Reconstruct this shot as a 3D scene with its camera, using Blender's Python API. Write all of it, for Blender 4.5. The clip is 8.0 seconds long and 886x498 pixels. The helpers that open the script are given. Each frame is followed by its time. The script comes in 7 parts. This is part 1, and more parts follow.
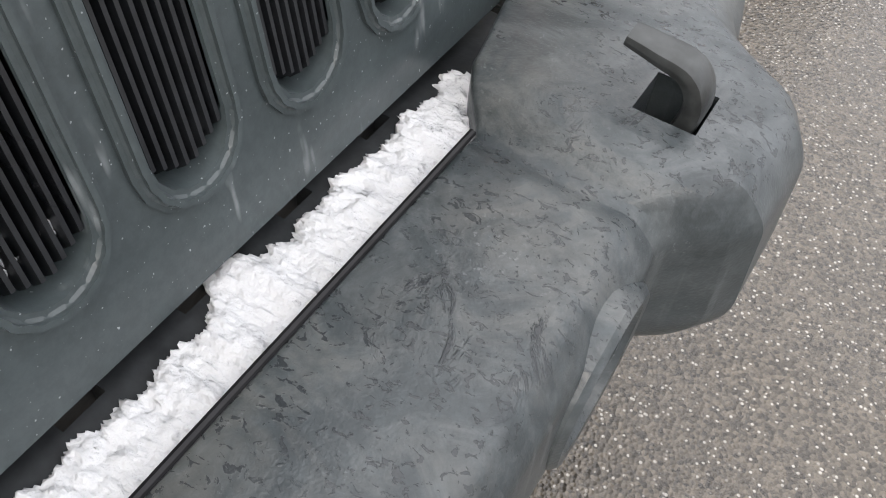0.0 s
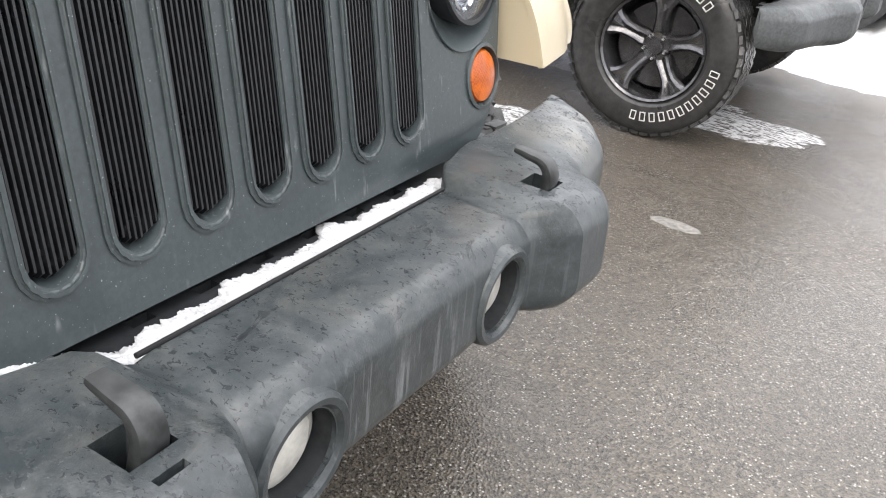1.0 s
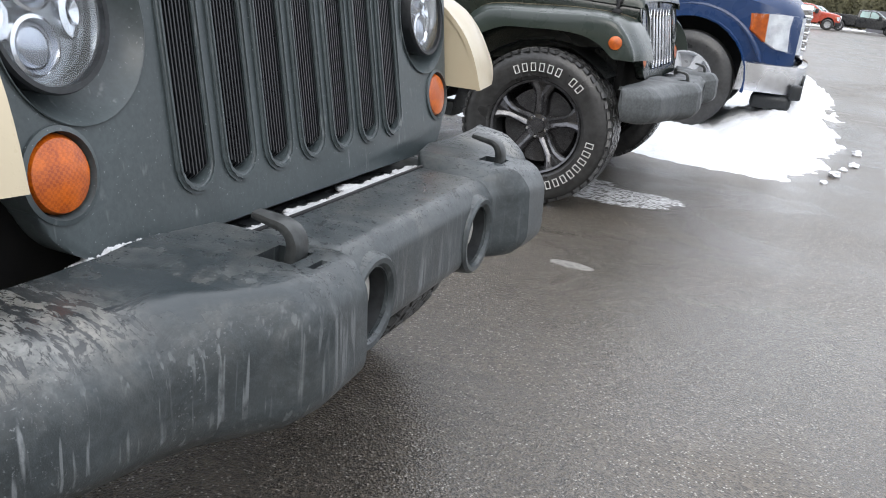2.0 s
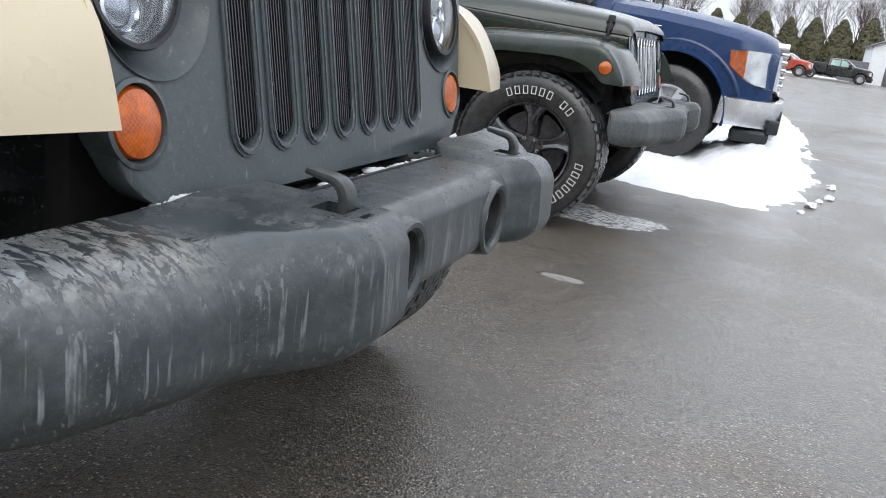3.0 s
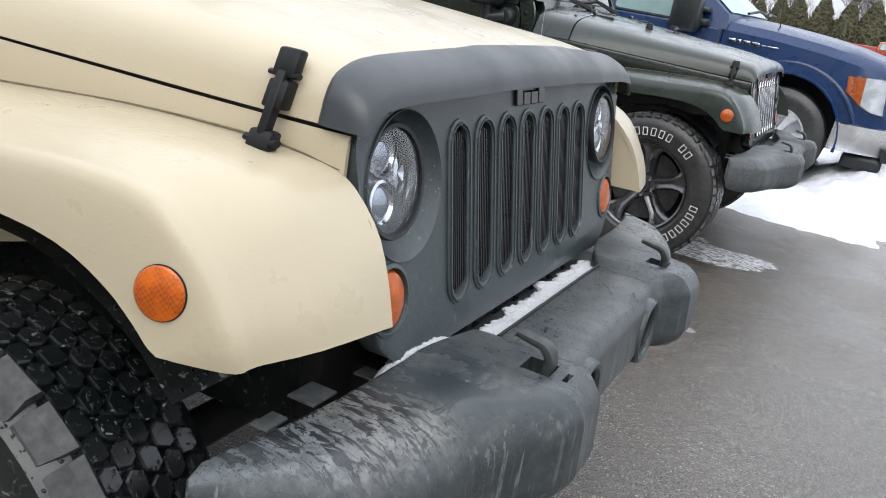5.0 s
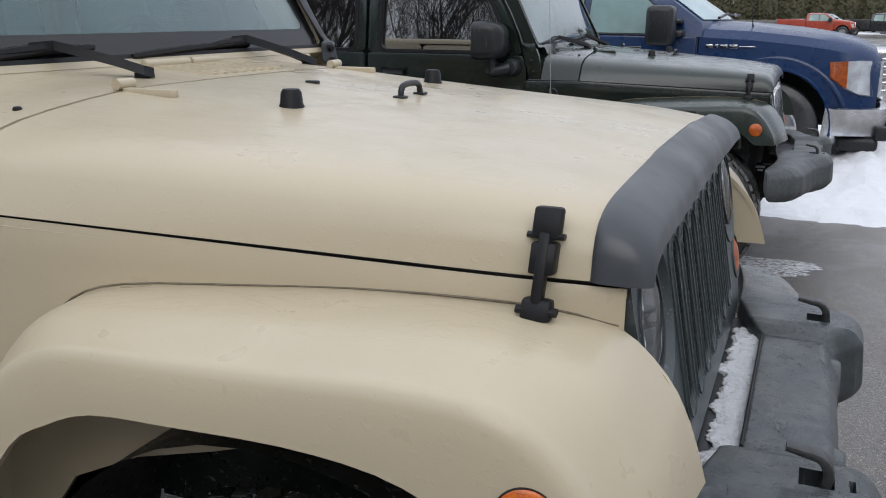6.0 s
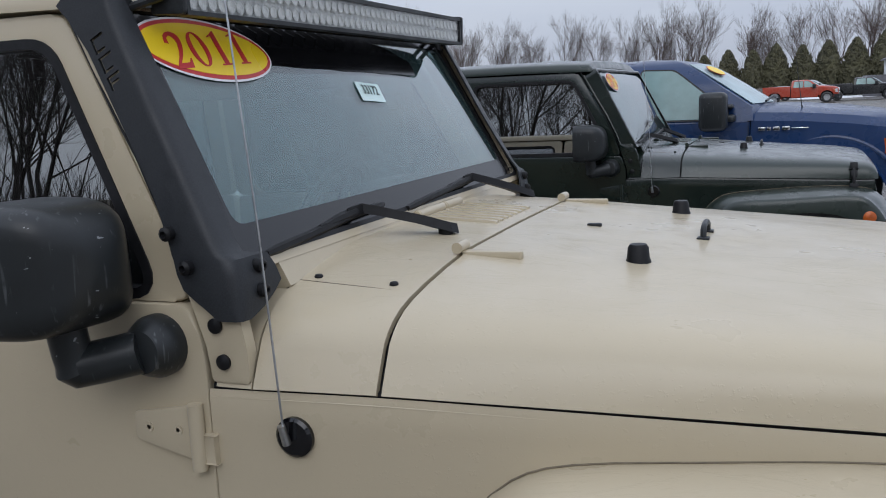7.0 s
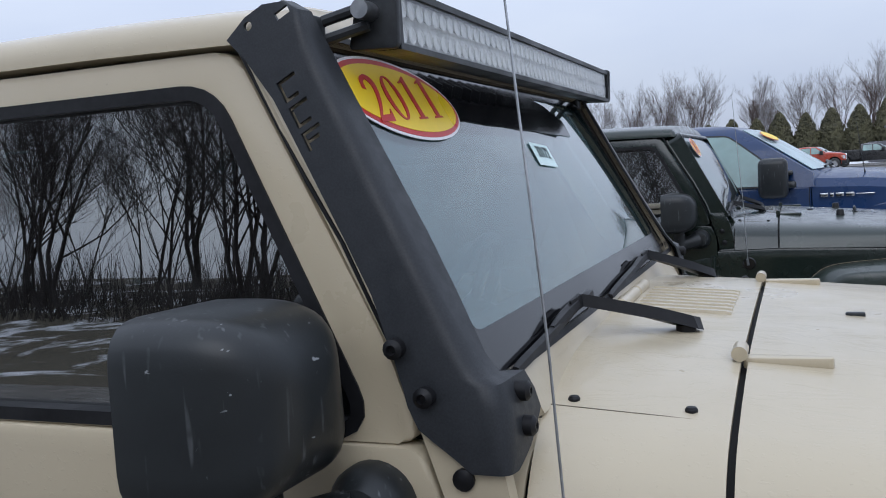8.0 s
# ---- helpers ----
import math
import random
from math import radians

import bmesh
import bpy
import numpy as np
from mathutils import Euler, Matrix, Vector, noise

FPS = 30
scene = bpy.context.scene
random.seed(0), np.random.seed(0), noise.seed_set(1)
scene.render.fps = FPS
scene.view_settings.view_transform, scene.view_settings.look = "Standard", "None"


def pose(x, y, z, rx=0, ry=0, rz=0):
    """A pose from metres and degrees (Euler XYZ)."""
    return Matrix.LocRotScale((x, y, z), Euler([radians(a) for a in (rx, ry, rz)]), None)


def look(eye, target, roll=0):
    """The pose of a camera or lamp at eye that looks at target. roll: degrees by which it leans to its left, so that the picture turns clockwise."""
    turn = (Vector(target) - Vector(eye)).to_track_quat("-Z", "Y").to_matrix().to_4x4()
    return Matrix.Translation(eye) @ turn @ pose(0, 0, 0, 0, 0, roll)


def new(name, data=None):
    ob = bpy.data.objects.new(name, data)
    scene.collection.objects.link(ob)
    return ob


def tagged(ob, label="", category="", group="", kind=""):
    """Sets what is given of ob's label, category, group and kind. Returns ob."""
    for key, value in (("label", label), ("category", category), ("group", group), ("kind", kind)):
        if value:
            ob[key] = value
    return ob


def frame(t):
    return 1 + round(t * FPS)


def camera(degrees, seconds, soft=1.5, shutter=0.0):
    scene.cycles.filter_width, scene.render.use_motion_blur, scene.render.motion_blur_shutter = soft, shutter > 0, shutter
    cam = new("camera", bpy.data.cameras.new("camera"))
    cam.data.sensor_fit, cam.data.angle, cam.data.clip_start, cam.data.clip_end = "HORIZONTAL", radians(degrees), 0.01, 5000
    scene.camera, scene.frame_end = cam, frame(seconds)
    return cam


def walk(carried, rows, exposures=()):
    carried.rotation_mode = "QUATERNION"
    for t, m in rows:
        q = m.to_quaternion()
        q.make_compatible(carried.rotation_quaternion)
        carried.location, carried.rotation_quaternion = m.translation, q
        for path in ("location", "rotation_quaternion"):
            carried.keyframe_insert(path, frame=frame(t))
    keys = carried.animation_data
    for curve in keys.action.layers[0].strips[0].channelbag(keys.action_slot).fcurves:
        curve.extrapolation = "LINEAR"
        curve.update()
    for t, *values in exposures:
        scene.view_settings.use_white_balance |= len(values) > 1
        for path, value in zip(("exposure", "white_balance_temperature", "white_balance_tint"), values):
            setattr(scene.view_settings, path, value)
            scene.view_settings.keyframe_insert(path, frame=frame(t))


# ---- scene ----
cam = camera(54.1, 8.0, 1.0)
PATH = [
    (0, (0.72, -0.139, 1.171), (0.157, 1.018, -0.36), 7.5),
    (0.5, (0.852, -0.475, 1.282), (0.128, 0.938, 0.067), 7.1),
    (1, (1.104, -0.767, 1.26), (0.261, 0.802, 0.351), 7.4),
    (1.2, (1.152, -0.873, 1.254), (0.315, 0.728, 0.396), 6.7),
    (2.3, (1.179, -1.365, 1.069), (0.543, 0.448, 0.515), 7.3),
    (2.5, (1.176, -1.393, 1.049), (0.537, 0.422, 0.503), 7.7),
    (3, (1.157, -1.416, 1.036), (0.518, 0.406, 0.512), 8.2),
    (3.5, (1.155, -1.411, 1.034), (0.514, 0.407, 0.503), 8.7),
    (4, (1.173, -1.412, 1.048), (0.529, 0.402, 0.505), 9.4),
    (4.5, (1.152, -1.497, 1.096), (0.443, 0.286, 0.533), 12.6),
    (4.7, (1.085, -1.554, 1.193), (0.353, 0.212, 0.607), 13.1),
    (5, (0.997, -1.624, 1.33), (0.205, 0.111, 0.727), 10.0),
    (5.2, (0.944, -1.658, 1.397), (0.109, 0.053, 0.783), 6.8),
    (6.3, (0.398, -1.706, 1.45), (-0.307, 0.106, 0.982), -0.8),
    (6.5, (0.282, -1.793, 1.481), (-0.414, 0.035, 1.064), -1.0),
    (7, (-0.037, -1.907, 1.577), (-0.787, -0.084, 1.24), -2.9),
    (7.5, (-0.339, -1.745, 1.602), (-1.103, 0.087, 1.358), -4.9),
    (8, (-0.539, -1.673, 1.581), (-1.3, 0.169, 1.41), -3.9),
]
EXPOSURES = [(0.0, 0.72, 6850, 10), (0.5, 0.92, 6850, 10), (1.2, 1.05, 6850, 10), (2.3, 0.36, 6350, 8), (4.5, 0.36, 6350, 8), (5.2, 0.22, 6400, 8), (6.3, -0.52, 6150, 10), (7.0, -0.58, 5900, 10), (8.0, -0.42, 5700, 10)]
walk(cam, [(t, look(eye, target, roll)) for t, eye, target, roll in PATH], EXPOSURES)


# ---- world and sun: an overcast winter day ----
SUN_EL, SUN_AZ = 38.0, 165.0
world = bpy.data.worlds.new("overcast_sky")
scene.world = world
world.use_nodes = True
wn, wl = world.node_tree.nodes, world.node_tree.links
wn.clear()
sky = wn.new("ShaderNodeTexSky")
sky.sky_type, sky.sun_disc = "NISHITA", False
sky.sun_elevation, sky.sun_rotation = radians(SUN_EL), radians(SUN_AZ)
sky.dust_density, sky.ozone_density = 4.0, 1.0
sky_bg = wn.new("ShaderNodeBackground")
wl.new(sky.outputs[0], sky_bg.inputs[0])
sky_bg.inputs[1].default_value = 0.02
tc = wn.new("ShaderNodeTexCoord")
sep = wn.new("ShaderNodeSeparateXYZ")
wl.new(tc.outputs["Generated"], sep.inputs[0])
up = wn.new("ShaderNodeMapRange")
up.inputs[1].default_value, up.inputs[2].default_value, up.inputs[3].default_value, up.inputs[4].default_value = 0.0, 1.0, 0.80, 2.15
wl.new(sep.outputs[2], up.inputs[0])
cloud = wn.new("ShaderNodeTexNoise")
cloud.inputs["Scale"].default_value, cloud.inputs["Detail"].default_value = 2.2, 5.0
stretch = wn.new("ShaderNodeMapping")
stretch.inputs["Scale"].default_value = (1.0, 1.0, 3.0)
wl.new(tc.outputs["Generated"], stretch.inputs[0])
wl.new(stretch.outputs[0], cloud.inputs["Vector"])
tone = wn.new("ShaderNodeValToRGB")
tone.color_ramp.elements[0].position, tone.color_ramp.elements[0].color = 0.32, (0.80, 0.83, 0.93, 1)
tone.color_ramp.elements[1].position, tone.color_ramp.elements[1].color = 0.70, (0.95, 0.96, 1.0, 1)
wl.new(cloud.outputs["Fac"], tone.inputs[0])
cloud_bg = wn.new("ShaderNodeBackground")
wl.new(tone.outputs[0], cloud_bg.inputs[0])
wl.new(up.outputs[0], cloud_bg.inputs[1])
both = wn.new("ShaderNodeAddShader")
wl.new(sky_bg.outputs[0], both.inputs[0])
wl.new(cloud_bg.outputs[0], both.inputs[1])
wout = wn.new("ShaderNodeOutputWorld")
wl.new(both.outputs[0], wout.inputs[0])
sun = new("sun", bpy.data.lights.new("sun", "SUN"))
sun.data.energy, sun.data.angle, sun.data.color = 0.75, radians(40), (1.0, 0.97, 0.93)
sun.matrix_world = look((0, 0, 20), (0 + math.sin(radians(SUN_AZ)) * -10, math.cos(radians(SUN_AZ)) * -10, 20 - 10 * math.tan(radians(SUN_EL))))


# ---- mesh helpers ----
def part(name, bm, material, parent=None, label="", angle=32, solid=0.0, offset=-1.0):
    """Link a bmesh as one mesh object, under a thing or a part."""
    bmesh.ops.recalc_face_normals(bm, faces=bm.faces)
    mesh = bpy.data.meshes.new(name)
    bm.to_mesh(mesh)
    bm.free()
    for poly in mesh.polygons:
        poly.use_smooth = True
    mesh.set_sharp_from_angle(angle=radians(angle))
    mesh.materials.append(material)
    ob = new(name, mesh)
    if parent is not None:
        ob.parent = parent
    if label:
        ob["label"] = label
    if solid:
        m = ob.modifiers.new("thickness", "SOLIDIFY")
        m.thickness, m.offset = solid, offset
        done = bpy.data.meshes.new_from_object(ob.evaluated_get(bpy.context.evaluated_depsgraph_get()))
        ob.modifiers.remove(m)
        ob.data = done
        for poly in done.polygons:
            poly.use_smooth = True
        done.set_sharp_from_angle(angle=radians(angle))
    return ob


def thing(name, label, category, group="", kind=""):
    return tagged(new(name), label, category, group, kind)


def box(bm, x0, x1, y0, y1, z0, z1, bevel=0.0, seg=2, m=None):
    r = bmesh.ops.create_cube(bm, size=1.0)
    vs = r["verts"]
    for v in vs:
        v.co = Vector(((x0 + x1) / 2 + v.co.x * (x1 - x0), (y0 + y1) / 2 + v.co.y * (y1 - y0), (z0 + z1) / 2 + v.co.z * (z1 - z0)))
        if m is not None:
            v.co = m @ v.co
    if bevel:
        es = list({e for v in vs for e in v.link_edges})
        bmesh.ops.bevel(bm, geom=es, offset=bevel, segments=seg, affect="EDGES", profile=0.5)
    return bm


def loft(bm, rings, caps=True, closed=True):
    vs = [[bm.verts.new(p) for p in ring] for ring in rings]
    n = len(vs[0])
    for a, b in zip(vs, vs[1:]):
        for i in range(n if closed else n - 1):
            j = (i + 1) % n
            bm.faces.new((a[i], a[j], b[j], b[i]))
    if caps:
        bm.faces.new(vs[0][::-1])
        bm.faces.new(vs[-1])
    return vs


def fillet(poly, radius, n=4):
    """Round the corners of a 2D polygon."""
    out, k = [], len(poly)
    for i in range(k):
        p, a, b = Vector(poly[i]), Vector(poly[i - 1]), Vector(poly[(i + 1) % k])
        r = radius[i] if isinstance(radius, (list, tuple)) else radius
        r = min(r, (a - p).length * 0.48, (b - p).length * 0.48)
        if r < 1e-4:
            out.append(tuple(p))
            continue
        p0, p1 = p + (a - p).normalized() * r, p + (b - p).normalized() * r
        for s in range(n + 1):
            t = s / n
            out.append(tuple(p0 * (1 - t) ** 2 + p * 2 * t * (1 - t) + p1 * t * t))
    return out


AXIS = {"x": lambda u, v, w: (w, u, v), "y": lambda u, v, w: (u, w, v), "z": lambda u, v, w: (u, v, w)}


def prism(bm, poly, axis, a, b, bevel=0.0, seg=2):
    """A polygon in the plane across an axis, drawn out from a to b along it."""
    f = AXIS[axis]
    before = set(bm.edges)
    loft(bm, [[f(u, v, a) for u, v in poly], [f(u, v, b) for u, v in poly]])
    if bevel:
        es = [e for e in bm.edges if e not in before and len({round(f_.co[{"x": 0, "y": 1, "z": 2}[axis]], 5) for f_ in e.verts}) == 1]
        bmesh.ops.bevel(bm, geom=es, offset=bevel, segments=seg, affect="EDGES", profile=0.5)
    return bm


def tube(bm, pts, r, n=8, caps=True):
    """A round bar along points; r is one radius or one for each point."""
    pts = [Vector(p) for p in pts]
    rings, side = [], None
    for i, p in enumerate(pts):
        d = (pts[min(i + 1, len(pts) - 1)] - pts[max(i - 1, 0)]).normalized()
        if side is None:
            side = d.orthogonal().normalized()
        side = (side - d * side.dot(d)).normalized()
        up_ = d.cross(side)
        rad = r[i] if isinstance(r, (list, tuple)) else r
        rings.append([p + (side * math.cos(a) + up_ * math.sin(a)) * rad for a in (2 * math.pi * k / n for k in range(n))])
    loft(bm, rings, caps)
    return bm


def lathe(bm, profile, axis="y", centre=(0, 0, 0), n=32, squash=1.0, closed=False, open_start=False):
    """Turn a profile of (radius, height) round an axis."""
    c, f = Vector(centre), AXIS[axis]
    rings = [[c + Vector(f(max(r, 1e-4) * math.cos(a), max(r, 1e-4) * squash * math.sin(a), h)) for a in (2 * math.pi * k / n for k in range(n))] for r, h in profile]
    if closed:
        rings.append(rings[0])
        vs = loft(bm, rings, caps=False)
        bmesh.ops.remove_doubles(bm, verts=[v for r in vs for v in r], dist=1e-5)
    elif open_start:
        bm.faces.new(loft(bm, rings, caps=False)[-1])
    else:
        loft(bm, rings, caps=True)
    return bm


def crom(ps, n):
    """More points along a smooth curve through points."""
    ps = [Vector(p) for p in ps]
    out = []
    for i in range(len(ps) - 1):
        a, b, c, d = ps[max(i - 1, 0)], ps[i], ps[i + 1], ps[min(i + 2, len(ps) - 1)]
        for k in range(n):
            t = k / n
            out.append(0.5 * ((2 * b) + (c - a) * t + (2 * a - 5 * b + 4 * c - d) * t * t + (3 * b - a - 3 * c + d) * t ** 3))
    return out + [ps[-1]]


def patch(bm, rows, nu=3, nv=3):
    """A smooth open sheet through a grid of points."""
    fine = [crom(r, nv) for r in rows]
    cols = [crom(c, nu) for c in zip(*fine)]
    loft(bm, list(zip(*cols)), caps=False, closed=False)
    return bm


def interp(xs, ys, x):
    return float(np.interp(x, xs, ys))


# ---- materials ----
class Nodes:
    """Short hands for a procedural material."""

    def __init__(self, name):
        self.mat = bpy.data.materials.new(name)
        self.mat.use_nodes = True
        self.t = self.mat.node_tree
        self.bsdf = self.t.nodes["Principled BSDF"]
        self.coord = self.t.nodes.new("ShaderNodeTexCoord")

    def link(self, a, b):
        self.t.links.new(a, b)

    def put(self, slot, value):
        if isinstance(value, (int, float, tuple)):
            self.bsdf.inputs[slot].default_value = value if not (isinstance(value, tuple) and len(value) == 3) else (*value, 1)
        else:
            self.link(value, self.bsdf.inputs[slot])

    def at(self, scale=(1, 1, 1), rot=(0, 0, 0)):
        m = self.t.nodes.new("ShaderNodeMapping")
        m.inputs["Scale"].default_value, m.inputs["Rotation"].default_value = scale, rot
        self.link(self.coord.outputs["Object"], m.inputs[0])
        return m.outputs[0]

    def noise(self, scale, detail=4.0, rough=0.55, stretch=(1, 1, 1), warp=0.0):
        n = self.t.nodes.new("ShaderNodeTexNoise")
        n.inputs["Scale"].default_value, n.inputs["Detail"].default_value = scale, detail
        n.inputs["Roughness"].default_value, n.inputs["Distortion"].default_value = rough, warp
        self.link(self.at(stretch), n.inputs["Vector"])
        return n.outputs["Fac"]

    def cells(self, scale, stretch=(1, 1, 1), feature="F1", out="Distance"):
        n = self.t.nodes.new("ShaderNodeTexVoronoi")
        n.feature = feature
        n.inputs["Scale"].default_value = scale
        self.link(self.at(stretch), n.inputs["Vector"])
        return n.outputs[out]

    def ramp(self, fac, *stops):
        r = self.t.nodes.new("ShaderNodeValToRGB")
        e = r.color_ramp.elements
        while len(e) < len(stops):
            e.new(0.5)
        for k, (p, c) in zip(e, stops):
            k.position = p
            k.color = (c, c, c, 1) if isinstance(c, (int, float)) else (*c, 1)
        self.link(fac, r.inputs[0])
        return r.outputs[0]

    def mix(self, fac, a, b, mode="MIX"):
        m = self.t.nodes.new("ShaderNodeMix")
        m.data_type, m.blend_type = "RGBA", mode
        for slot, v in ((0, fac), (6, a), (7, b)):
            if isinstance(v, (int, float)):
                m.inputs[slot].default_value = v if slot == 0 else (v, v, v, 1)
            elif isinstance(v, tuple):
                m.inputs[slot].default_value = (*v, 1)
            else:
                self.link(v, m.inputs[slot])
        return m.outputs[2]

    def math(self, op, a, b=0.5):
        m = self.t.nodes.new("ShaderNodeMath")
        m.operation = op
        m.use_clamp = True
        for slot, v in ((0, a), (1, b)):
            if isinstance(v, (int, float)):
                m.inputs[slot].default_value = v
            else:
                self.link(v, m.inputs[slot])
        return m.outputs[0]

    def axis(self, k):
        s = self.t.nodes.new("ShaderNodeSeparateXYZ")
        self.link(self.coord.outputs["Object"], s.inputs[0])
        return s.outputs[k]

    def facing_up(self):
        g = self.t.nodes.new("ShaderNodeNewGeometry")
        s = self.t.nodes.new("ShaderNodeSeparateXYZ")
        self.link(g.outputs["Normal"], s.inputs[0])
        return s.outputs[2]

    def bump(self, height, strength=0.3, distance=0.01, normal=None):
        b = self.t.nodes.new("ShaderNodeBump")
        b.inputs["Strength"].default_value, b.inputs["Distance"].default_value = strength, distance
        self.link(height, b.inputs["Height"])
        if normal is not None:
            self.link(normal, b.inputs["Normal"])
        return b.outputs[0]


def paint(name, colour, rough=0.28, coat=0.6, dirt=0.25, dirt_colour=(0.30, 0.27, 0.22), metal=0.0, wet=True):
    """Car paint with road film and dried water spots."""
    n = Nodes(name)
    film = n.ramp(n.noise(3.0, 6.0), (0.45, 0.0), (0.8, dirt))
    specks = n.ramp(n.noise(140.0, 2.0), (0.72, 0.0), (0.80, dirt * 1.2))
    c = n.mix(film, colour, dirt_colour)
    c = n.mix(specks, c, tuple(v * 0.35 for v in dirt_colour))
    n.put("Base Color", c)
    n.put("Roughness", n.ramp(n.noise(6.0, 5.0), (0.35, rough * 0.8), (0.75, min(1.0, rough * 1.6))))
    n.put("Metallic", metal)
    n.put("Coat Weight", coat)
    n.put("Specular IOR Level", 0.4 - 0.3 * coat)
    if wet:
        film_edge = n.ramp(n.noise(9.0, 6.0, 0.65, stretch=(0.7, 1.3, 1.0), warp=0.8), (0.47, 0.0), (0.53, 1.0))
        puddle = n.math("MULTIPLY", film_edge, n.ramp(n.facing_up(), (0.90, 0.0), (0.97, 1.0)))
        n.put("Coat Roughness", n.mix(puddle, 0.16, 0.02))
        drops = n.ramp(n.noise(110.0, 3.0), (0.60, 0.0), (0.68, 1.0))
        n.put("Normal", n.bump(drops, 0.10, 0.002))
        n.put("Coat Normal", n.bump(puddle, 0.25, 0.003, n.bump(drops, 0.18, 0.002, n.bump(n.noise(14.0, 2.0), 0.10, 0.01))))
    else:
        n.put("Coat Roughness", 0.08)
    return n.mat


def plain(name, colour, rough=0.5, metal=0.0, vary=0.25, scale=30.0, bump=0.15, distance=0.003, shine=0.5):
    n = Nodes(name)
    n.put("Specular IOR Level", shine)
    f = n.noise(scale, 5.0)
    g = n.noise(scale * 0.12, 3.0)
    c = n.mix(n.ramp(f, (0.35, 0.0), (0.7, 1.0)), tuple(v * (1 - vary) for v in colour), tuple(min(1.0, v * (1 + vary)) for v in colour))
    c = n.mix(n.ramp(g, (0.4, 0.0), (0.75, vary)), c, tuple(min(1.0, v * 1.5 + 0.01) for v in colour))
    n.put("Base Color", c)
    n.put("Roughness", n.ramp(g, (0.3, max(0.02, rough - 0.12)), (0.7, min(1.0, rough + 0.12))))
    n.put("Metallic", metal)
    if bump:
        n.put("Normal", n.bump(f, bump, distance))
    return n.mat


def glass(name, tint, normal_share=0.045, rough=0.0, film=0.0, film_colour=(0.6, 0.7, 0.74), rise=5.0):
    """A pane: clear and tinted, more mirror-like towards grazing, with an even diffuse film for sky sheen if wanted."""
    n = Nodes(name)
    n.t.nodes.remove(n.bsdf)
    clear = n.t.nodes.new("ShaderNodeBsdfTransparent")
    clear.inputs[0].default_value = (*tint, 1)
    gloss = n.t.nodes.new("ShaderNodeBsdfGlossy")
    gloss.inputs["Roughness"].default_value = rough
    lw = n.t.nodes.new("ShaderNodeLayerWeight")
    share = n.math("ADD", n.math("MULTIPLY", n.math("POWER", lw.outputs["Facing"], rise), 1.0 - normal_share), normal_share)
    under = clear.outputs[0]
    if film:
        dull = n.t.nodes.new("ShaderNodeBsdfDiffuse")
        dull.inputs[0].default_value = (*film_colour, 1)
        k = n.t.nodes.new("ShaderNodeMixShader")
        n.link(n.ramp(n.noise(4.0, 5.0), (0.3, film * 0.8), (0.7, film * 1.2)), k.inputs[0])
        n.link(under, k.inputs[1])
        n.link(dull.outputs[0], k.inputs[2])
        under = k.outputs[0]
    m = n.t.nodes.new("ShaderNodeMixShader")
    n.link(share, m.inputs[0])
    n.link(under, m.inputs[1])
    n.link(gloss.outputs[0], m.inputs[2])
    n.link(m.outputs[0], n.t.nodes["Material Output"].inputs[0])
    return n.mat


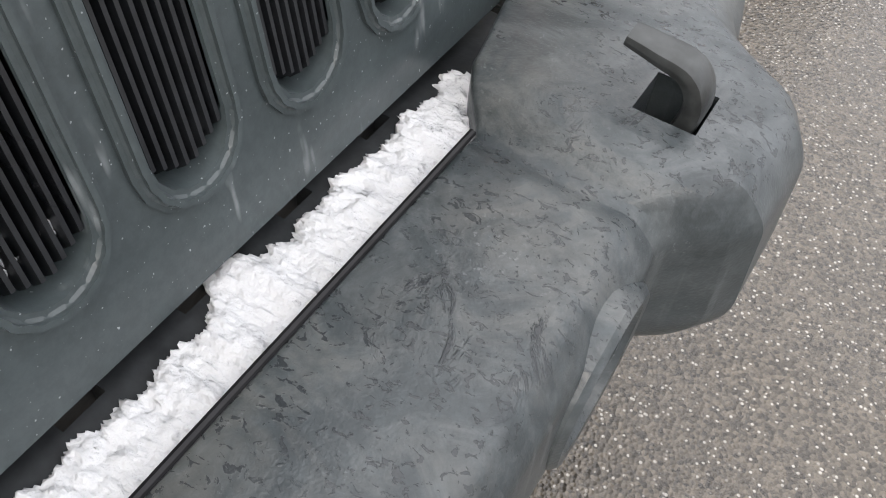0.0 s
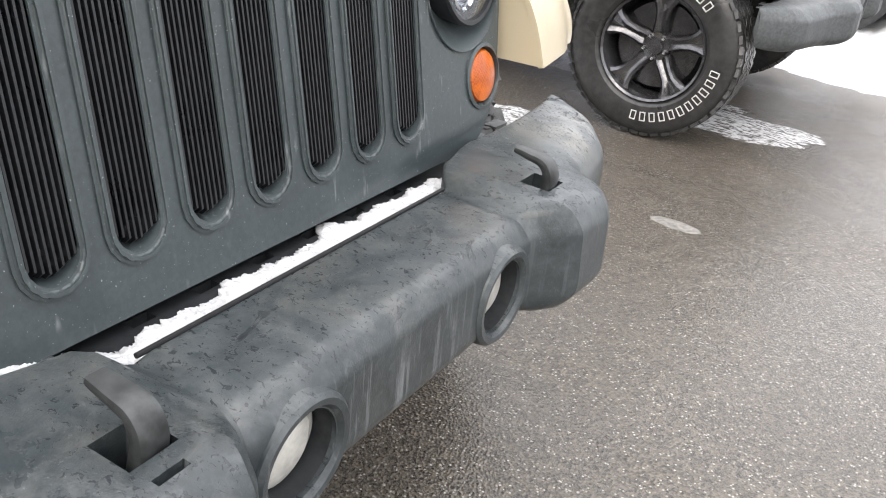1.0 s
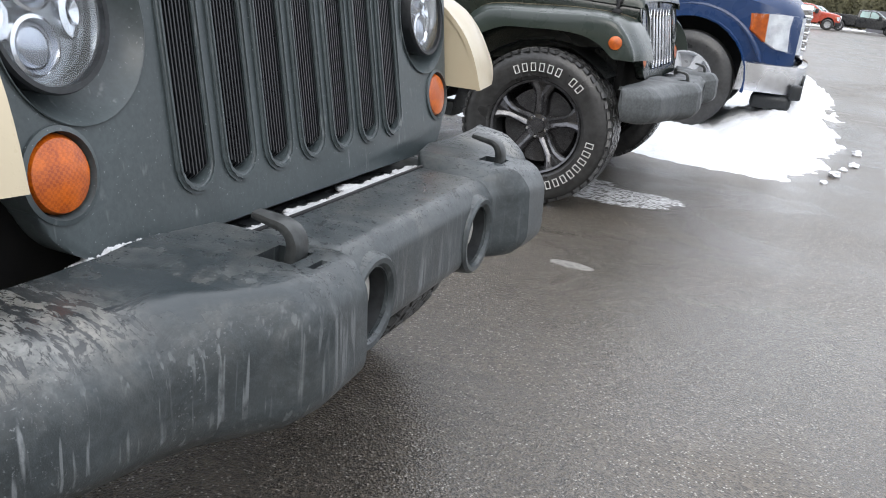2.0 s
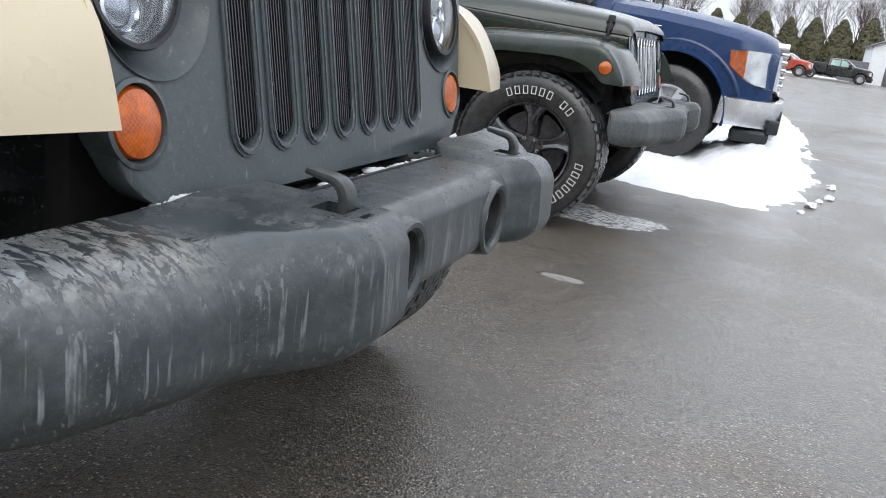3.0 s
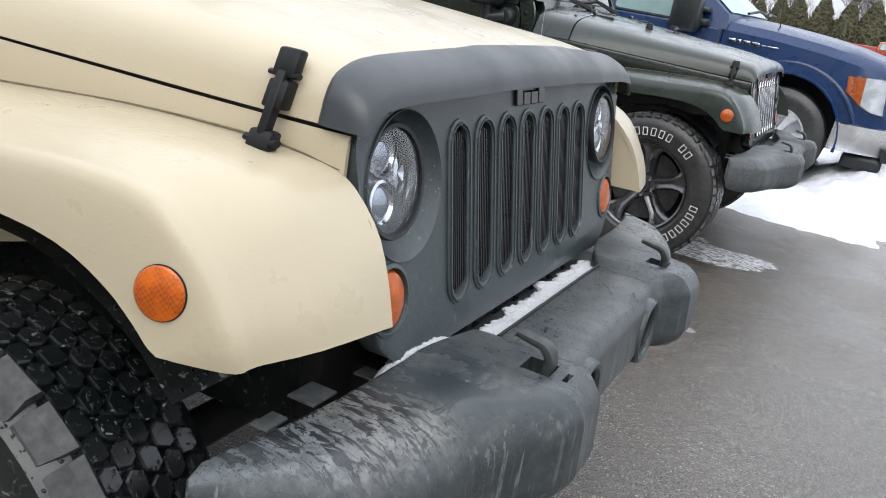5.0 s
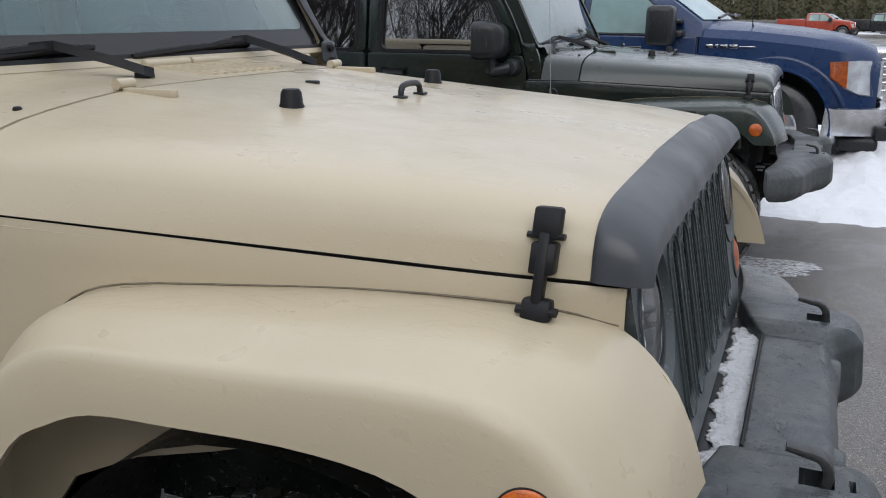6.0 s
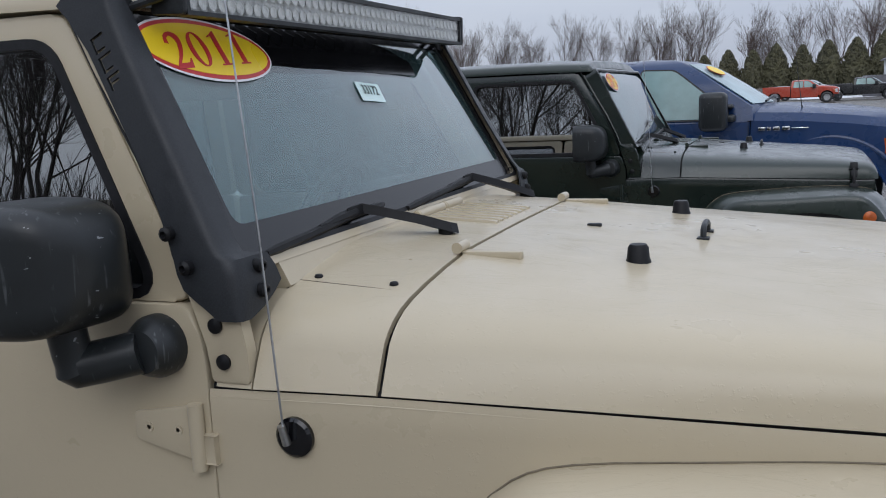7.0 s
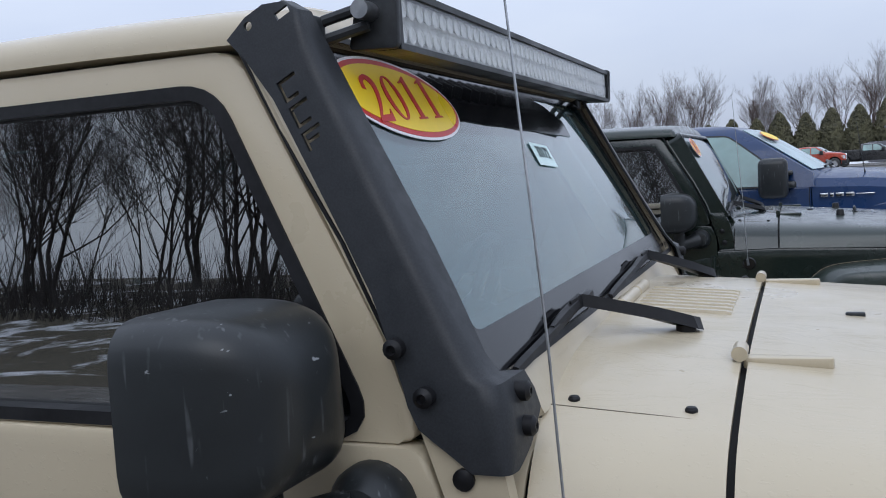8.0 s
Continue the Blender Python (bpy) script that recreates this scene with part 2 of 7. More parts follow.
def bumper_plastic():
    """Textured black plastic, greyed by weather, with salt runs down its face, wet blotches and painted sky sheen on
    top.
    """
    n = Nodes("weathered_bumper_plastic")
    grain = n.noise(420.0, 2.0)
    cloudy = n.noise(7.0, 8.0, 0.65, warp=0.6)
    fine = n.noise(75.0, 6.0, 0.7)
    base = n.mix(n.ramp(cloudy, (0.32, 0.0), (0.72, 1.0)), (0.017, 0.022, 0.024), (0.042, 0.051, 0.055))
    base = n.mix(n.ramp(fine, (0.46, 0.0), (0.70, 0.40)), base, (0.080, 0.095, 0.101))
    flat_top = n.ramp(n.facing_up(), (0.45, 0.0), (0.85, 1.0))
    upright = n.ramp(n.facing_up(), (0.25, 1.0), (0.65, 0.0))
    # salt runs down the face, thick towards the car's right end
    right = n.ramp(n.axis(1), (0.0, 1.0), (0.25, 0.30))
    lines = n.ramp(n.noise(40.0, 3.0, 0.7, stretch=(1, 1, 0.045), warp=0.2), (0.60, 0.0), (0.67, 0.75))
    thin = n.ramp(n.noise(130.0, 1.0, stretch=(1, 1, 0.04), warp=0.2), (0.62, 0.0), (0.68, 0.5))
    broken = n.ramp(n.noise(26.0, 6.0, 0.7, stretch=(1, 1, 0.5)), (0.36, 0.0), (0.52, 1.0))
    runs = n.math("MULTIPLY", n.math("MULTIPLY", n.math("MAXIMUM", lines, thin), broken), n.math("MULTIPLY", upright, right))
    speck = n.math("MULTIPLY", n.ramp(n.noise(210.0, 4.0, 0.7), (0.60, 0.0), (0.66, 0.55)), n.ramp(n.noise(11.0, 4.0), (0.50, 0.0), (0.66, 1.0)))
    base = n.mix(n.math("MULTIPLY", n.math("MAXIMUM", runs, speck), n.ramp(n.math("MULTIPLY", n.axis(1), -1.0), (0.45, 0.5), (0.60, 0.85))), base, (0.29, 0.31, 0.32))
    # pale salt crust with painted sky sheen on top, brownish and thick at the car's right end
    wing = n.ramp(n.math("ADD", n.math("MULTIPLY", n.axis(1), -1.0), n.math("MULTIPLY", n.noise(9.0, 3.0), 0.10)), (0.62, 0.0), (0.70, 1.0), (0.86, 1.0), (0.96, 0.4))
    salt = n.math("MULTIPLY", n.ramp(n.noise(16.0, 9.0, 0.75, warp=0.8), (0.44, 0.0), (0.78, 0.42)), n.ramp(n.facing_up(), (0.1, 0.30), (0.8, 1.0)))
    # far wing's pale top: salt and the sky's sheen in one colour
    far_wing_sheen = n.math("MULTIPLY", n.ramp(n.axis(1), (0.50, 0.0), (0.68, 0.75)), n.ramp(n.noise(22.0, 6.0, 0.7), (0.36, 0.2), (0.58, 1.0)))
    salt = n.math("MAXIMUM", salt, n.math("MULTIPLY", far_wing_sheen, flat_top))
    salt = n.math("MAXIMUM", salt, n.math("MULTIPLY", n.math("MULTIPLY", wing, flat_top), n.ramp(n.noise(60.0, 6.0, 0.7), (0.38, 0.15), (0.60, 0.75))))
    base = n.mix(salt, base, n.mix(n.ramp(n.noise(4.0, 2.0), (0.4, 0.0), (0.6, 1.0)), (0.24, 0.255, 0.265), (0.25, 0.24, 0.215)))
    # dark wet dashes and blotches on the top, long wet streaks on the wing
    dash = n.ramp(n.noise(150.0, 4.0, 0.6, stretch=(0.65, 1.0, 1.0), warp=1.0), (0.585, 0.0), (0.605, 0.75))
    blot = n.ramp(n.noise(20.0, 7.0, 0.7, stretch=(1.0, 0.6, 1.0), warp=1.0), (0.57, 0.0), (0.62, 1.0))
    where = n.ramp(n.noise(5.0, 3.0), (0.38, 0.0), (0.52, 1.0))
    streak = n.math("MULTIPLY", n.ramp(n.noise(78.0, 5.0, 0.65, stretch=(0.30, 1.0, 0.5), warp=0.6), (0.50, 0.0), (0.54, 0.9)), wing)
    wet = n.math("MAXIMUM", n.math("MULTIPLY", dash, where), n.math("MULTIPLY", blot, n.ramp(n.noise(3.0, 2.0), (0.50, 0.0), (0.56, 1.0))))
    wet = n.math("MULTIPLY", n.math("MAXIMUM", wet, streak), flat_top)
    base = n.mix(wet, base, (0.018, 0.021, 0.024))
    side = n.math("MULTIPLY", n.axis(1), -1.0)
    pool = n.math("MULTIPLY", n.math("MULTIPLY", n.ramp(side, (0.42, 0.0), (0.47, 1.0), (0.56, 1.0), (0.64, 0.0)), flat_top), n.ramp(n.noise(9.0, 5.0, 0.6), (0.42, 0.0), (0.48, 0.9)))
    base = n.mix(pool, base, (0.030, 0.038, 0.042))
    wet = n.math("MAXIMUM", wet, n.math("MULTIPLY", pool, 0.8))
    n.put("Base Color", base)
    n.put("Roughness", n.mix(wet, n.ramp(cloudy, (0.3, 0.27), (0.7, 0.42)), 0.12))
    n.put("Normal", n.bump(grain, 0.25, 0.0015, n.bump(wet, 0.45, 0.0015, n.bump(n.noise(70.0, 3.0), 0.12, 0.002))))
    return n.mat


def spattered(name, colour):
    """Satin grey-black plastic with a road film and fine dried spots."""
    n = Nodes(name)
    film = n.ramp(n.noise(5.0, 7.0, 0.65, warp=0.5), (0.38, 0.0), (0.72, 0.45))
    c = n.mix(film, colour, tuple(v * 1.9 for v in colour))
    fine = n.noise(120.0, 4.0, 0.65)
    c = n.mix(n.ramp(fine, (0.40, 0.25), (0.60, 0.0)), c, tuple(v * 0.4 for v in colour))
    spot = n.ramp(n.noise(330.0, 1.0), (0.735, 0.0), (0.77, 0.8))
    trail = n.math("MULTIPLY", n.ramp(n.noise(70.0, 2.0, stretch=(1, 1, 0.06)), (0.62, 0.0), (0.70, 0.35)), n.ramp(n.noise(14.0, 4.0), (0.5, 0.0), (0.62, 1.0)))
    c = n.mix(n.math("MAXIMUM", spot, trail), c, (0.34, 0.36, 0.37))
    n.put("Base Color", c)
    n.put("Roughness", n.ramp(film, (0.0, 0.30), (0.45, 0.46)))
    n.put("Normal", n.bump(fine, 0.10, 0.002))
    return n.mat


def scuffed(name, colour):
    """Grained black plastic with pale scratches and dried drops."""
    n = Nodes(name)
    grain = n.noise(380.0, 2.0)
    c = n.mix(n.ramp(n.noise(9.0, 5.0), (0.35, 0.0), (0.7, 0.6)), colour, tuple(v * 1.8 for v in colour))
    nick = n.ramp(n.noise(90.0, 2.0, stretch=(1.0, 0.35, 0.8), warp=0.6), (0.715, 0.0), (0.745, 0.6))
    nick = n.math("MULTIPLY", nick, n.ramp(n.noise(12.0, 2.0), (0.45, 0.0), (0.55, 1.0)))
    drip = n.math("MULTIPLY", n.ramp(n.noise(110.0, 1.0, stretch=(1, 1, 0.08)), (0.62, 0.0), (0.72, 0.18)), n.ramp(n.noise(20.0, 3.0), (0.45, 0.0), (0.6, 1.0)))
    c = n.mix(n.math("MAXIMUM", nick, drip), c, (0.40, 0.42, 0.43))
    n.put("Base Color", c)
    n.put("Roughness", 0.36)
    n.put("Specular IOR Level", 0.38)
    n.put("Normal", n.bump(grain, 0.10, 0.001))
    return n.mat


def wet_liner(name, dark, pale, rough):
    """Black plastic or rubber, wet, with clinging drops."""
    n = Nodes(name)
    drops = n.ramp(n.noise(85.0, 3.0, stretch=(1.0, 1.0, 0.7)), (0.60, 0.0), (0.68, 1.0))
    c = n.mix(n.ramp(n.noise(14.0, 4.0), (0.4, 0.0), (0.7, 1.0)), dark, pale)
    fleck = n.math("MULTIPLY", n.ramp(n.noise(60.0, 2.0, stretch=(1.0, 1.0, 1.8), warp=0.5), (0.665, 0.0), (0.69, 0.8)), n.ramp(n.noise(9.0, 2.0), (0.42, 0.0), (0.55, 1.0)))
    n.put("Base Color", n.mix(fleck, c, (0.20, 0.21, 0.21)))
    n.put("Roughness", n.mix(drops, rough, 0.05))
    n.put("Normal", n.bump(drops, 0.8, 0.004))
    return n.mat


def asphalt():
    """Worn wet asphalt with small light stones in it, damp patches and dull tracks."""
    n = Nodes("wet_asphalt")
    stone = n.cells(150.0)
    tint = n.cells(150.0, out="Color")
    coarse = n.noise(420.0, 4.0, 0.7)
    stain = n.noise(0.9, 6.0, 0.6, warp=0.5)
    lane = n.noise(0.25, 4.0, stretch=(1.0, 0.3, 1.0))
    s = n.t.nodes.new("ShaderNodeSeparateColor")
    n.link(tint, s.inputs[0])
    base = n.mix(n.ramp(s.outputs[0], (0.0, 0.0), (1.0, 1.0)), (0.012, 0.0095, 0.007), (0.155, 0.130, 0.099))
    light = n.math("MULTIPLY", n.ramp(s.outputs[1], (0.86, 0.0), (0.90, 1.0)), n.ramp(stone, (0.30, 1.0), (0.5, 0.0)))
    base = n.mix(light, base, (0.56, 0.53, 0.48))
    base = n.mix(n.ramp(coarse, (0.46, 0.0), (0.72, 0.55)), base, (0.165, 0.145, 0.120))
    base = n.mix(n.ramp(stain, (0.40, 0.35), (0.62, 0.0)), base, (0.040, 0.035, 0.029))
    n.put("Base Color", base)
    wet = n.mix(0.5, n.ramp(stain, (0.38, 0.0), (0.62, 1.0)), n.ramp(lane, (0.38, 0.0), (0.62, 1.0)))
    n.put("Roughness", n.mix(n.ramp(coarse, (0.4, 0.0), (0.65, 0.35)), n.ramp(wet, (0.2, 0.20), (0.8, 0.48)), 0.65))
    n.put("Specular IOR Level", 0.4)
    n.put("Normal", n.bump(stone, 0.8, 0.005, n.bump(coarse, 0.5, 0.003)))
    n.put("Coat Weight", n.ramp(wet, (0.25, 0.60), (0.75, 0.22)))
    n.put("Coat Roughness", n.ramp(wet, (0.2, 0.16), (0.8, 0.30)))
    n.put("Coat Normal", n.bump(stone, 0.30, 0.003, n.bump(n.noise(30.0, 3.0), 0.12, 0.006)))
    return n.mat


def snow_material(name="snow", dirt=0.15, tone=1.0):
    n = Nodes(name)
    c = n.mix(n.ramp(n.noise(6.0, 6.0), (0.5, 0.0), (0.85, dirt)), (0.70 * tone, 0.71 * tone, 0.73 * tone), (0.42, 0.39, 0.35))
    n.put("Base Color", c)
    n.put("Roughness", 0.75)
    n.put("Subsurface Weight", 0.0)
    n.put("Normal", n.bump(n.noise(160.0, 5.0), 0.7, 0.004, n.bump(n.noise(22.0, 4.0), 0.7, 0.02)))
    return n.mat


def snowy_grass():
    """Dead grass and leaves with old snow left in the hollows."""
    n = Nodes("snowy_dead_grass")
    f = n.noise(0.30, 6.0, 0.65, warp=0.4)
    grass = n.mix(n.ramp(n.noise(9.0, 5.0), (0.35, 0.0), (0.7, 1.0)), (0.035, 0.030, 0.018), (0.110, 0.088, 0.050))
    n.put("Base Color", n.mix(n.ramp(f, (0.52, 0.0), (0.60, 1.0)), grass, (0.62, 0.63, 0.65)))
    n.put("Roughness", 0.85)
    n.put("Normal", n.bump(n.noise(30.0, 5.0), 0.6, 0.03))
    return n.mat


def ice_material():
    """Thin grey ice with grit frozen into it."""
    n = Nodes("gritty_ice")
    f = n.noise(24.0, 7.0, 0.7, stretch=(1.0, 2.2, 1.0))
    c = n.mix(n.ramp(f, (0.40, 0.0), (0.58, 1.0)), (0.13, 0.12, 0.11), (0.68, 0.69, 0.70))
    n.put("Base Color", c)
    n.put("Roughness", n.ramp(f, (0.4, 0.15), (0.6, 0.5)))
    n.put("Normal", n.bump(f, 0.6, 0.006))
    return n.mat


def amber(name="amber_lens"):
    n = Nodes(name)
    w = n.t.nodes.new("ShaderNodeTexChecker")
    w.inputs["Scale"].default_value = 260.0
    n.link(n.at(), w.inputs["Vector"])
    glow = n.mix(n.ramp(n.noise(35.0, 2.0), (0.4, 0.0), (0.65, 1.0)), (0.32, 0.052, 0.001), (0.56, 0.112, 0.002))
    n.put("Base Color", n.mix(n.math("MULTIPLY", w.outputs["Fac"], 0.28), glow, (0.78, 0.18, 0.004)))
    n.put("Roughness", 0.30)
    n.put("Coat Weight", 0.25)
    n.put("Coat Roughness", 0.05)
    n.put("Normal", n.bump(w.outputs["Fac"], 0.8, 0.003))
    return n.mat


M_TAN = paint("tan_paint", (0.475, 0.407, 0.284), rough=0.34, coat=0.45, dirt=0.12)
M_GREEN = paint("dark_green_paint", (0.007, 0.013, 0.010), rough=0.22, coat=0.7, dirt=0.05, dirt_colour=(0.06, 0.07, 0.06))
# lighter than the body's green, for hood, flares and top
M_GREY_GREEN = paint("lighter_green_paint", (0.019, 0.028, 0.023), rough=0.30, coat=0.7, dirt=0.10, dirt_colour=(0.08, 0.09, 0.08))
M_BLUE = paint("dark_blue_paint", (0.006, 0.027, 0.092), rough=0.28, coat=0.35, dirt=0.04, dirt_colour=(0.10, 0.12, 0.16))
M_BLACK_PAINT = paint("black_paint", (0.012, 0.013, 0.015), rough=0.25, coat=0.8, dirt=0.2, dirt_colour=(0.08, 0.08, 0.08))
M_RED = paint("red_paint", (0.34, 0.045, 0.022), rough=0.28, coat=0.8, dirt=0.15)
M_WHITE = paint("white_paint", (0.74, 0.75, 0.76), rough=0.3, coat=0.7, dirt=0.15)
M_SILVER = paint("silver_paint", (0.42, 0.43, 0.45), rough=0.3, coat=0.8, dirt=0.15, metal=0.4)
M_BUMPER = bumper_plastic()
M_GRILLE = spattered("satin_black_grille", (0.046, 0.057, 0.060))
M_BLACK = plain("black_plastic", (0.020, 0.022, 0.024), 0.42, 0.0, 0.3, 90.0, 0.12, shine=0.3)
M_GUARD = plain("satin_hood_guard", (0.038, 0.043, 0.048), 0.38, 0.0, 0.08, 40.0, 0.0)
M_LENS = plain("projector_lens_glass", (0.34, 0.36, 0.40), 0.10, 0.75, 0.15, 20.0, 0.0)
M_BLACK_FLARE = plain("grey_black_plastic", (0.065, 0.071, 0.074), 0.5, 0.0, 0.3, 80.0, 0.15)
M_POWDER = plain("black_powder_coat", (0.022, 0.024, 0.027), 0.45, 0.0, 0.2, 400.0, 0.15, 0.001, shine=0.32)
M_MIRROR_CAP = scuffed("textured_mirror_plastic", (0.014, 0.016, 0.017))
M_DARK = plain("dark_underbody", (0.006, 0.006, 0.006), 0.8, 0.0, 0.5, 25.0, 0.3)
M_TYRE = plain("tyre_rubber", (0.026, 0.026, 0.026), 0.36, 0.0, 0.4, 40.0, 0.2)
M_TYRE_WET = wet_liner("wet_tyre_rubber", (0.006, 0.008, 0.008), (0.018, 0.020, 0.020), 0.22)
# pale for dust, and for sky sheen painted into the shoulder lugs
M_TYRE_DUSTY_LIT = plain("dusty_sky_lit_tyre_rubber", (0.050, 0.050, 0.048), 0.6, 0.0, 0.5, 60.0, 0.25)
M_DECAL = plain("worn_brown_decal", (0.16, 0.085, 0.060), 0.5, 0.0, 0.3, 60.0, 0.0)
M_GAP = plain("shaded_panel_gap", (0.15, 0.125, 0.085), 0.8, 0.0, 0.3, 60.0, 0.0)
M_WELL = wet_liner("wet_arch_liner", (0.008, 0.010, 0.010), (0.022, 0.024, 0.024), 0.36)
M_PLATE = plain("dull_zinc_plate", (0.15, 0.16, 0.16), 0.5, 0.2, 0.3, 40.0, 0.2)
M_FIN = plain("slot_fin_plastic", (0.011, 0.012, 0.014), 0.34, 0.0, 0.3, 90.0, 0.1)
M_HEADCUP = plain("headlamp_grey_chrome", (0.24, 0.25, 0.255), 0.20, 0.75, 0.15, 24.0, 0.0)
M_LETTER = plain("white_tyre_letters", (0.52, 0.52, 0.50), 0.6, 0.0, 0.2, 80.0, 0.1)
M_RIM = plain("gloss_black_rim", (0.10, 0.10, 0.105), 0.16, 0.8, 0.3, 40.0, 0.03)
M_CHROME_SOFT = plain("road_filmed_chrome", (0.60, 0.61, 0.63), 0.22, 1.0, 0.12, 12.0, 0.0)
M_CHROME = plain("chrome", (0.72, 0.73, 0.75), 0.12, 1.0, 0.1, 20.0, 0.0)
M_STEEL = plain("brushed_steel", (0.45, 0.46, 0.47), 0.32, 1.0, 0.2, 60.0, 0.05)
M_HOOK = plain("hook_steel", (0.040, 0.043, 0.043), 0.38, 0.3, 0.5, 60.0, 0.25)
M_RUBBER = plain("black_rubber", (0.009, 0.009, 0.010), 0.45, 0.0, 0.3, 60.0, 0.1, shine=0.22)
M_SEAT = plain("dark_cloth", (0.020, 0.021, 0.023), 0.85, 0.0, 0.3, 120.0, 0.3)
M_DASH = plain("dash_plastic", (0.022, 0.023, 0.025), 0.6, 0.0, 0.2, 80.0, 0.1)
# the teal film puts some of the sky's sheen into the pane's colour
M_GLASS = glass("windscreen_glass", (0.66, 0.78, 0.78), 0.05, film=0.045, film_colour=(0.42, 0.74, 0.76), rise=2.5)
M_FRIT = plain("black_glass_enamel", (0.005, 0.005, 0.006), 0.10, 0.0, 0.1, 20.0, 0.0)
M_TINT = glass("tinted_window_glass", (0.26, 0.33, 0.33), 0.40)
M_LAMP_GLASS = glass("lamp_glass", (0.96, 0.97, 0.98), 0.04)
M_REFLECTOR = plain("lamp_reflector", (0.78, 0.80, 0.83), 0.16, 1.0, 0.1, 30.0, 0.0)
M_LED = plain("led_lens_silver", (0.52, 0.51, 0.47), 0.30, 0.1, 0.2, 60.0, 0.1)
M_AMBER = amber()
M_ASPHALT = asphalt()
M_SNOW = snow_material()
M_SNOW_DIRTY = ice_material()
M_SALT = plain("dried_salt", (0.17, 0.16, 0.145), 0.7, 0.0, 0.5, 60.0, 0.3)
M_SNOW_FAR = snow_material("far_snow", 0.3)
M_SNOW_WET = snow_material("melting_snow", 0.05, 0.80)
M_VERGE = snowy_grass()
M_YELLOW = plain("sticker_yellow", (0.87, 0.62, 0.010), 0.35, 0.0, 0.03, 20.0, 0.0)
M_STICKER_RED = plain("sticker_red", (0.50, 0.020, 0.022), 0.35, 0.0, 0.05, 20.0, 0.0)
M_STICKER_WHITE = plain("sticker_white", (0.80, 0.80, 0.82), 0.35, 0.0, 0.03, 20.0, 0.0)
M_STICKER_GREEN = plain("tag_pale_green", (0.66, 0.82, 0.80), 0.4, 0.0, 0.05, 20.0, 0.0)
M_INK = plain("dark_ink", (0.02, 0.05, 0.05), 0.5, 0.0, 0.05, 20.0, 0.0)
M_BARK = plain("bare_bark", (0.095, 0.070, 0.060), 0.85, 0.0, 0.4, 12.0, 0.4)
M_BARK_DARK = plain("dark_bark", (0.040, 0.034, 0.030), 0.85, 0.0, 0.4, 12.0, 0.4)
M_EVERGREEN = plain("evergreen_sprays", (0.072, 0.068, 0.034), 0.8, 0.0, 0.5, 3.0, 0.3)
M_SIDING = plain("white_siding", (0.70, 0.72, 0.74), 0.6, 0.0, 0.06, 4.0, 0.05)
M_ROOF = plain("grey_roof", (0.10, 0.10, 0.11), 0.7, 0.0, 0.2, 4.0, 0.1)
M_FENCE = plain("weathered_fence", (0.16, 0.15, 0.14), 0.8, 0.0, 0.3, 6.0, 0.2)
M_FADED = plain("faded_decal", (0.455, 0.405, 0.300), 0.4, 0.0, 0.15, 40.0, 0.0)


# ---- ground ----
def ground_sheet():
    bm = bmesh.new()
    xs = [-900, -300, -120, -60, -30, -12, -6, -3, 0, 3, 6, 12, 30, 60, 120, 300, 900]
    ys = [-900, -300, -120, -60, -30, -12, -6, -3, 0, 3, 6, 9, 12, 20, 40, 80, 150, 400, 900]
    grid = [[bm.verts.new((x, y, 0.0)) for x in xs] for y in ys]
    for a, b in zip(grid, grid[1:]):
        for i in range(len(xs) - 1):
            bm.faces.new((a[i], a[i + 1], b[i + 1], b[i]))
    return tagged(part("ground", bm, M_ASPHALT), "wet grey asphalt parking lot with light stones", "asphalt", kind="structure")


ground_sheet()


# ---- off-road car: one builder for the two alike cars ----
def carve(ob, cutter, loose=False):
    """Cut the closed shape in the bmesh cutter out of a mesh object."""
    bmesh.ops.recalc_face_normals(cutter, faces=cutter.faces)
    mesh = bpy.data.meshes.new("cutter")
    cutter.to_mesh(mesh)
    cutter.free()
    tool = new("cutter", mesh)
    mod = ob.modifiers.new("cut", "BOOLEAN")
    mod.object, mod.operation, mod.solver = tool, "DIFFERENCE", "EXACT"
    mod.use_self = loose
    deps = bpy.context.evaluated_depsgraph_get()
    done = bpy.data.meshes.new_from_object(ob.evaluated_get(deps))
    ob.modifiers.remove(mod)
    ob.data = done
    for poly in done.polygons:
        poly.use_smooth = True
    done.set_sharp_from_angle(angle=radians(32))
    bpy.data.objects.remove(tool)
    return ob


def stadium(cy, z0, z1, half, n=8):
    """An upright slot outline in y and z."""
    top = [(cy + half * math.cos(a), z1 - half + half * math.sin(a)) for a in (math.pi * k / n for k in range(n + 1))]
    return top + [(cy + half * math.cos(a), z0 + half + half * math.sin(a)) for a in (math.pi + math.pi * k / n for k in range(n + 1))]


def face_x(z):
    """The grille's front leans back towards its top."""
    return 0.452 - (z - 0.74) * 0.19


def lean(bm):
    for v in bm.verts:
        v.co.x += face_x(v.co.z)
    return bm


def side_y(x):
    """Half the width of the engine bay's sides, which narrows to the front."""
    return interp([-0.92, -0.615, 0.24, 0.38], [0.797, 0.787, 0.669, 0.640], x)


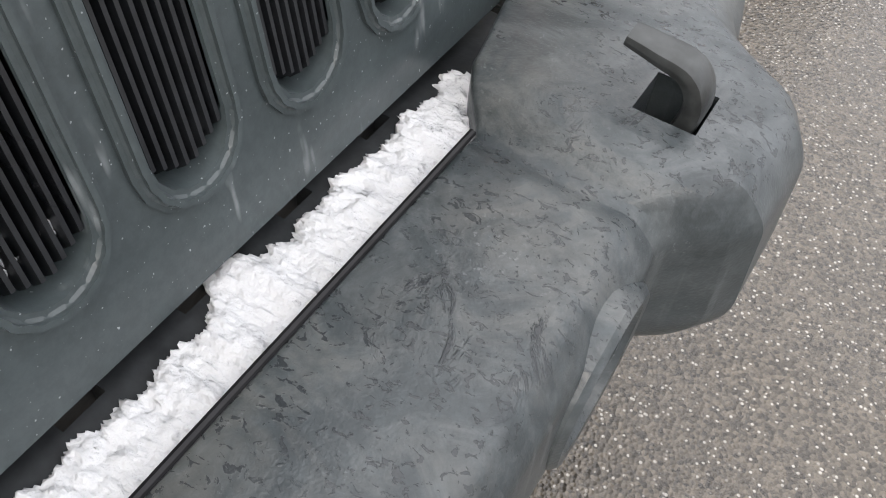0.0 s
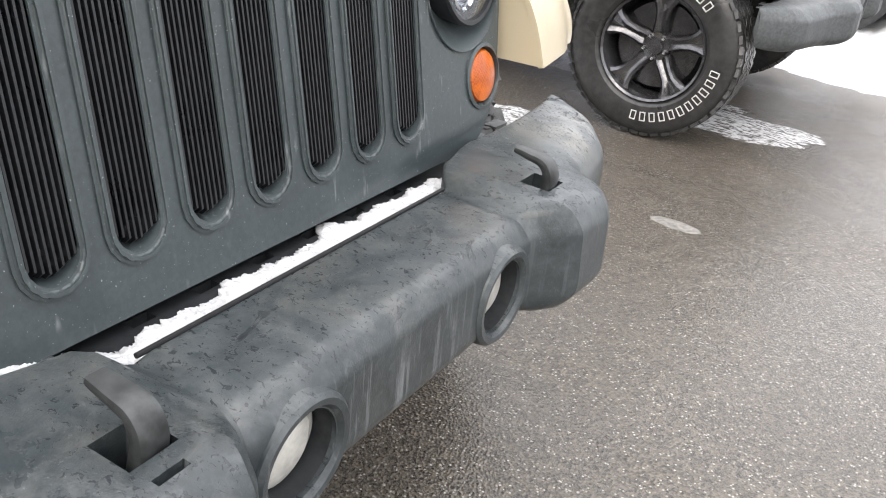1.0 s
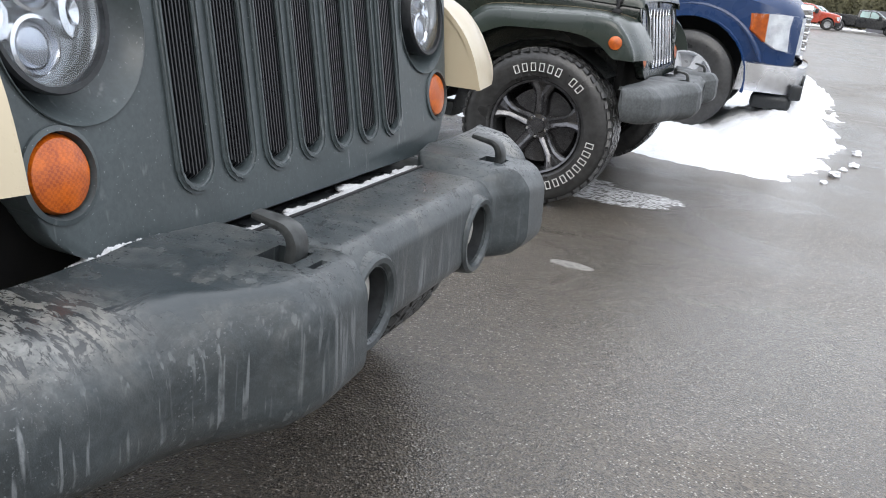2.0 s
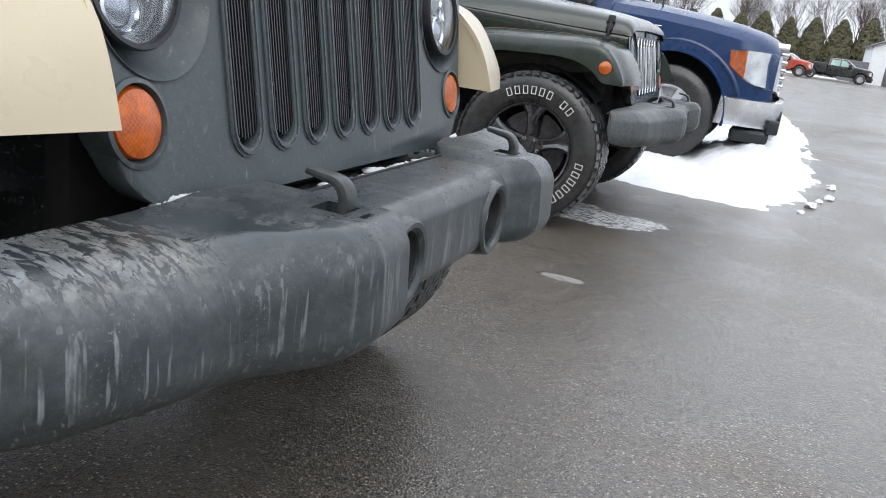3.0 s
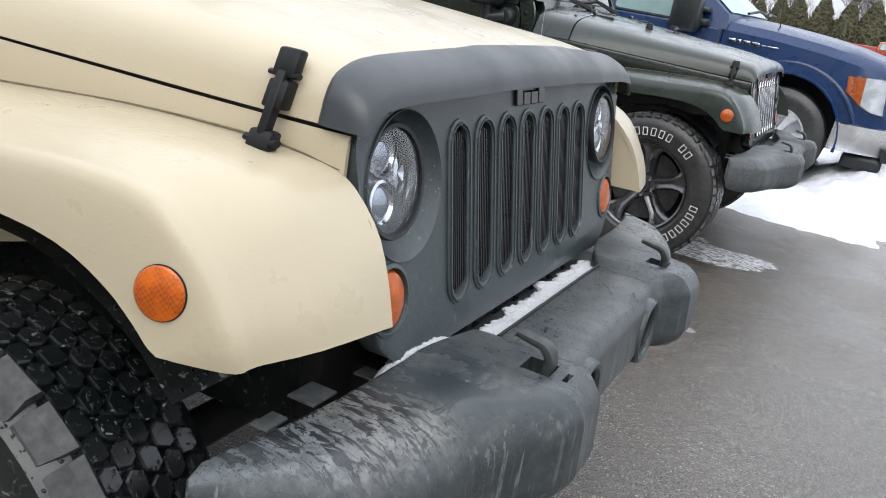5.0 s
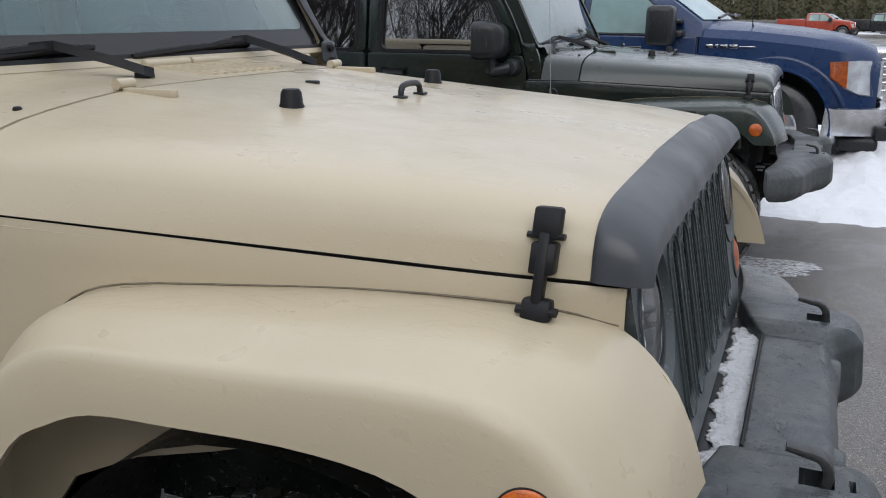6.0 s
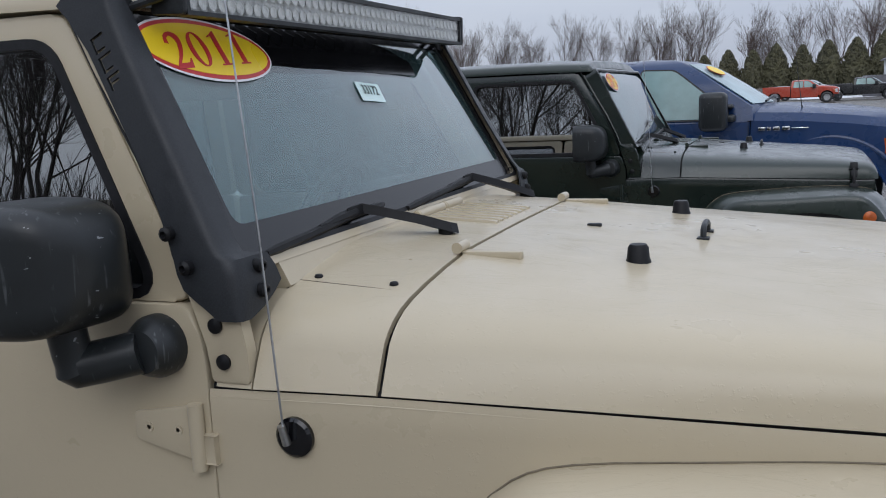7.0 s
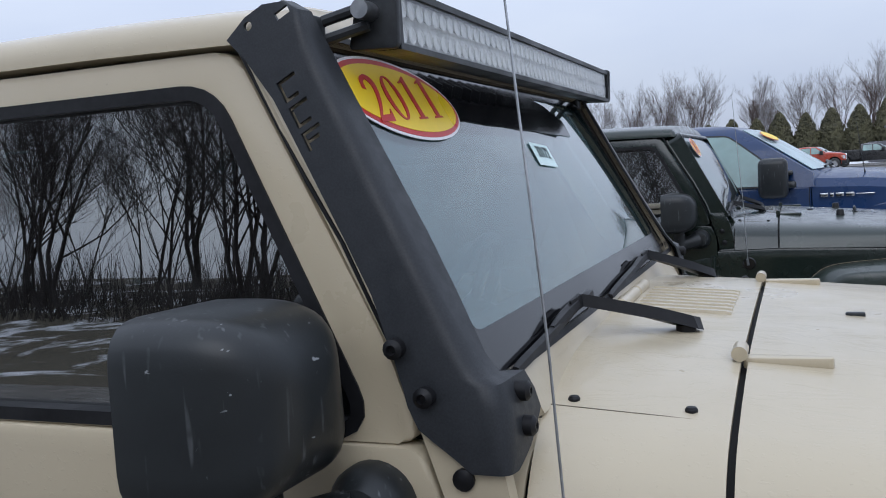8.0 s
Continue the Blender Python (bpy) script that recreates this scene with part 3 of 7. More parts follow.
def hood_row(x, lift=0.0, drop=0.0):
    yb = interp([-0.87, -0.615, 0.24, 0.39, 0.42], [0.797, 0.787, 0.669, 0.640, 0.632], x) + lift
    zb = interp([-0.87, -0.615, 0.24, 0.40], [1.138, 1.142, 1.111, 1.106], x)
    zt = interp([-0.87, -0.615, -0.3, 0.0, 0.2, 0.34, 0.40], [1.314, 1.297, 1.272, 1.249, 1.232, 1.212, 1.191], x) + lift - drop
    h, f = zt - zb, max(0.0, min(1.0, (x + 0.615) / 0.97))
    half = [(yb, zb), (yb - 0.022 + 0.010 * f, zb + (0.26 + 0.20 * f) * h), (yb - 0.056 + 0.014 * f, zb + (0.55 + 0.16 * f) * h), (yb - 0.141 + 0.02 * f, zb + (0.77 + 0.08 * f) * h), (yb - 0.37, zb + (0.96 - 0.012 * f) * h), (0.20, zb + 0.992 * h)]
    return [(x, -y, z) for y, z in half] + [(x, 0.0, zt)] + [(x, y, z) for y, z in half[::-1]]


def mud_tread(bm, radius, hw, rnd):
    """Five rows of many-sided tread blocks with narrow grooves and worn edges."""
    count, wide = 58, 0.0335
    long = math.pi * radius / count
    for row in range(5):
        for k in range(count):
            a = 2 * math.pi * (k + 0.5 * (row % 2)) / count
            m = Matrix.Rotation(-a, 4, "Y") @ Matrix.Translation((0, (row - 2) * wide, radius - 0.004 - 0.0012 * abs(row - 2)))
            j = [rnd.uniform(-0.0035, 0.0035) for _ in range(6)]
            w, t = wide / 2 - 0.0010, long - 0.0008
            pts = [(-t * 0.62 + j[0], -w), (t * 0.70 + j[1], -w), (t + j[2] * 0.5, w * 0.1), (t * 0.62 + j[3], w), (-t * 0.70 + j[4], w), (-t + j[5] * 0.5, -w * 0.1)]
            loft(bm, [[m @ Vector((u * g, v * g, h)) for u, v in pts] for g, h in ((1.0, -0.014), (0.98, -0.0035), (0.86, 0.0))])


def shoulder_lug(k, radius, hw, rnd):
    """One of the large lugs that lap over the tyre's outer shoulder, paler for sky sheen."""
    bm = bmesh.new()
    m = Matrix.Rotation(-2 * math.pi * k / 30, 4, "Y")
    deep = 0.084 if k % 2 else 0.066
    half = math.pi * radius / 30 * 0.90
    j = [rnd.uniform(-0.004, 0.004) for _ in range(4)]
    rows = [(-0.086, radius - 0.006, 0.95), (-0.104, radius - 0.016, 0.92), (-0.122, radius - 0.040, 0.84), (-0.133, radius - deep, 0.62)]
    top = [[m @ Vector((e * half * g + jj, y, r)) for e in (-1.0, -0.2, 0.25, 1.0)] for (y, r, g), jj in zip(rows, j)]
    low = [[m @ Vector((e * half * g * 1.04 + jj, y + 0.012, r - 0.012)) for e in (-1.0, -0.2, 0.25, 1.0)] for (y, r, g), jj in zip(rows, j)]
    loft(bm, [a + b[::-1] for a, b in zip(top, low)])
    return bm


def wheel_part(root, at_, side, radius, tread_rows, letters, rim_mat, rubber, lugs=False):
    """A wheel on the car's side (-1 right, 1 left): rim with its tyre, hub and spokes under it."""
    hw = 0.128
    bm = bmesh.new()
    lathe(bm, [(0.245, -hw + 0.015), (0.238, -hw + 0.004), (0.228, -hw + 0.012), (0.215, -0.03), (0.215, hw - 0.02), (0.24, hw - 0.01), (0.232, hw - 0.05), (0.205, 0.0), (0.19, -0.02), (0.0, -0.02)], "y", n=40, open_start=True)
    wheel = part("wheel", bm, rim_mat, root)
    bm = bmesh.new()
    prof = [(0.240, -hw + 0.018), (0.262, -hw - 0.002), (0.300, -hw - 0.010), (0.345, -hw - 0.006), (radius - 0.030, -hw + 0.006), (radius - 0.010, -hw + 0.022), (radius - 0.006, 0.0), (radius - 0.010, hw - 0.022), (radius - 0.030, hw - 0.006), (0.345, hw + 0.006), (0.300, hw + 0.010), (0.262, hw + 0.002), (0.240, hw - 0.018)]
    if lugs:
        prof = [(r - (0.012 if abs(y) < hw - 0.01 else 0.0), y * (0.86 if r > radius - 0.04 else 1.0)) for r, y in prof]
    lathe(bm, prof, "y", n=56, closed=True)
    tyre = part("tyre", bm, rubber, wheel, "black rubber all-terrain tyre", angle=25)
    # tread blocks, rows across the crown and shoulder lugs
    bm = bmesh.new()
    rnd = random.Random(5)
    count = 50
    if lugs:
        mud_tread(bm, radius, hw, rnd)
    for row in range(0 if lugs else tread_rows):
        y = (row - (tread_rows - 1) / 2) * (2 * hw - 0.04) / (tread_rows - 1)
        edge = row in (0, tread_rows - 1)
        for k in range(count):
            a = 2 * math.pi * (k + 0.5 * (row % 2)) / count
            wy, wt = (0.150 / tread_rows - 0.0045, 0.0215) if not edge else (0.022, 0.019)
            m = Matrix.Rotation(-a, 4, "Y") @ Matrix.Translation((0, y, radius - (0.009 if edge else 0.0045))) @ Matrix.Rotation(rnd.uniform(-0.12, 0.12) + (0.3 if row % 2 else -0.3), 4, "Z")
            skew = rnd.uniform(-0.006, 0.006)
            pts = [(-wt + skew, -wy), (wt + skew, -wy), (wt - skew, wy * 0.2), (wt * 0.75 - skew, wy), (-wt - skew, wy), (-wt * 1.1, 0.0)]
            loft(bm, [[m @ Vector((u, v, -0.014)) for u, v in pts], [m @ Vector((u * 0.85, v * 0.85, 0.0)) for u, v in pts]])
            if edge and letters:
                sgn = -1 if row == 0 else 1
                m2 = Matrix.Rotation(-a, 4, "Y")
                d = 0.020 if k % 2 else 0.034
                q = [(-0.014, radius - 0.012), (0.014, radius - 0.012), (0.011, radius - 0.020 - d), (-0.012, radius - 0.020 - d)]
                loft(bm, [[m2 @ Vector((u, sgn * (hw - 0.022), r)) for u, r in q], [m2 @ Vector((u * 0.9, sgn * (hw - (0.004 if r < radius - 0.03 else 0.014)), r)) for u, r in q]])
    part("tread", bm, rubber, tyre, angle=20)
    if lugs:
        for k in range(30):
            part("shoulder_lug", shoulder_lug(k, radius, hw, rnd), M_TYRE_DUSTY_LIT, tyre, angle=20)
    for k in range(5):
        bm = bmesh.new()
        a = 2 * math.pi * k / 5 + 0.3
        c, t = Vector((math.cos(a), 0, math.sin(a))), Vector((-math.sin(a), 0, math.cos(a)))
        ring = []
        for r, w, y in ((0.035, 0.026, -0.058), (0.070, 0.036, -0.066), (0.110, 0.030, -0.078), (0.160, 0.033, -0.090), (0.195, 0.052, -0.097), (0.224, 0.082, -0.102)):
            ring.append([c * r + t * w * e + Vector((0, y + f, 0)) for e, f in ((-1.0, 0.034), (-0.92, 0.010), (-0.62, 0.0), (-0.30, 0.010), (0.0, 0.014), (0.30, 0.010), (0.62, 0.0), (0.92, 0.010), (1.0, 0.034))])
        loft(bm, ring)
        part("spoke", bm, rim_mat, wheel, angle=25)
    bm = bmesh.new()
    lathe(bm, [(0.062, -0.02), (0.062, -0.060), (0.040, -0.064), (0.034, -0.078), (0.0, -0.080)], "y", n=24)
    part("hub_cap", bm, rim_mat, wheel)
    for k in range(5):
        bm = bmesh.new()
        a = 2 * math.pi * (k + 0.5) / 5 + 0.3
        lathe(bm, [(0.011, -0.055), (0.011, -0.076), (0.007, -0.082), (0.0, -0.083)], "y", (math.cos(a) * 0.052, 0, math.sin(a) * 0.052), n=6)
        part("lug_nut", bm, M_CHROME, wheel)
    if letters:
        mark = None
        for a0, count in ((115, 9), (-8, 11)):
            for k in range(count):
                if count == 9 and k == 6:
                    continue
                if mark is None:
                    bm = bmesh.new()
                    w, h, e = 0.0135, 0.021, 0.0042
                    outer = [(-w, -h), (w, -h), (w, h), (-w, h)]
                    ring_prism(bm, outer, [(-w + e, -h + e), (w - e, -h + e), (w - e, h - e), (-w + e, h - e)], "y", -0.0015, 0.003)
                    mark = part("raised_mark", bm, M_LETTER, tyre, "white raised outline mark on the tyre wall")
                    ob = mark
                else:
                    ob = new("raised_mark", mark.data)
                    ob.parent = tyre
                ob.matrix_basis = Matrix.Rotation(-radians((a0 - 90) - k * 8.4), 4, "Y") @ Matrix.Translation((0, -hw - 0.0125, 0.305))
    wheel.matrix_basis = Matrix.Translation(at_) @ (Matrix.Rotation(math.pi, 4, "Z") if side > 0 else Matrix.Identity(4))
    return wheel


def ring_prism(bm, outer, inner, axis, a, b):
    """A flat frame between two outlines of equal point count."""
    f = AXIS[axis]
    loops = [[f(u, v, w) for u, v in poly] for poly, w in ((outer, a), (outer, b), (inner, b), (inner, a), (outer, a))]
    vs = loft(bm, loops, caps=False)
    bmesh.ops.remove_doubles(bm, verts=[v for r in vs for v in r], dist=1e-5)
    return bm


def outset(poly, d):
    """Move the outline of a 2D polygon outwards by d (counterclockwise or not)."""
    c = sum((Vector(p) for p in poly), Vector((0, 0))) / len(poly)
    out = []
    for i, p in enumerate(poly):
        p, a, b = Vector(p), Vector(poly[i - 1]), Vector(poly[(i + 1) % len(poly)])
        t = (b - a)
        nrm = Vector((t.y, -t.x)).normalized() if t.length > 1e-6 else Vector((0, 0))
        if nrm.dot(p - c) < 0:
            nrm = -nrm
        out.append(tuple(p + nrm * d))
    return out


def bar_letters(bm, y0, widths, height, z0, depth, gap=0.006):
    """Plain raised bars in the place of a maker's name."""
    y = y0
    for k, w in enumerate(widths):
        h = height * (1.0 if k in (0, len(widths) - 1) else 0.8)
        box(bm, -0.002, depth, y, y + w, z0, z0 + h, 0.0015, 1)
        y += w + gap


def off_road_car(name, label, ox, oy, dz, body, hood_mat, flare_mat, top_mat, grille_mat, bumper_mat, bar, letters):
    root = thing(name, label, "car", "parked cars in the row")
    # --- front bumper ---
    # stations across half the width: middle beam, step, hook pod, wing swept back
    ys = [0.0, 0.262, 0.280, 0.287, 0.302, 0.318, 0.440, 0.475, 0.510, 0.550, 0.600, 0.680, 0.800, 0.842, 0.870, 0.915, 0.938, 0.946]
    rear = [0.522, 0.522, 0.522, 0.516, 0.500, 0.490, 0.468, 0.460, 0.456, 0.455, 0.454, 0.450, 0.437, 0.429, 0.421, 0.410, 0.412, 0.425]
    rear_z = [0.744, 0.744, 0.739, 0.741, 0.758, 0.764, 0.763, 0.759, 0.753, 0.752, 0.751, 0.750, 0.747, 0.746, 0.744, 0.738, 0.728, 0.715]
    edge_x = [0.654, 0.654, 0.652, 0.656, 0.686, 0.706, 0.712, 0.698, 0.660, 0.616, 0.590, 0.570, 0.538, 0.520, 0.490, 0.445, 0.424, 0.418]
    edge_z = [0.745, 0.745, 0.739, 0.741, 0.757, 0.763, 0.762, 0.758, 0.752, 0.750, 0.748, 0.746, 0.743, 0.741, 0.739, 0.732, 0.723, 0.713]
    crease_x = [0.677, 0.677, 0.675, 0.682, 0.716, 0.734, 0.739, 0.728, 0.694, 0.660, 0.640, 0.622, 0.593, 0.566, 0.532, 0.474, 0.440, 0.428]
    crease_z = [0.714, 0.714, 0.711, 0.713, 0.724, 0.728, 0.724, 0.720, 0.712, 0.706, 0.702, 0.699, 0.695, 0.694, 0.692, 0.690, 0.690, 0.690]
    toe_x = [0.681, 0.681, 0.679, 0.688, 0.727, 0.743, 0.745, 0.733, 0.699, 0.664, 0.645, 0.628, 0.597, 0.570, 0.536, 0.478, 0.443, 0.430]
    toe_z = [0.605, 0.605, 0.605, 0.607, 0.618, 0.622, 0.618, 0.610, 0.602, 0.600, 0.600, 0.600, 0.602, 0.603, 0.605, 0.612, 0.622, 0.632]
    keel_x = [0.648, 0.648, 0.648, 0.655, 0.690, 0.706, 0.706, 0.690, 0.654, 0.620, 0.600, 0.583, 0.552, 0.532, 0.500, 0.450, 0.428, 0.422]
    low = [0.577, 0.577, 0.577, 0.578, 0.580, 0.581, 0.576, 0.569, 0.561, 0.557, 0.555, 0.555, 0.557, 0.558, 0.560, 0.568, 0.580, 0.600]
    steps = sorted({round(0.946 * k / 100, 4) for k in range(101)} | set(ys))
    rings = []
    for y in [-a for a in steps[:0:-1]] + steps:
        a = abs(y)
        xr, zr, xe, ze, xc, zc, xt, zt, xk, zb = (interp(ys, v, a) for v in (rear, rear_z, edge_x, edge_z, crease_x, crease_z, toe_x, toe_z, keel_x, low))
        soft = interp([0.0, 0.30, 0.34, 0.45, 0.55], [0.008, 0.009, 0.014, 0.018, 0.034], a)
        skew = 0.22 * interp([0.0, 0.22, 0.287, 0.33, 0.42], [0.0, 0.0, 1.0, 1.0, 0.0], a)
        soft *= 1.0 if bar else 0.35
        poly = fillet([(xr, zb + 0.05), (xr, zr), (xe, ze), (xc, zc), (xt, zt), (xk, zb), (xr + 0.03, zb)], [0.02, 0.008, interp([0.0, 0.30, 0.34, 0.45, 0.55], [0.014, 0.015, 0.020, 0.022, 0.034], a), soft, 0.022, 0.03, 0.02], 4)
        rings.append([(x, y + math.copysign(skew * (0.60 - x), y), z) for x, z in poly])
    bm = bmesh.new()
    loft(bm, rings)
    bumper = part("front_bumper", bm, bumper_mat, root, "weathered dark grey plastic front bumper with salt runs", angle=30)
    cut = bmesh.new()
    for s in (-1, 1):
        box(cut, 0.612, 0.662, s * 0.391 - 0.026, s * 0.391 + 0.026, 0.66, 0.80)
        lathe(cut, [(0.054, 0.60), (0.054, 0.80)], "x", (0, s * 0.217, 0.652), n=32)
        if s < 0:
            box(cut, 0.682, 0.691, s * 0.396 - 0.017, s * 0.396 + 0.017, 0.715, 0.80, 0.0)
    carve(bumper, cut)
    for s in (-1, 1):
        bm = bmesh.new()
        lathe(bm, [(0.092, 0.59), (0.084, 0.63), (0.078, 0.655), (0.0755, 0.673), (0.074, 0.681), (0.069, 0.686), (0.061, 0.685), (0.056, 0.679), (0.0545, 0.60)], "x", (0, s * 0.217, 0.652), n=36, closed=True)
        fog = part("fog_lamp_ring", bm, bumper_mat, bumper)
        bm = bmesh.new()
        lathe(bm, [(0.0520, 0.636), (0.050, 0.650), (0.030, 0.660), (0.0, 0.663)], "x", (0, s * 0.217, 0.652), n=28)
        part("fog_lamp", bm, M_LED, bumper, "round clear fog lamp")
        bm = bmesh.new()
        lathe(bm, [(0.0535, 0.674), (0.0525, 0.60), (0.0, 0.60)], "x", (0, s * 0.217, 0.652), n=30, open_start=True)
        part("fog_lamp_cup", bm, M_BLACK, bumper)
        bm = bmesh.new()
        pts = crom([(0.640, s * 0.387, 0.68), (0.646, s * 0.387, 0.735), (0.652, s * 0.387, 0.775), (0.640, s * 0.387, 0.797), (0.612, s * 0.387, 0.803), (0.590, s * 0.387, 0.806)], 5)
        hook = []
        for i, p in enumerate(pts):
            d = (pts[min(i + 1, len(pts) - 1)] - pts[max(i - 1, 0)]).normalized()
            nrm = Vector((d.z, 0, -d.x))
            th = interp([0, 0.5, 1], [0.010, 0.008, 0.005], i / (len(pts) - 1))
            wd = interp([0, 0.7, 1], [0.018, 0.0155, 0.012], i / (len(pts) - 1))
            sec = fillet([(-th, -wd), (th, -wd), (th, wd), (-th, wd)], 0.006, 2)
            hook.append([p + nrm * u + Vector((0, v, 0)) for u, v in sec])
        loft(bm, hook)
        part("tow_hook", bm, M_HOOK, bumper, "dark steel tow hook through a slot")
    bm = bmesh.new()
    tube(bm, [(0.5225, -0.290, 0.7440), (0.5225, 0.290, 0.7440)], 0.0032, 8)
    part("rear_lip", bm, M_RUBBER, bumper)
    # black filler between grille and bumper, with a row of openings
    bm = bmesh.new()
    box(bm, 0.415, 0.532, -0.47, 0.47, 0.690, 0.716, 0.006)
    filler = part("filler_panel", bm, M_BLACK, root)
    cut = bmesh.new()
    for k in range(-4, 4):
        box(cut, 0.434, 0.449, k * 0.0985 - 0.0335, k * 0.0985 - 0.0015, 0.66, 0.75)
    carve(filler, cut)
    for s in (-1, 1):
        bm = bmesh.new()
        box(bm, 0.30, 0.50, s * 0.42 - 0.045, s * 0.42 + 0.045, 0.58, 0.69, 0.01)
        part("frame_horn", bm, M_DARK, root)
        for x0, x1, y0, y1 in ((0.350, 0.398, 0.600, 0.662), (0.380, 0.448, 0.493, 0.528), (0.364, 0.392, 0.714, 0.762)):
            bm = bmesh.new()
            box(bm, x0, x1, min(s * y0, s * y1), max(s * y0, s * y1), 0.701, 0.705, 0.001)
            part("mount_plate", bm, M_PLATE, root)
    # --- grille ---
    half = [(0.0, 0.735), (0.50, 0.735), (0.575, 0.775), (0.600, 0.86), (0.628, 1.08), (0.615, 1.125), (0.50, 1.158), (0.0, 1.166)]
    poly = [(-y, z) for y, z in half] + half[1:-1][::-1]
    poly = fillet(poly, 0.035, 4)
    bm = bmesh.new()
    prism(bm, poly, "x", -0.045, 0.0, 0.006, 2)
    lean(bm)
    grille = part("grille", bm, grille_mat, root, "satin black seven-slot grille panel")
    cut = bmesh.new()
    slots = [(k * 0.1035, 0.800, 1.092) for k in range(-3, 4)]
    for cy, z0, z1 in slots:
        prism(cut, stadium(cy, z0, z1, 0.030), "x", -0.2, 0.1)
    for s in (-1, 1):
        lathe(cut, [(0.113, 0.10), (0.113, -0.2)], "x", (0, s * 0.492, 1.014), n=48)
        lathe(cut, [(0.050, 0.10), (0.050, -0.2)], "x", (0, s * 0.545, 0.851), n=32)
    lean(cut)
    carve(grille, cut)
    for cy, z0, z1 in slots:
        bm = bmesh.new()
        ring_prism(bm, stadium(cy, z0 - 0.013, z1 + 0.010, 0.043), stadium(cy, z0 + 0.001, z1 - 0.001, 0.030), "x", -0.03, 0.008)
        bmesh.ops.bevel(bm, geom=[e for e in bm.edges if all(abs(v.co.x - 0.008) < 1e-4 for v in e.verts)], offset=0.0048, segments=3, affect="EDGES")
        part("slot_trim", lean(bm), grille_mat if bar else M_CHROME, grille)
        bm = bmesh.new()
        prism(bm, stadium(cy, z0 - 0.004, z1 + 0.004, 0.034), "x", -0.048, -0.042)
        part("slot_backing", lean(bm), M_DARK, grille)
        bm = bmesh.new()
        for k in range(8):
            y = cy - 0.0262 + k * 0.0075
            prism(bm, [(-0.040, z0 + 0.002 + 0.010 * abs(k - 3.5) / 3.5), (-0.010, z0 + 0.004 + 0.012 * abs(k - 3.5) / 3.5), (0.0, z0 + 0.012 + 0.012 * abs(k - 3.5) / 3.5), (0.0, z1 - 0.012 - 0.012 * abs(k - 3.5) / 3.5), (-0.040, z1 - 0.003 - 0.010 * abs(k - 3.5) / 3.5)], "y", y - 0.0014, y + 0.0014)
        part("mesh_insert", lean(bm), M_FIN, grille)
    bm = bmesh.new()
    bar_letters(bm, -0.068, [0.028, 0.034, 0.034, 0.030], 0.032, 1.110, 0.007)
    part("name_badge", lean(bm), M_FRIT, grille, "raised black maker's badge")
    for s in (-1, 1):
        bm = bmesh.new()
        # the recess runs down from a wide circle to the lamp, which stands off its centre
        ly, lz, lr = 0.519, 1.024, 0.086
        rings = []
        for f, x in ((-0.05, -0.040), (-0.04, 0.004), (0.0, 0.0045), (0.05, 0.001), (0.14, -0.008), (0.35, -0.022), (0.65, -0.034), (1.0, -0.040)):
            cy, cz, r = 0.492 + (ly - 0.492) * max(f, 0), 1.014 + (lz - 1.014) * max(f, 0), 0.113 + (lr - 0.113) * f
            rings.append([(x, s * (cy + r * math.cos(a)), cz + r * math.sin(a)) for a in (2 * math.pi * k / 56 for k in range(56))])
        loft(bm, rings, caps=False)
        part("headlamp_bowl", lean(bm), grille_mat, grille, angle=40)
        bm = bmesh.new()
        lathe(bm, [(lr, -0.06), (lr, -0.004), (lr - 0.002, 0.0), (lr - 0.006, -0.002), (lr - 0.008, -0.030), (0.0, -0.040)], "x", (0, s * ly, lz), n=48)
        lamp = part("headlamp", lean(bm), M_HEADCUP, grille, "round clear headlamp with two projector lenses")
        bm = bmesh.new()
        lathe(bm, [(lr + 0.002, -0.05), (lr + 0.002, -0.003), (lr - 0.001, 0.002), (lr - 0.007, 0.001), (lr - 0.007, -0.010)], "x", (0, s * ly, lz), n=48, closed=True)
        part("lamp_rim", lean(bm), M_BLACK, lamp)
        for dy, dzz, r in ((0.006, 0.036, 0.027), (0.010, -0.036, 0.027)):
            bm = bmesh.new()
            lathe(bm, [(r + 0.011, -0.038), (r + 0.008, -0.020), (r + 0.004, -0.018), (r, -0.026)], "x", (0, s * (ly + dy), lz + dzz), n=28, closed=True)
            part("lens_ring", lean(bm), M_CHROME, lamp)
            bm = bmesh.new()
            lathe(bm, [(r + 0.003, -0.036), (r, -0.028), (r * 0.8, -0.020), (r * 0.4, -0.015), (0.0, -0.014)], "x", (0, s * (ly + dy), lz + dzz), n=24)
            part("projector_lens", lean(bm), M_LENS, lamp)
        for u in (-1, 1):
            bm = bmesh.new()
            lathe(bm, [(0.021, -0.039), (0.018, -0.026), (0.010, -0.024), (0.0, -0.030)], "x", (0, s * ly + u * 0.054, lz), n=18, squash=1.7)
            part("side_reflector", lean(bm), M_REFLECTOR, lamp)
        bm = bmesh.new()
        lathe(bm, [(lr - 0.005, -0.004), (0.070, 0.001), (0.046, 0.006), (0.0, 0.009)], "x", (0, s * ly, lz), n=40)
        g = part("lamp_cover", lean(bm), M_LAMP_GLASS, lamp)
        g.visible_shadow = False
        bm = bmesh.new()
        lathe(bm, [(0.056, -0.045), (0.056, 0.004), (0.050, 0.006), (0.047, -0.006), (0.047, -0.03), (0.0, -0.03)], "x", (0, s * 0.545, 0.851), n=32)
        part("signal_bezel", lean(bm), grille_mat, grille)
        bm = bmesh.new()
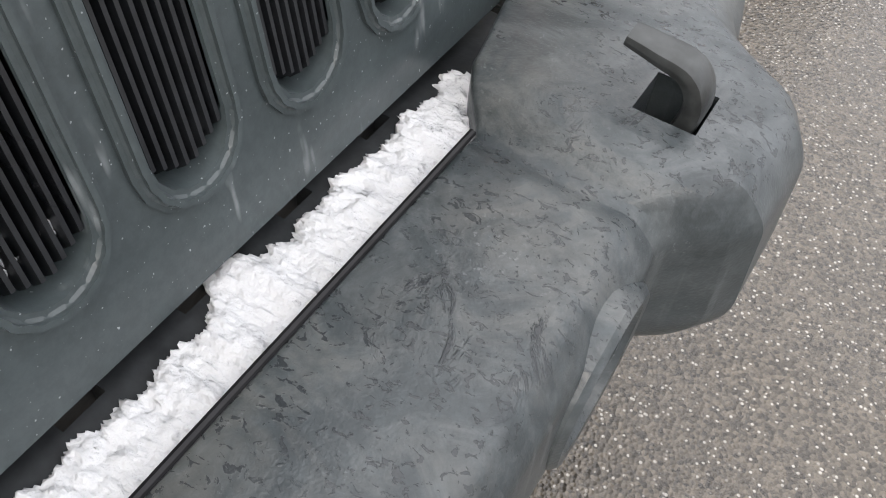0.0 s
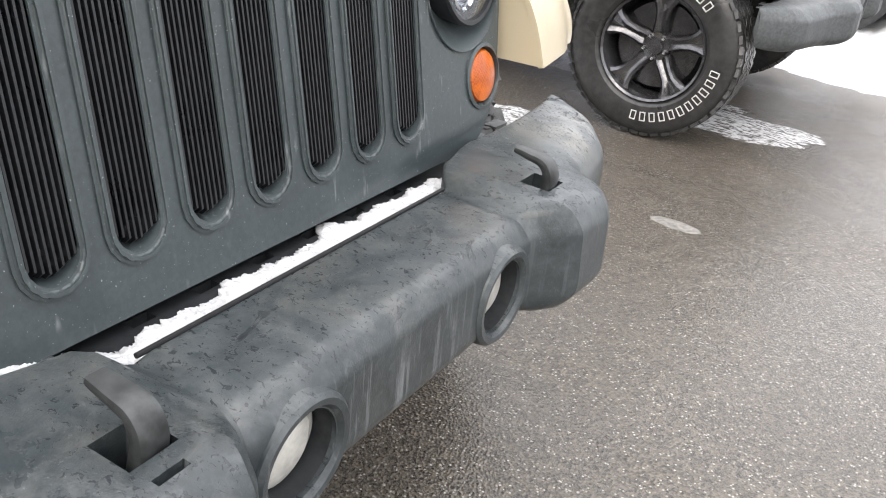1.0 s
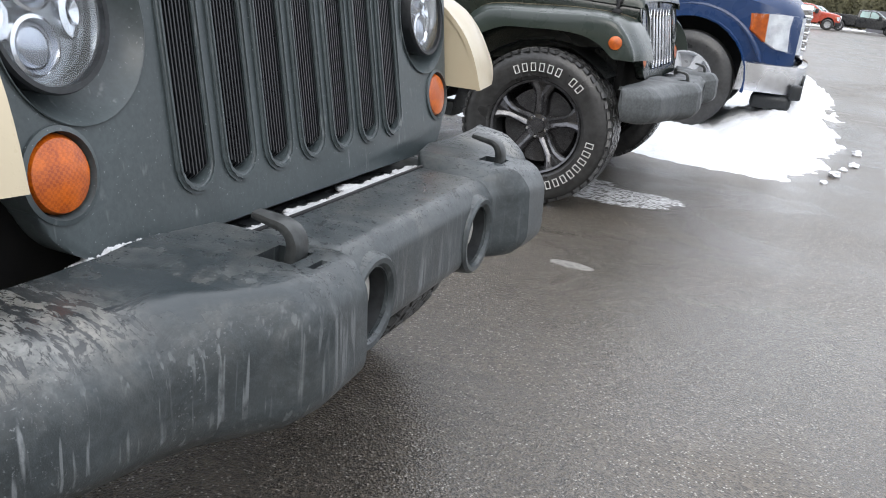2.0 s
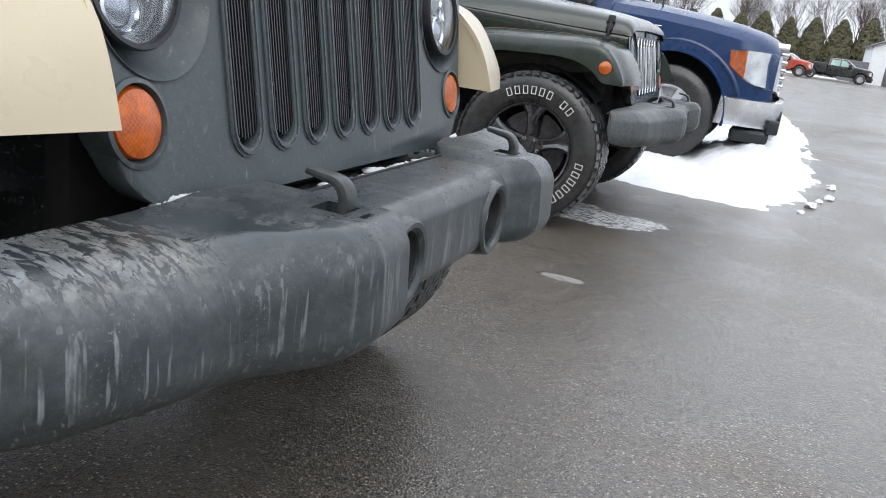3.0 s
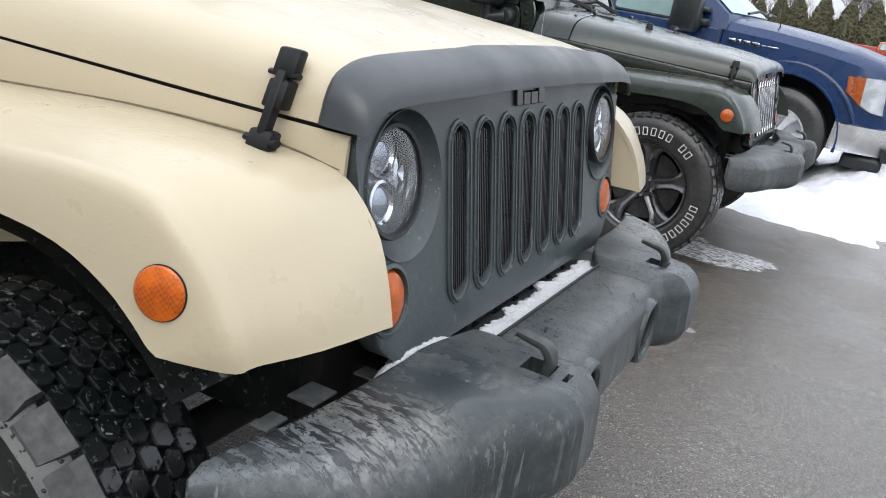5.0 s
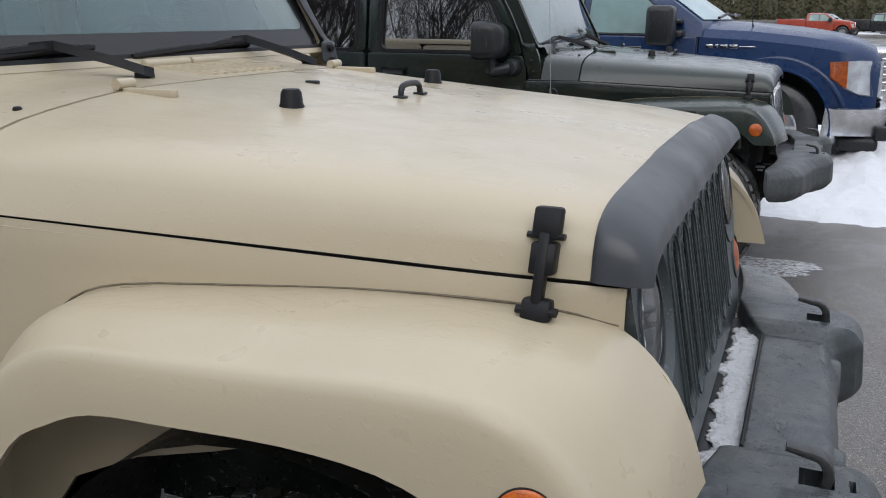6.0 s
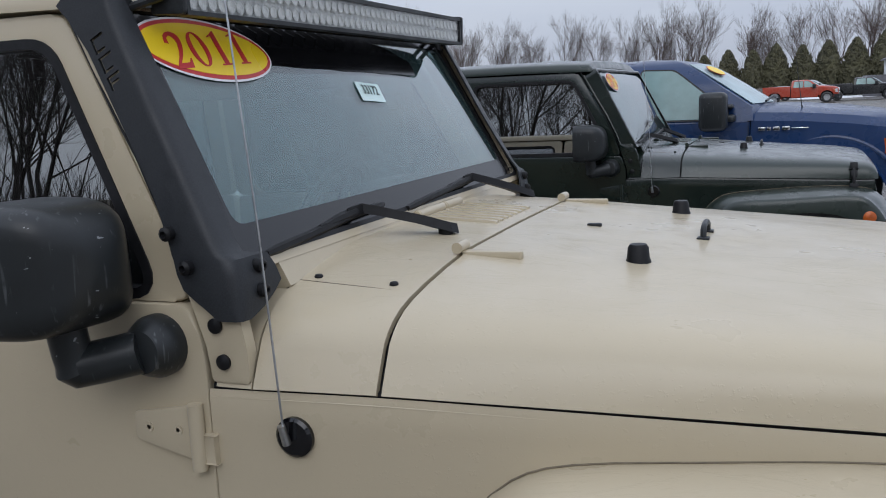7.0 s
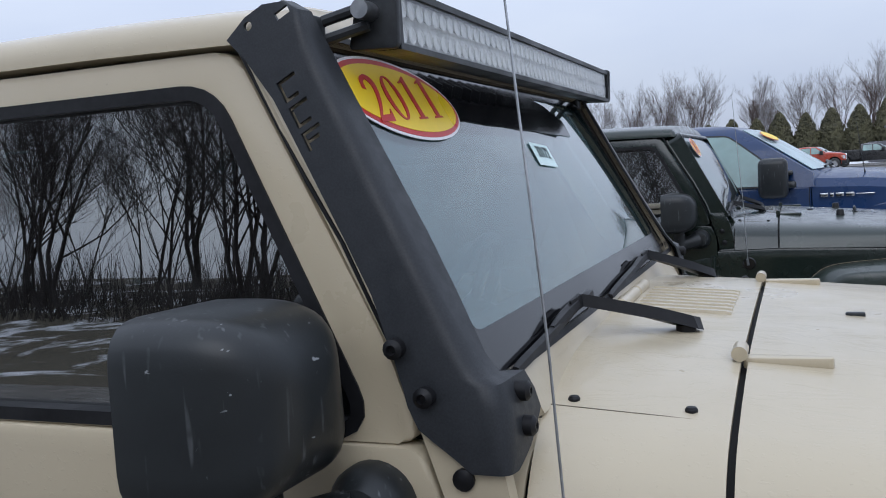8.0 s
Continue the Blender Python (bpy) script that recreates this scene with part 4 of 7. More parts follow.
        lathe(bm, [(0.0455, -0.024), (0.0455, -0.004), (0.042, 0.003), (0.026, 0.009), (0.0, 0.011)], "x", (0, s * 0.545, 0.851), n=32)
        part("turn_signal", lean(bm), M_AMBER, grille, "amber turn signal lens")
    # --- hood, its front guard and the cowl ---
    bm = bmesh.new()
    patch(bm, [hood_row(x) for x in (-0.611, -0.45, -0.2, 0.05, 0.2, 0.30, 0.36)] + ([hood_row(0.378, drop=0.006)] if bar else [hood_row(0.392, drop=0.018), hood_row(0.402, drop=0.045)]), 4, 3)
    hood = part("hood", bm, hood_mat, root, solid=0.012)
    if bar:
        bm = bmesh.new()
        patch(bm, [hood_row(0.338, 0.002), hood_row(0.350, 0.009), hood_row(0.385, 0.012, 0.006), hood_row(0.408, 0.010, 0.022), hood_row(0.416, 0.006, 0.046)], 4, 3)
        part("hood_guard", bm, M_GUARD, hood, "matt black hood guard over the front edge", solid=0.006)
        # black tube drawn as the shadow line below the guard's lip
        bm = bmesh.new()
        tube(bm, crom([(face_x(z) + 0.002, y, z) for y, z in ((-0.545, 1.128), (-0.52, 1.140), (-0.40, 1.147), (-0.2, 1.152), (0.0, 1.154), (0.2, 1.152), (0.40, 1.147), (0.52, 1.140), (0.545, 1.128))], 4), 0.0065, 8)
        part("guard_shade_line", bm, M_DARK, hood)
    for s in (-1, 1):
        bm = bmesh.new()
        z = 1.264
        lathe(bm, [(0.024, z), (0.023, z + 0.006), (0.021, z + 0.010), (0.019, z + 0.030), (0.015, z + 0.036), (0.0, z + 0.037)], "z", (-0.302, s * 0.322, 0), n=24)
        part("hood_bump_stop", bm, M_RUBBER, hood, "black rubber windscreen bump stop")
        bm = bmesh.new()
        prism(bm, fillet([(-0.618, s * 0.395 - 0.014), (-0.500, s * 0.395 - 0.009), (-0.500, s * 0.395 + 0.009), (-0.618, s * 0.395 + 0.014)], 0.008, 3), "z", 1.280, 1.2965, 0.003)
        tube(bm, [(-0.622, s * 0.395 - 0.022, 1.303), (-0.622, s * 0.395 + 0.022, 1.303)], 0.011, 12)
        part("hood_hinge", bm, hood_mat, hood)
        bm = bmesh.new()
        lathe(bm, [(0.016, 1.262), (0.014, 1.281), (0.004, 1.285), (0.0, 1.285)], "z", (-0.455, s * 0.10 - 0.10, 0), n=12)
        box(bm, -0.468, -0.436, s * 0.10 - 0.107, s * 0.10 - 0.093, 1.279, 1.290, 0.003)
        if s > 0:
            part("washer_nozzle", bm, M_BLACK, hood)
        else:
            bm.free()
    bm = bmesh.new()
    pts = crom([(-0.213, -0.048, 1.265), (-0.213, -0.044, 1.283), (-0.213, -0.025, 1.291), (-0.213, 0.025, 1.291), (-0.213, 0.044, 1.283), (-0.213, 0.048, 1.265)], 4)
    tube(bm, pts, 0.0065, 8)
    for s in (-1, 1):
        box(bm, -0.226, -0.200, s * 0.050 - 0.012, s * 0.050 + 0.012, 1.262, 1.270, 0.003)
    part("footman_loop", bm, M_BLACK, hood)
    for s in (-1, 1):
        m = Matrix.Translation((0.012, s * 0.680, 1.108)) @ Matrix.Diagonal((1, s, 0.62, 1)) @ Matrix.Rotation(radians(14), 4, "X")
        latch = None
        for nm, boxes, pins in (
            ("hood_latch", [(0.246, 0.292, -0.012, 0.010, 0.085, 0.150, 0.007)], []),
            ("latch_strap", [(0.260, 0.279, -0.006, 0.014, -0.045, 0.100, 0.005)], []),
            ("latch_catch", [(0.249, 0.290, -0.016, 0.012, 0.016, 0.080, 0.006)], []),
            ("latch_base", [(0.246, 0.294, -0.014, 0.014, -0.075, -0.030, 0.008)], []),
            ("latch_pin", [], [((0.240, 0.002, 0.092), (0.299, 0.002, 0.092), 0.007)]),
            ("latch_pin", [], [((0.239, 0.004, -0.054), (0.302, 0.004, -0.054), 0.009)]),
        ):
            bm = bmesh.new()
            for x0, x1, y0, y1, z0, z1, bev in boxes:
                box(bm, x0, x1, y0, y1, z0, z1, bev, 2)
            for p0, p1, r in pins:
                tube(bm, [p0, p1], r, 10)
            for v in bm.verts:
                v.co = m @ v.co
                v.co.x = 0.282 + (v.co.x - 0.282) * 0.82
            ob = part(nm, bm, M_RUBBER, latch or root, "black rubber hood latch" if latch is None else "")
            latch = latch or ob
    # --- cowl ---
    # dark strip added under the hood's rear gap to stand for its shade
    bm = bmesh.new()
    patch(bm, [hood_row(-0.598, -0.016), hood_row(-0.634, -0.016)], 2, 3)
    part("cowl_gap_shade", bm, M_DARK, root, solid=0.004)
    bm = bmesh.new()
    last = [(-0.834 if k in (0, 1, 2, 10, 11, 12) else (-0.842 if k in (3, 9) else -0.866), p[1], p[2]) for k, p in enumerate(hood_row(-0.862))]
    patch(bm, [hood_row(-0.620), hood_row(-0.73), last], 4, 3)
    cowl = part("cowl", bm, body, root, solid=0.012)
    bm = bmesh.new()
    for k in range(8):
        y = -0.072 + k * 0.036
        loft(bm, [[(x, y - 0.011, z - 0.006), (x, y - 0.008, z + 0.0035), (x, y + 0.006, z + 0.0035), (x, y + 0.011, z - 0.006)] for x, z in ((-0.826, 1.312), (-0.815, 1.3125), (-0.665, 1.3025), (-0.655, 1.3005))])
    part("cowl_vent", bm, body, cowl)
    bm = bmesh.new()
    loft(bm, [[(x, -0.6212, z - 0.006), (x, -0.6188, z - 0.006), (x, -0.6188, z), (x, -0.6212, z)] for x, z in ((-0.862, 1.2815), (-0.622, 1.2655))])
    part("cowl_seam", bm, M_GAP, cowl)
    for x in (-0.668, -0.814):
        for s in (-1, 1):
            bm = bmesh.new()
            lathe(bm, [(0.008, 1.265), (0.008, 1.283 if x < -0.7 else 1.274), (0.006, 1.286 if x < -0.7 else 1.277), (0.0, 1.287 if x < -0.7 else 1.278)], "z", (x, s * 0.600, 0), n=14)
            part("cowl_bolt", bm, M_RUBBER, cowl)
    # --- body sides ---
    for s in (-1, 1):
        bm = bmesh.new()
        rows = []
        for x in (0.382, 0.30, 0.1, -0.2, -0.45, -0.62, -0.75, -0.90, -0.919):
            zt = interp([-0.92, -0.615, 0.24, 0.40], [1.129, 1.1345, 1.103, 1.098], x)
            rows.append([(x, s * (side_y(x) - (0.007 if zz == zt else 0.0)), zz) for zz in (zt, zt - 0.006, 1.03, 0.96, interp([-0.62, -0.5, 0.0, 0.3], [0.46, 0.70, 0.86, 0.90], x))])
        patch(bm, rows, 2, 2)
        part("engine_side_panel", bm, body, root, solid=0.012)
        # black tube added inside the hood's side gap as its shade
        bm = bmesh.new()
        tube(bm, [(x, s * (side_y(x) - 0.0135), interp([-0.92, -0.615, 0.24, 0.40], [1.134, 1.1385, 1.107, 1.1015], x)) for x in (-0.915, -0.614, -0.4, -0.1, 0.15, 0.24, 0.37)], 0.007, 8)
        part("hood_gap_shade", bm, M_RUBBER, root)
        bm = bmesh.new()
        prism(bm, fillet([(-0.838, 1.143), (-0.838, 1.20), (-0.850, 1.27), (-0.880, 1.34), (-0.962, 1.34), (-0.940, 1.28), (-0.915, 1.20), (-0.913, 1.143)], 0.012, 3), "y", s * 0.772, s * 0.796, 0.004)
        part("hinge_pillar", bm, body, root)
        bm = bmesh.new()
        patch(bm, [[(x, s * abs(q[1]) - s * 0.001, q[2] - 0.001) for q in hood_row(-0.85)[:4]] for x in (-0.8385, -0.87, -0.905)], 2, 4)
        part("cowl_corner", bm, body, root, solid=0.006)
        for x, z in ((-0.894, 1.240), (-0.884, 1.180)):
            bm = bmesh.new()
            lathe(bm, [(0.013, s * 0.790), (0.013, s * 0.801), (0.008, s * 0.804), (0.0, s * 0.8045)], "y", (x, 0, z), n=14)
            part("pillar_bolt", bm, M_RUBBER, root)
        # fender flare
        xs_i = [-0.60, -0.565, -0.50, -0.42, -0.33, -0.14, 0.03, 0.18, 0.29, 0.375, 0.440, 0.475, 0.498]
        zs_i = [0.55, 0.80, 0.94, 1.015, 1.045, 1.060, 1.070, 1.071, 1.065, 1.048, 0.993, 0.932, 0.862]
        xs_o = [-0.605, -0.535, -0.435, -0.345, -0.260, -0.10, 0.06, 0.20, 0.31, 0.375, 0.420, 0.435, 0.438]
        zs_o = [0.55, 0.77, 0.92, 0.995, 1.018, 1.025, 1.035, 1.043, 1.034, 0.985, 0.917, 0.882, 0.857]
        xs_l = [-0.52, -0.455, -0.37, -0.30, -0.22, -0.10, 0.06, 0.18, 0.262, 0.312, 0.334, 0.345, 0.350]
        zs_l = [0.55, 0.74, 0.87, 0.915, 0.945, 0.953, 0.960, 0.951, 0.922, 0.888, 0.868, 0.862, 0.859]
        rows = []
        for k in range(13):
            yi = side_y(xs_i[k]) - 0.004 if xs_i[k] < 0.38 else interp([0.38, 0.498], [0.628, 0.649], xs_i[k])
            yo = interp([0, 8, 12], [0.925, 0.922, 0.900], k)
            inner, outer, lip = Vector((xs_i[k], yi, zs_i[k])), Vector((xs_o[k], yo, zs_o[k])), Vector((xs_l[k], interp([0, 12], [0.942, 0.936], k), zs_l[k]))
            mid = inner.lerp(outer, 0.55) + Vector((0.012 if k > 8 else (-0.012 if k < 4 else 0), 0, 0.016 if 2 < k < 10 else 0.004))
            near = outer + (inner - outer) * 0.12 + Vector((0, 0, 0.006 if 2 < k < 11 else 0.002))
            rows.append([(p.x, s * p.y, p.z) for p in (inner, mid, near, outer, outer.lerp(lip, 0.5) + Vector((0, 0.004, 0)), lip)])
        bm = bmesh.new()
        patch(bm, rows, 3, 3)
        flare = part("fender_flare", bm, flare_mat, root, solid=0.010, angle=50)
        # dark tan tube stands for the shadow in the flare's joint
        bm = bmesh.new()
        tube(bm, crom([(r[0][0], r[0][1] + s * 0.0035, r[0][2] + 0.003) for r in rows[2:10]], 3), 0.0019, 6)
        part("flare_gap_shade", bm, M_GAP, flare)
        bm = bmesh.new()
        cheek = [(0.350, 1.052), (0.375, 1.046), (0.44, 0.993), (0.475, 0.930), (0.497, 0.862), (0.36, 0.862)]
        loft(bm, [[(x, s * (interp([0.35, 0.498], [0.632, 0.648], x) + d), z) for x, z in cheek] for d in (0.0, 0.006)])
        part("flare_cheek", bm, flare_mat, flare)
        # the marker lies flush on the flare's side
        here = [Vector(rows[k][q]) for k, q in ((9, 4), (10, 4), (9, 3), (9, 5), (10, 3), (10, 5))]
        out = (here[1] - here[0]).cross(here[3] + here[5] - here[2] - here[4]).normalized()
        if out.y * s < 0:
            out = -out
        seat = Vector((0.346, s * 0.9310, 0.936))
        turn = Matrix.Translation(seat) @ out.to_track_quat("Y", "Z").to_matrix().to_4x4()
        bm = bmesh.new()
        lathe(bm, [(0.0325, -0.030), (0.0325, 0.0035), (0.029, 0.0058), (0.0, 0.0070)], "y", n=32)
        bm.transform(turn)
        part("side_marker", bm, M_AMBER, flare, "round amber side marker")
        bm = bmesh.new()
        lathe(bm, [(0.0336, -0.030), (0.0336, 0.0022), (0.0325, 0.0026)], "y", n=32)
        bm.transform(turn)
        part("marker_rim", bm, M_RUBBER, flare)
        if s < 0 and bar:
            bm = bmesh.new()
            prism(bm, fillet([(0.372, 0.868), (0.408, 0.868), (0.410, 0.846), (0.394, 0.836), (0.380, 0.846)], 0.003, 2), "y", -0.858, -0.852, 0.001)
            part("flare_bracket", bm, M_PLATE, flare, "bent zinc bracket")
        # wheel housing
        bm = bmesh.new()
        arch = [(0.46 * math.cos(a) - 0.02, 0.46 * math.sin(a) + 0.44) for a in (math.pi * (0.24 + 0.76 * k / 14) for k in range(15))]
        loft(bm, [[(x, s * 0.57, z) for x, z in arch], [(x, s * 0.865, min(z, 0.93)) for x, z in arch]], caps=False, closed=False)
        box(bm, -0.45, 0.30, s * 0.56 - 0.01, s * 0.56 + 0.01, 0.58, 0.92)
        part("wheel_housing", bm, M_WELL, root)
    # --- windscreen frame and glass ---
    A = math.atan(0.52)

    def on_screen(u, v, w=0.0):
        """A place on the windscreen's plane: across, up the slope, and out of it."""
        return Vector((-0.868 - v * math.sin(A) + w * math.cos(A), u, 1.312 + v * math.cos(A) + w * math.sin(A)))

    def screen_frame(outer, inner, w0, w1):
        bm = bmesh.new()
        loops = [[on_screen(u, v, w) for u, v in poly] for poly, w in ((outer, w0), (outer, w1), (inner, w1), (inner, w0), (outer, w0))]
        vs = loft(bm, loops, caps=False)
        bmesh.ops.remove_doubles(bm, verts=[v for r in vs for v in r], dist=1e-5)
        return bm

    outer = fillet([(-0.782, 0.0), (0.782, 0.0), (0.742, 0.520), (-0.742, 0.520)], 0.03, 5)
    inner = fillet([(-0.750, 0.026), (0.750, 0.026), (0.714, 0.500), (-0.714, 0.500)], 0.03, 5)
    clear = fillet([(-0.704, 0.084), (0.704, 0.084), (0.676, 0.476), (-0.676, 0.476)], 0.03, 5)
    screen = part("windscreen_frame", screen_frame(outer, inner, -0.073, 0.012), body, root)
    rim = fillet([(-0.770, 0.016), (0.770, 0.016), (0.732, 0.510), (-0.732, 0.510)], 0.03, 5)
    part("windscreen_seal", screen_frame(rim, inner, -0.02, 0.0128), M_RUBBER, screen)
    part("black_glass_border", screen_frame(inner, clear, 0.0006, 0.0018), M_FRIT, screen, "black painted border of the windscreen")
    if bar:
        strip = [(-0.690, 0.402)] + [(-0.60 + 0.10 * k, 0.405 - 0.0026 * k + 0.002 * (k % 2)) for k in range(10)] + [(0.392, 0.380), (0.405, 0.400), (0.398, 0.425), (0.350, 0.440), (0.300, 0.462), (0.200, 0.478), (-0.690, 0.478)]
        bm = bmesh.new()
        loft(bm, [[on_screen(u, v, w) for u, v in strip] for w in (0.0007, 0.0016)])
        part("sun_strip", bm, M_FRIT, screen, "torn black sun strip along the top of the windscreen")
    bm = bmesh.new()
    loft(bm, [[on_screen(u, v, -0.006) for u, v in rim], [on_screen(u, v, 0.000) for u, v in inner]])
    if not bar:
        bm.free()
        bm = bmesh.new()
        bulge = [[on_screen(u, 0.026 + 0.474 * q / 8, -0.002 + 0.046 * (1 - (u / 0.75) ** 2) * (1 - (q / 4 - 1) ** 4)) for u in ((0.750 - 0.036 * q / 8) * (k / 12 - 1) for k in range(25))] for q in range(9)]
        loft(bm, bulge, caps=False, closed=False)
    pane = part("windscreen", bm, M_GLASS, screen, solid=0.0 if bar else 0.005)
    pane.visible_shadow = False
    bm = bmesh.new()
    loft(bm, [[on_screen(u, v, w) for v, w in ((-0.045, -0.03), (0.012, -0.03), (0.012, 0.0105), (-0.045, 0.0105))] for u in (-0.655, 0.655)])
    part("frame_foot", bm, body, screen)
    for s in (-1, 1):
        # black tube put in for the shaded gap between door and pillar
        bm = bmesh.new()
        tube(bm, [(-0.912, s * 0.790, 1.17), (-0.917, s * 0.790, 1.22), (-0.945, s * 0.787, 1.300), (-0.984, s * 0.778, 1.396), (-1.043, s * 0.763, 1.510), (-1.090, s * 0.753, 1.584), (-1.186, s * 0.733, 1.756)], 0.0045, 6)
        part("pillar_gap_line", bm, M_RUBBER, screen)
        bm = bmesh.new()
        tube(bm, [(-0.928, s * 0.789, 1.285), (-0.937, s * 0.787, 1.300), (-0.974, s * 0.779, 1.396), (-1.032, s * 0.764, 1.510), (-1.078, s * 0.754, 1.584), (-1.168, s * 0.735, 1.740)], 0.0075, 8)
        part("frame_flank", bm, body, screen)
    for y0, y1 in ((-0.078, 0.078), (0.088, 0.196)):
        bm = bmesh.new()
        tube(bm, [(-0.850, y0, 1.317), (-0.850, y0 + 0.004, 1.317), (-0.850, y1 - 0.004, 1.317), (-0.850, y1, 1.317)], [0.009, 0.0125, 0.0125, 0.009], 12)
        part("screen_hinge", bm, body, screen)
    # wipers, parked along the foot of the screen
    for y0, y1, ye, pv in ((-0.680, -0.20, -0.330, (-0.714, -0.240, 1.316)), (-0.097, 0.40, 0.335, (-0.752, 0.470, 1.306))):
        bm = bmesh.new()
        pts = crom([on_screen(y0, 0.020, 0.014), on_screen(y0 + 0.2, 0.032, 0.016), on_screen(ye, 0.042, 0.016), on_screen(y1, 0.046, 0.014)], 4)
        tube(bm, pts, [0.006] + [0.0085] * (len(pts) - 2) + [0.006], 6)
        part("wiper_blade", bm, M_RUBBER, screen)
        bm = bmesh.new()
        tube(bm, [on_screen(ye - 0.16, 0.036, 0.018), on_screen(ye - 0.09, 0.042, 0.020), on_screen(ye - 0.02, 0.046, 0.022), on_screen(ye + 0.02, 0.047, 0.020)], [0.005, 0.009, 0.010, 0.006], 6)
        part("wiper_clip", bm, M_RUBBER, screen)
        bm = bmesh.new()
        e, pivot = on_screen(ye + 0.01, 0.048, 0.026), Vector(pv)
        path = [on_screen(ye - 0.05, 0.046, 0.024), e, e.lerp(pivot, 0.25) + Vector((0, 0, 0.002)), e.lerp(pivot, 0.7) + Vector((0, 0, 0.004)), pivot + Vector((0, 0, 0.002)), pivot + Vector((0.012, 0.018, -0.004))]
        rings = []
        for q, w in zip(path, (0.004, 0.008, 0.015, 0.023, 0.027, 0.019)):
            rings.append([q + Vector((w * 0.8, -w * 0.6, -0.010)), q + Vector((-w * 0.8, w * 0.6, -0.010)), q + Vector((-w * 0.5, w * 0.35, 0.010)), q + Vector((w * 0.5, -w * 0.35, 0.010))])
        loft(bm, rings)
        lathe(bm, [(0.016, pivot.z - 0.035), (0.016, pivot.z - 0.004), (0.0, pivot.z - 0.003)], "z", (pivot.x, pivot.y, 0), n=12)
        part("wiper_arm", bm, M_RUBBER, screen)
    # --- doors, quarter panels, hard top ---
    def tilt_in(bm, s):
        for v in bm.verts:
            v.co.y -= s * max(0.0, v.co.z - 1.272) * 0.12
        return bm

    for s in (-1, 1):
        for kind, lowp, upp, hole in (
            ("door", [(-0.922, 0.48), (-0.922, 1.20), (-0.946, 1.272), (-1.935, 1.272), (-1.945, 0.48)], [(-0.946, 1.274), (-0.994, 1.396), (-1.196, 1.756), (-1.935, 1.764), (-1.935, 1.274)], [(-1.020, 1.292), (-1.236, 1.702), (-1.845, 1.706), (-1.850, 1.292)]),
            ("door", [(-1.955, 0.48), (-1.955, 1.272), (-2.70, 1.272), (-2.70, 0.80), (-2.52, 0.48)], [(-1.955, 1.274), (-1.955, 1.764), (-2.72, 1.764), (-2.72, 1.274)], [(-2.03, 1.292), (-2.03, 1.704), (-2.62, 1.704), (-2.62, 1.292)]),
        ):
            bm = bmesh.new()
            prism(bm, fillet(lowp, 0.02, 3), "y", s * 0.755, s * 0.797, 0.006)
            door = part(kind, bm, body, root)
            hole2 = fillet(hole, 0.045, 5)
            bm = bmesh.new()
            prism(bm, fillet(upp, 0.03, 4), "y", s * 0.750, s * 0.790, 0.006)
            frame_ob = part("window_frame", tilt_in(bm, 0), body, door)
            cut = bmesh.new()
            prism(cut, outset(hole2, 0.012), "y", s * 0.6, s * 0.9)
            carve(frame_ob, cut)
            for v in frame_ob.data.vertices:
                v.co.y -= s * max(0.0, v.co.z - 1.272) * 0.12
            bm = bmesh.new()
            ring_prism(bm, outset(hole2, 0.016), outset(hole2, -0.002), "y", s * 0.765, s * 0.793)
            part("window_seal", tilt_in(bm, s), M_RUBBER, door)
            bm = bmesh.new()
            prism(bm, outset(hole2, 0.010), "y", s * 0.760, s * 0.764)
            g = part("window_glass", tilt_in(bm, s * (0.75 if bar else 1.0)), M_TINT, door)
            g.visible_shadow = False
            bm = bmesh.new()
            xh = hole[-1][0]
            box(bm, xh + 0.02, xh + 0.16, s * 0.797, s * 0.818, 1.150, 1.180, 0.008)
            part("door_handle", bm, M_BLACK, door)
            for zc in ((1.055, 0.70)):
                bm = bmesh.new()
                x0 = lowp[0][0]
                poly = [(x0 - 0.150, zc + 0.028), (x0 - 0.030, zc + 0.048), (x0 - 0.030, zc - 0.048), (x0 - 0.150, zc - 0.020)]
                prism(bm, fillet(poly, 0.008, 3), "y", s * 0.797, s * 0.807, 0.002)
                tube(bm, [(x0 - 0.022, s * 0.806, zc - 0.062), (x0 - 0.022, s * 0.806, zc + 0.052)], 0.013, 12)
                box(bm, x0 - 0.022, x0 + 0.012, s * 0.797, s * 0.806, zc - 0.05, zc, 0.003)
                for q in (0.060, 0.120):
                    lathe(bm, [(0.009, s * 0.806), (0.009, s * 0.8085), (0.004, s * 0.8085), (0.004, s * 0.807), (0.0, s * 0.807)], "y", (x0 - q, 0, zc + 0.004), n=12)
                part("door_hinge", bm, body, door)
        bm = bmesh.new()
        prism(bm, fillet([(-2.715, 0.85), (-2.715, 1.272), (-3.45, 1.272), (-3.45, 0.60), (-3.36, 0.60), (-3.22, 0.86), (-2.98, 0.97), (-2.76, 0.92)], 0.02, 3), "y", s * 0.76, s * 0.797, 0.006)
        part("quarter_panel", bm, body, root)
        bm = bmesh.new()
        prism(bm, fillet([(-2.73, 1.276), (-2.73, 1.764), (-3.36, 1.764), (-3.45, 1.276)], 0.04, 4), "y", s * 0.72, s * 0.772, 0.006)
        part("hardtop_side", bm, top_mat, root)
        bm = bmesh.new()
        prism(bm, fillet([(-2.82, 1.33), (-2.82, 1.70), (-3.26, 1.70), (-3.32, 1.33)], 0.05, 5), "y", s * 0.773, s * 0.778)
        g = part("side_window", bm, M_TINT, root)
        bm = bmesh.new()
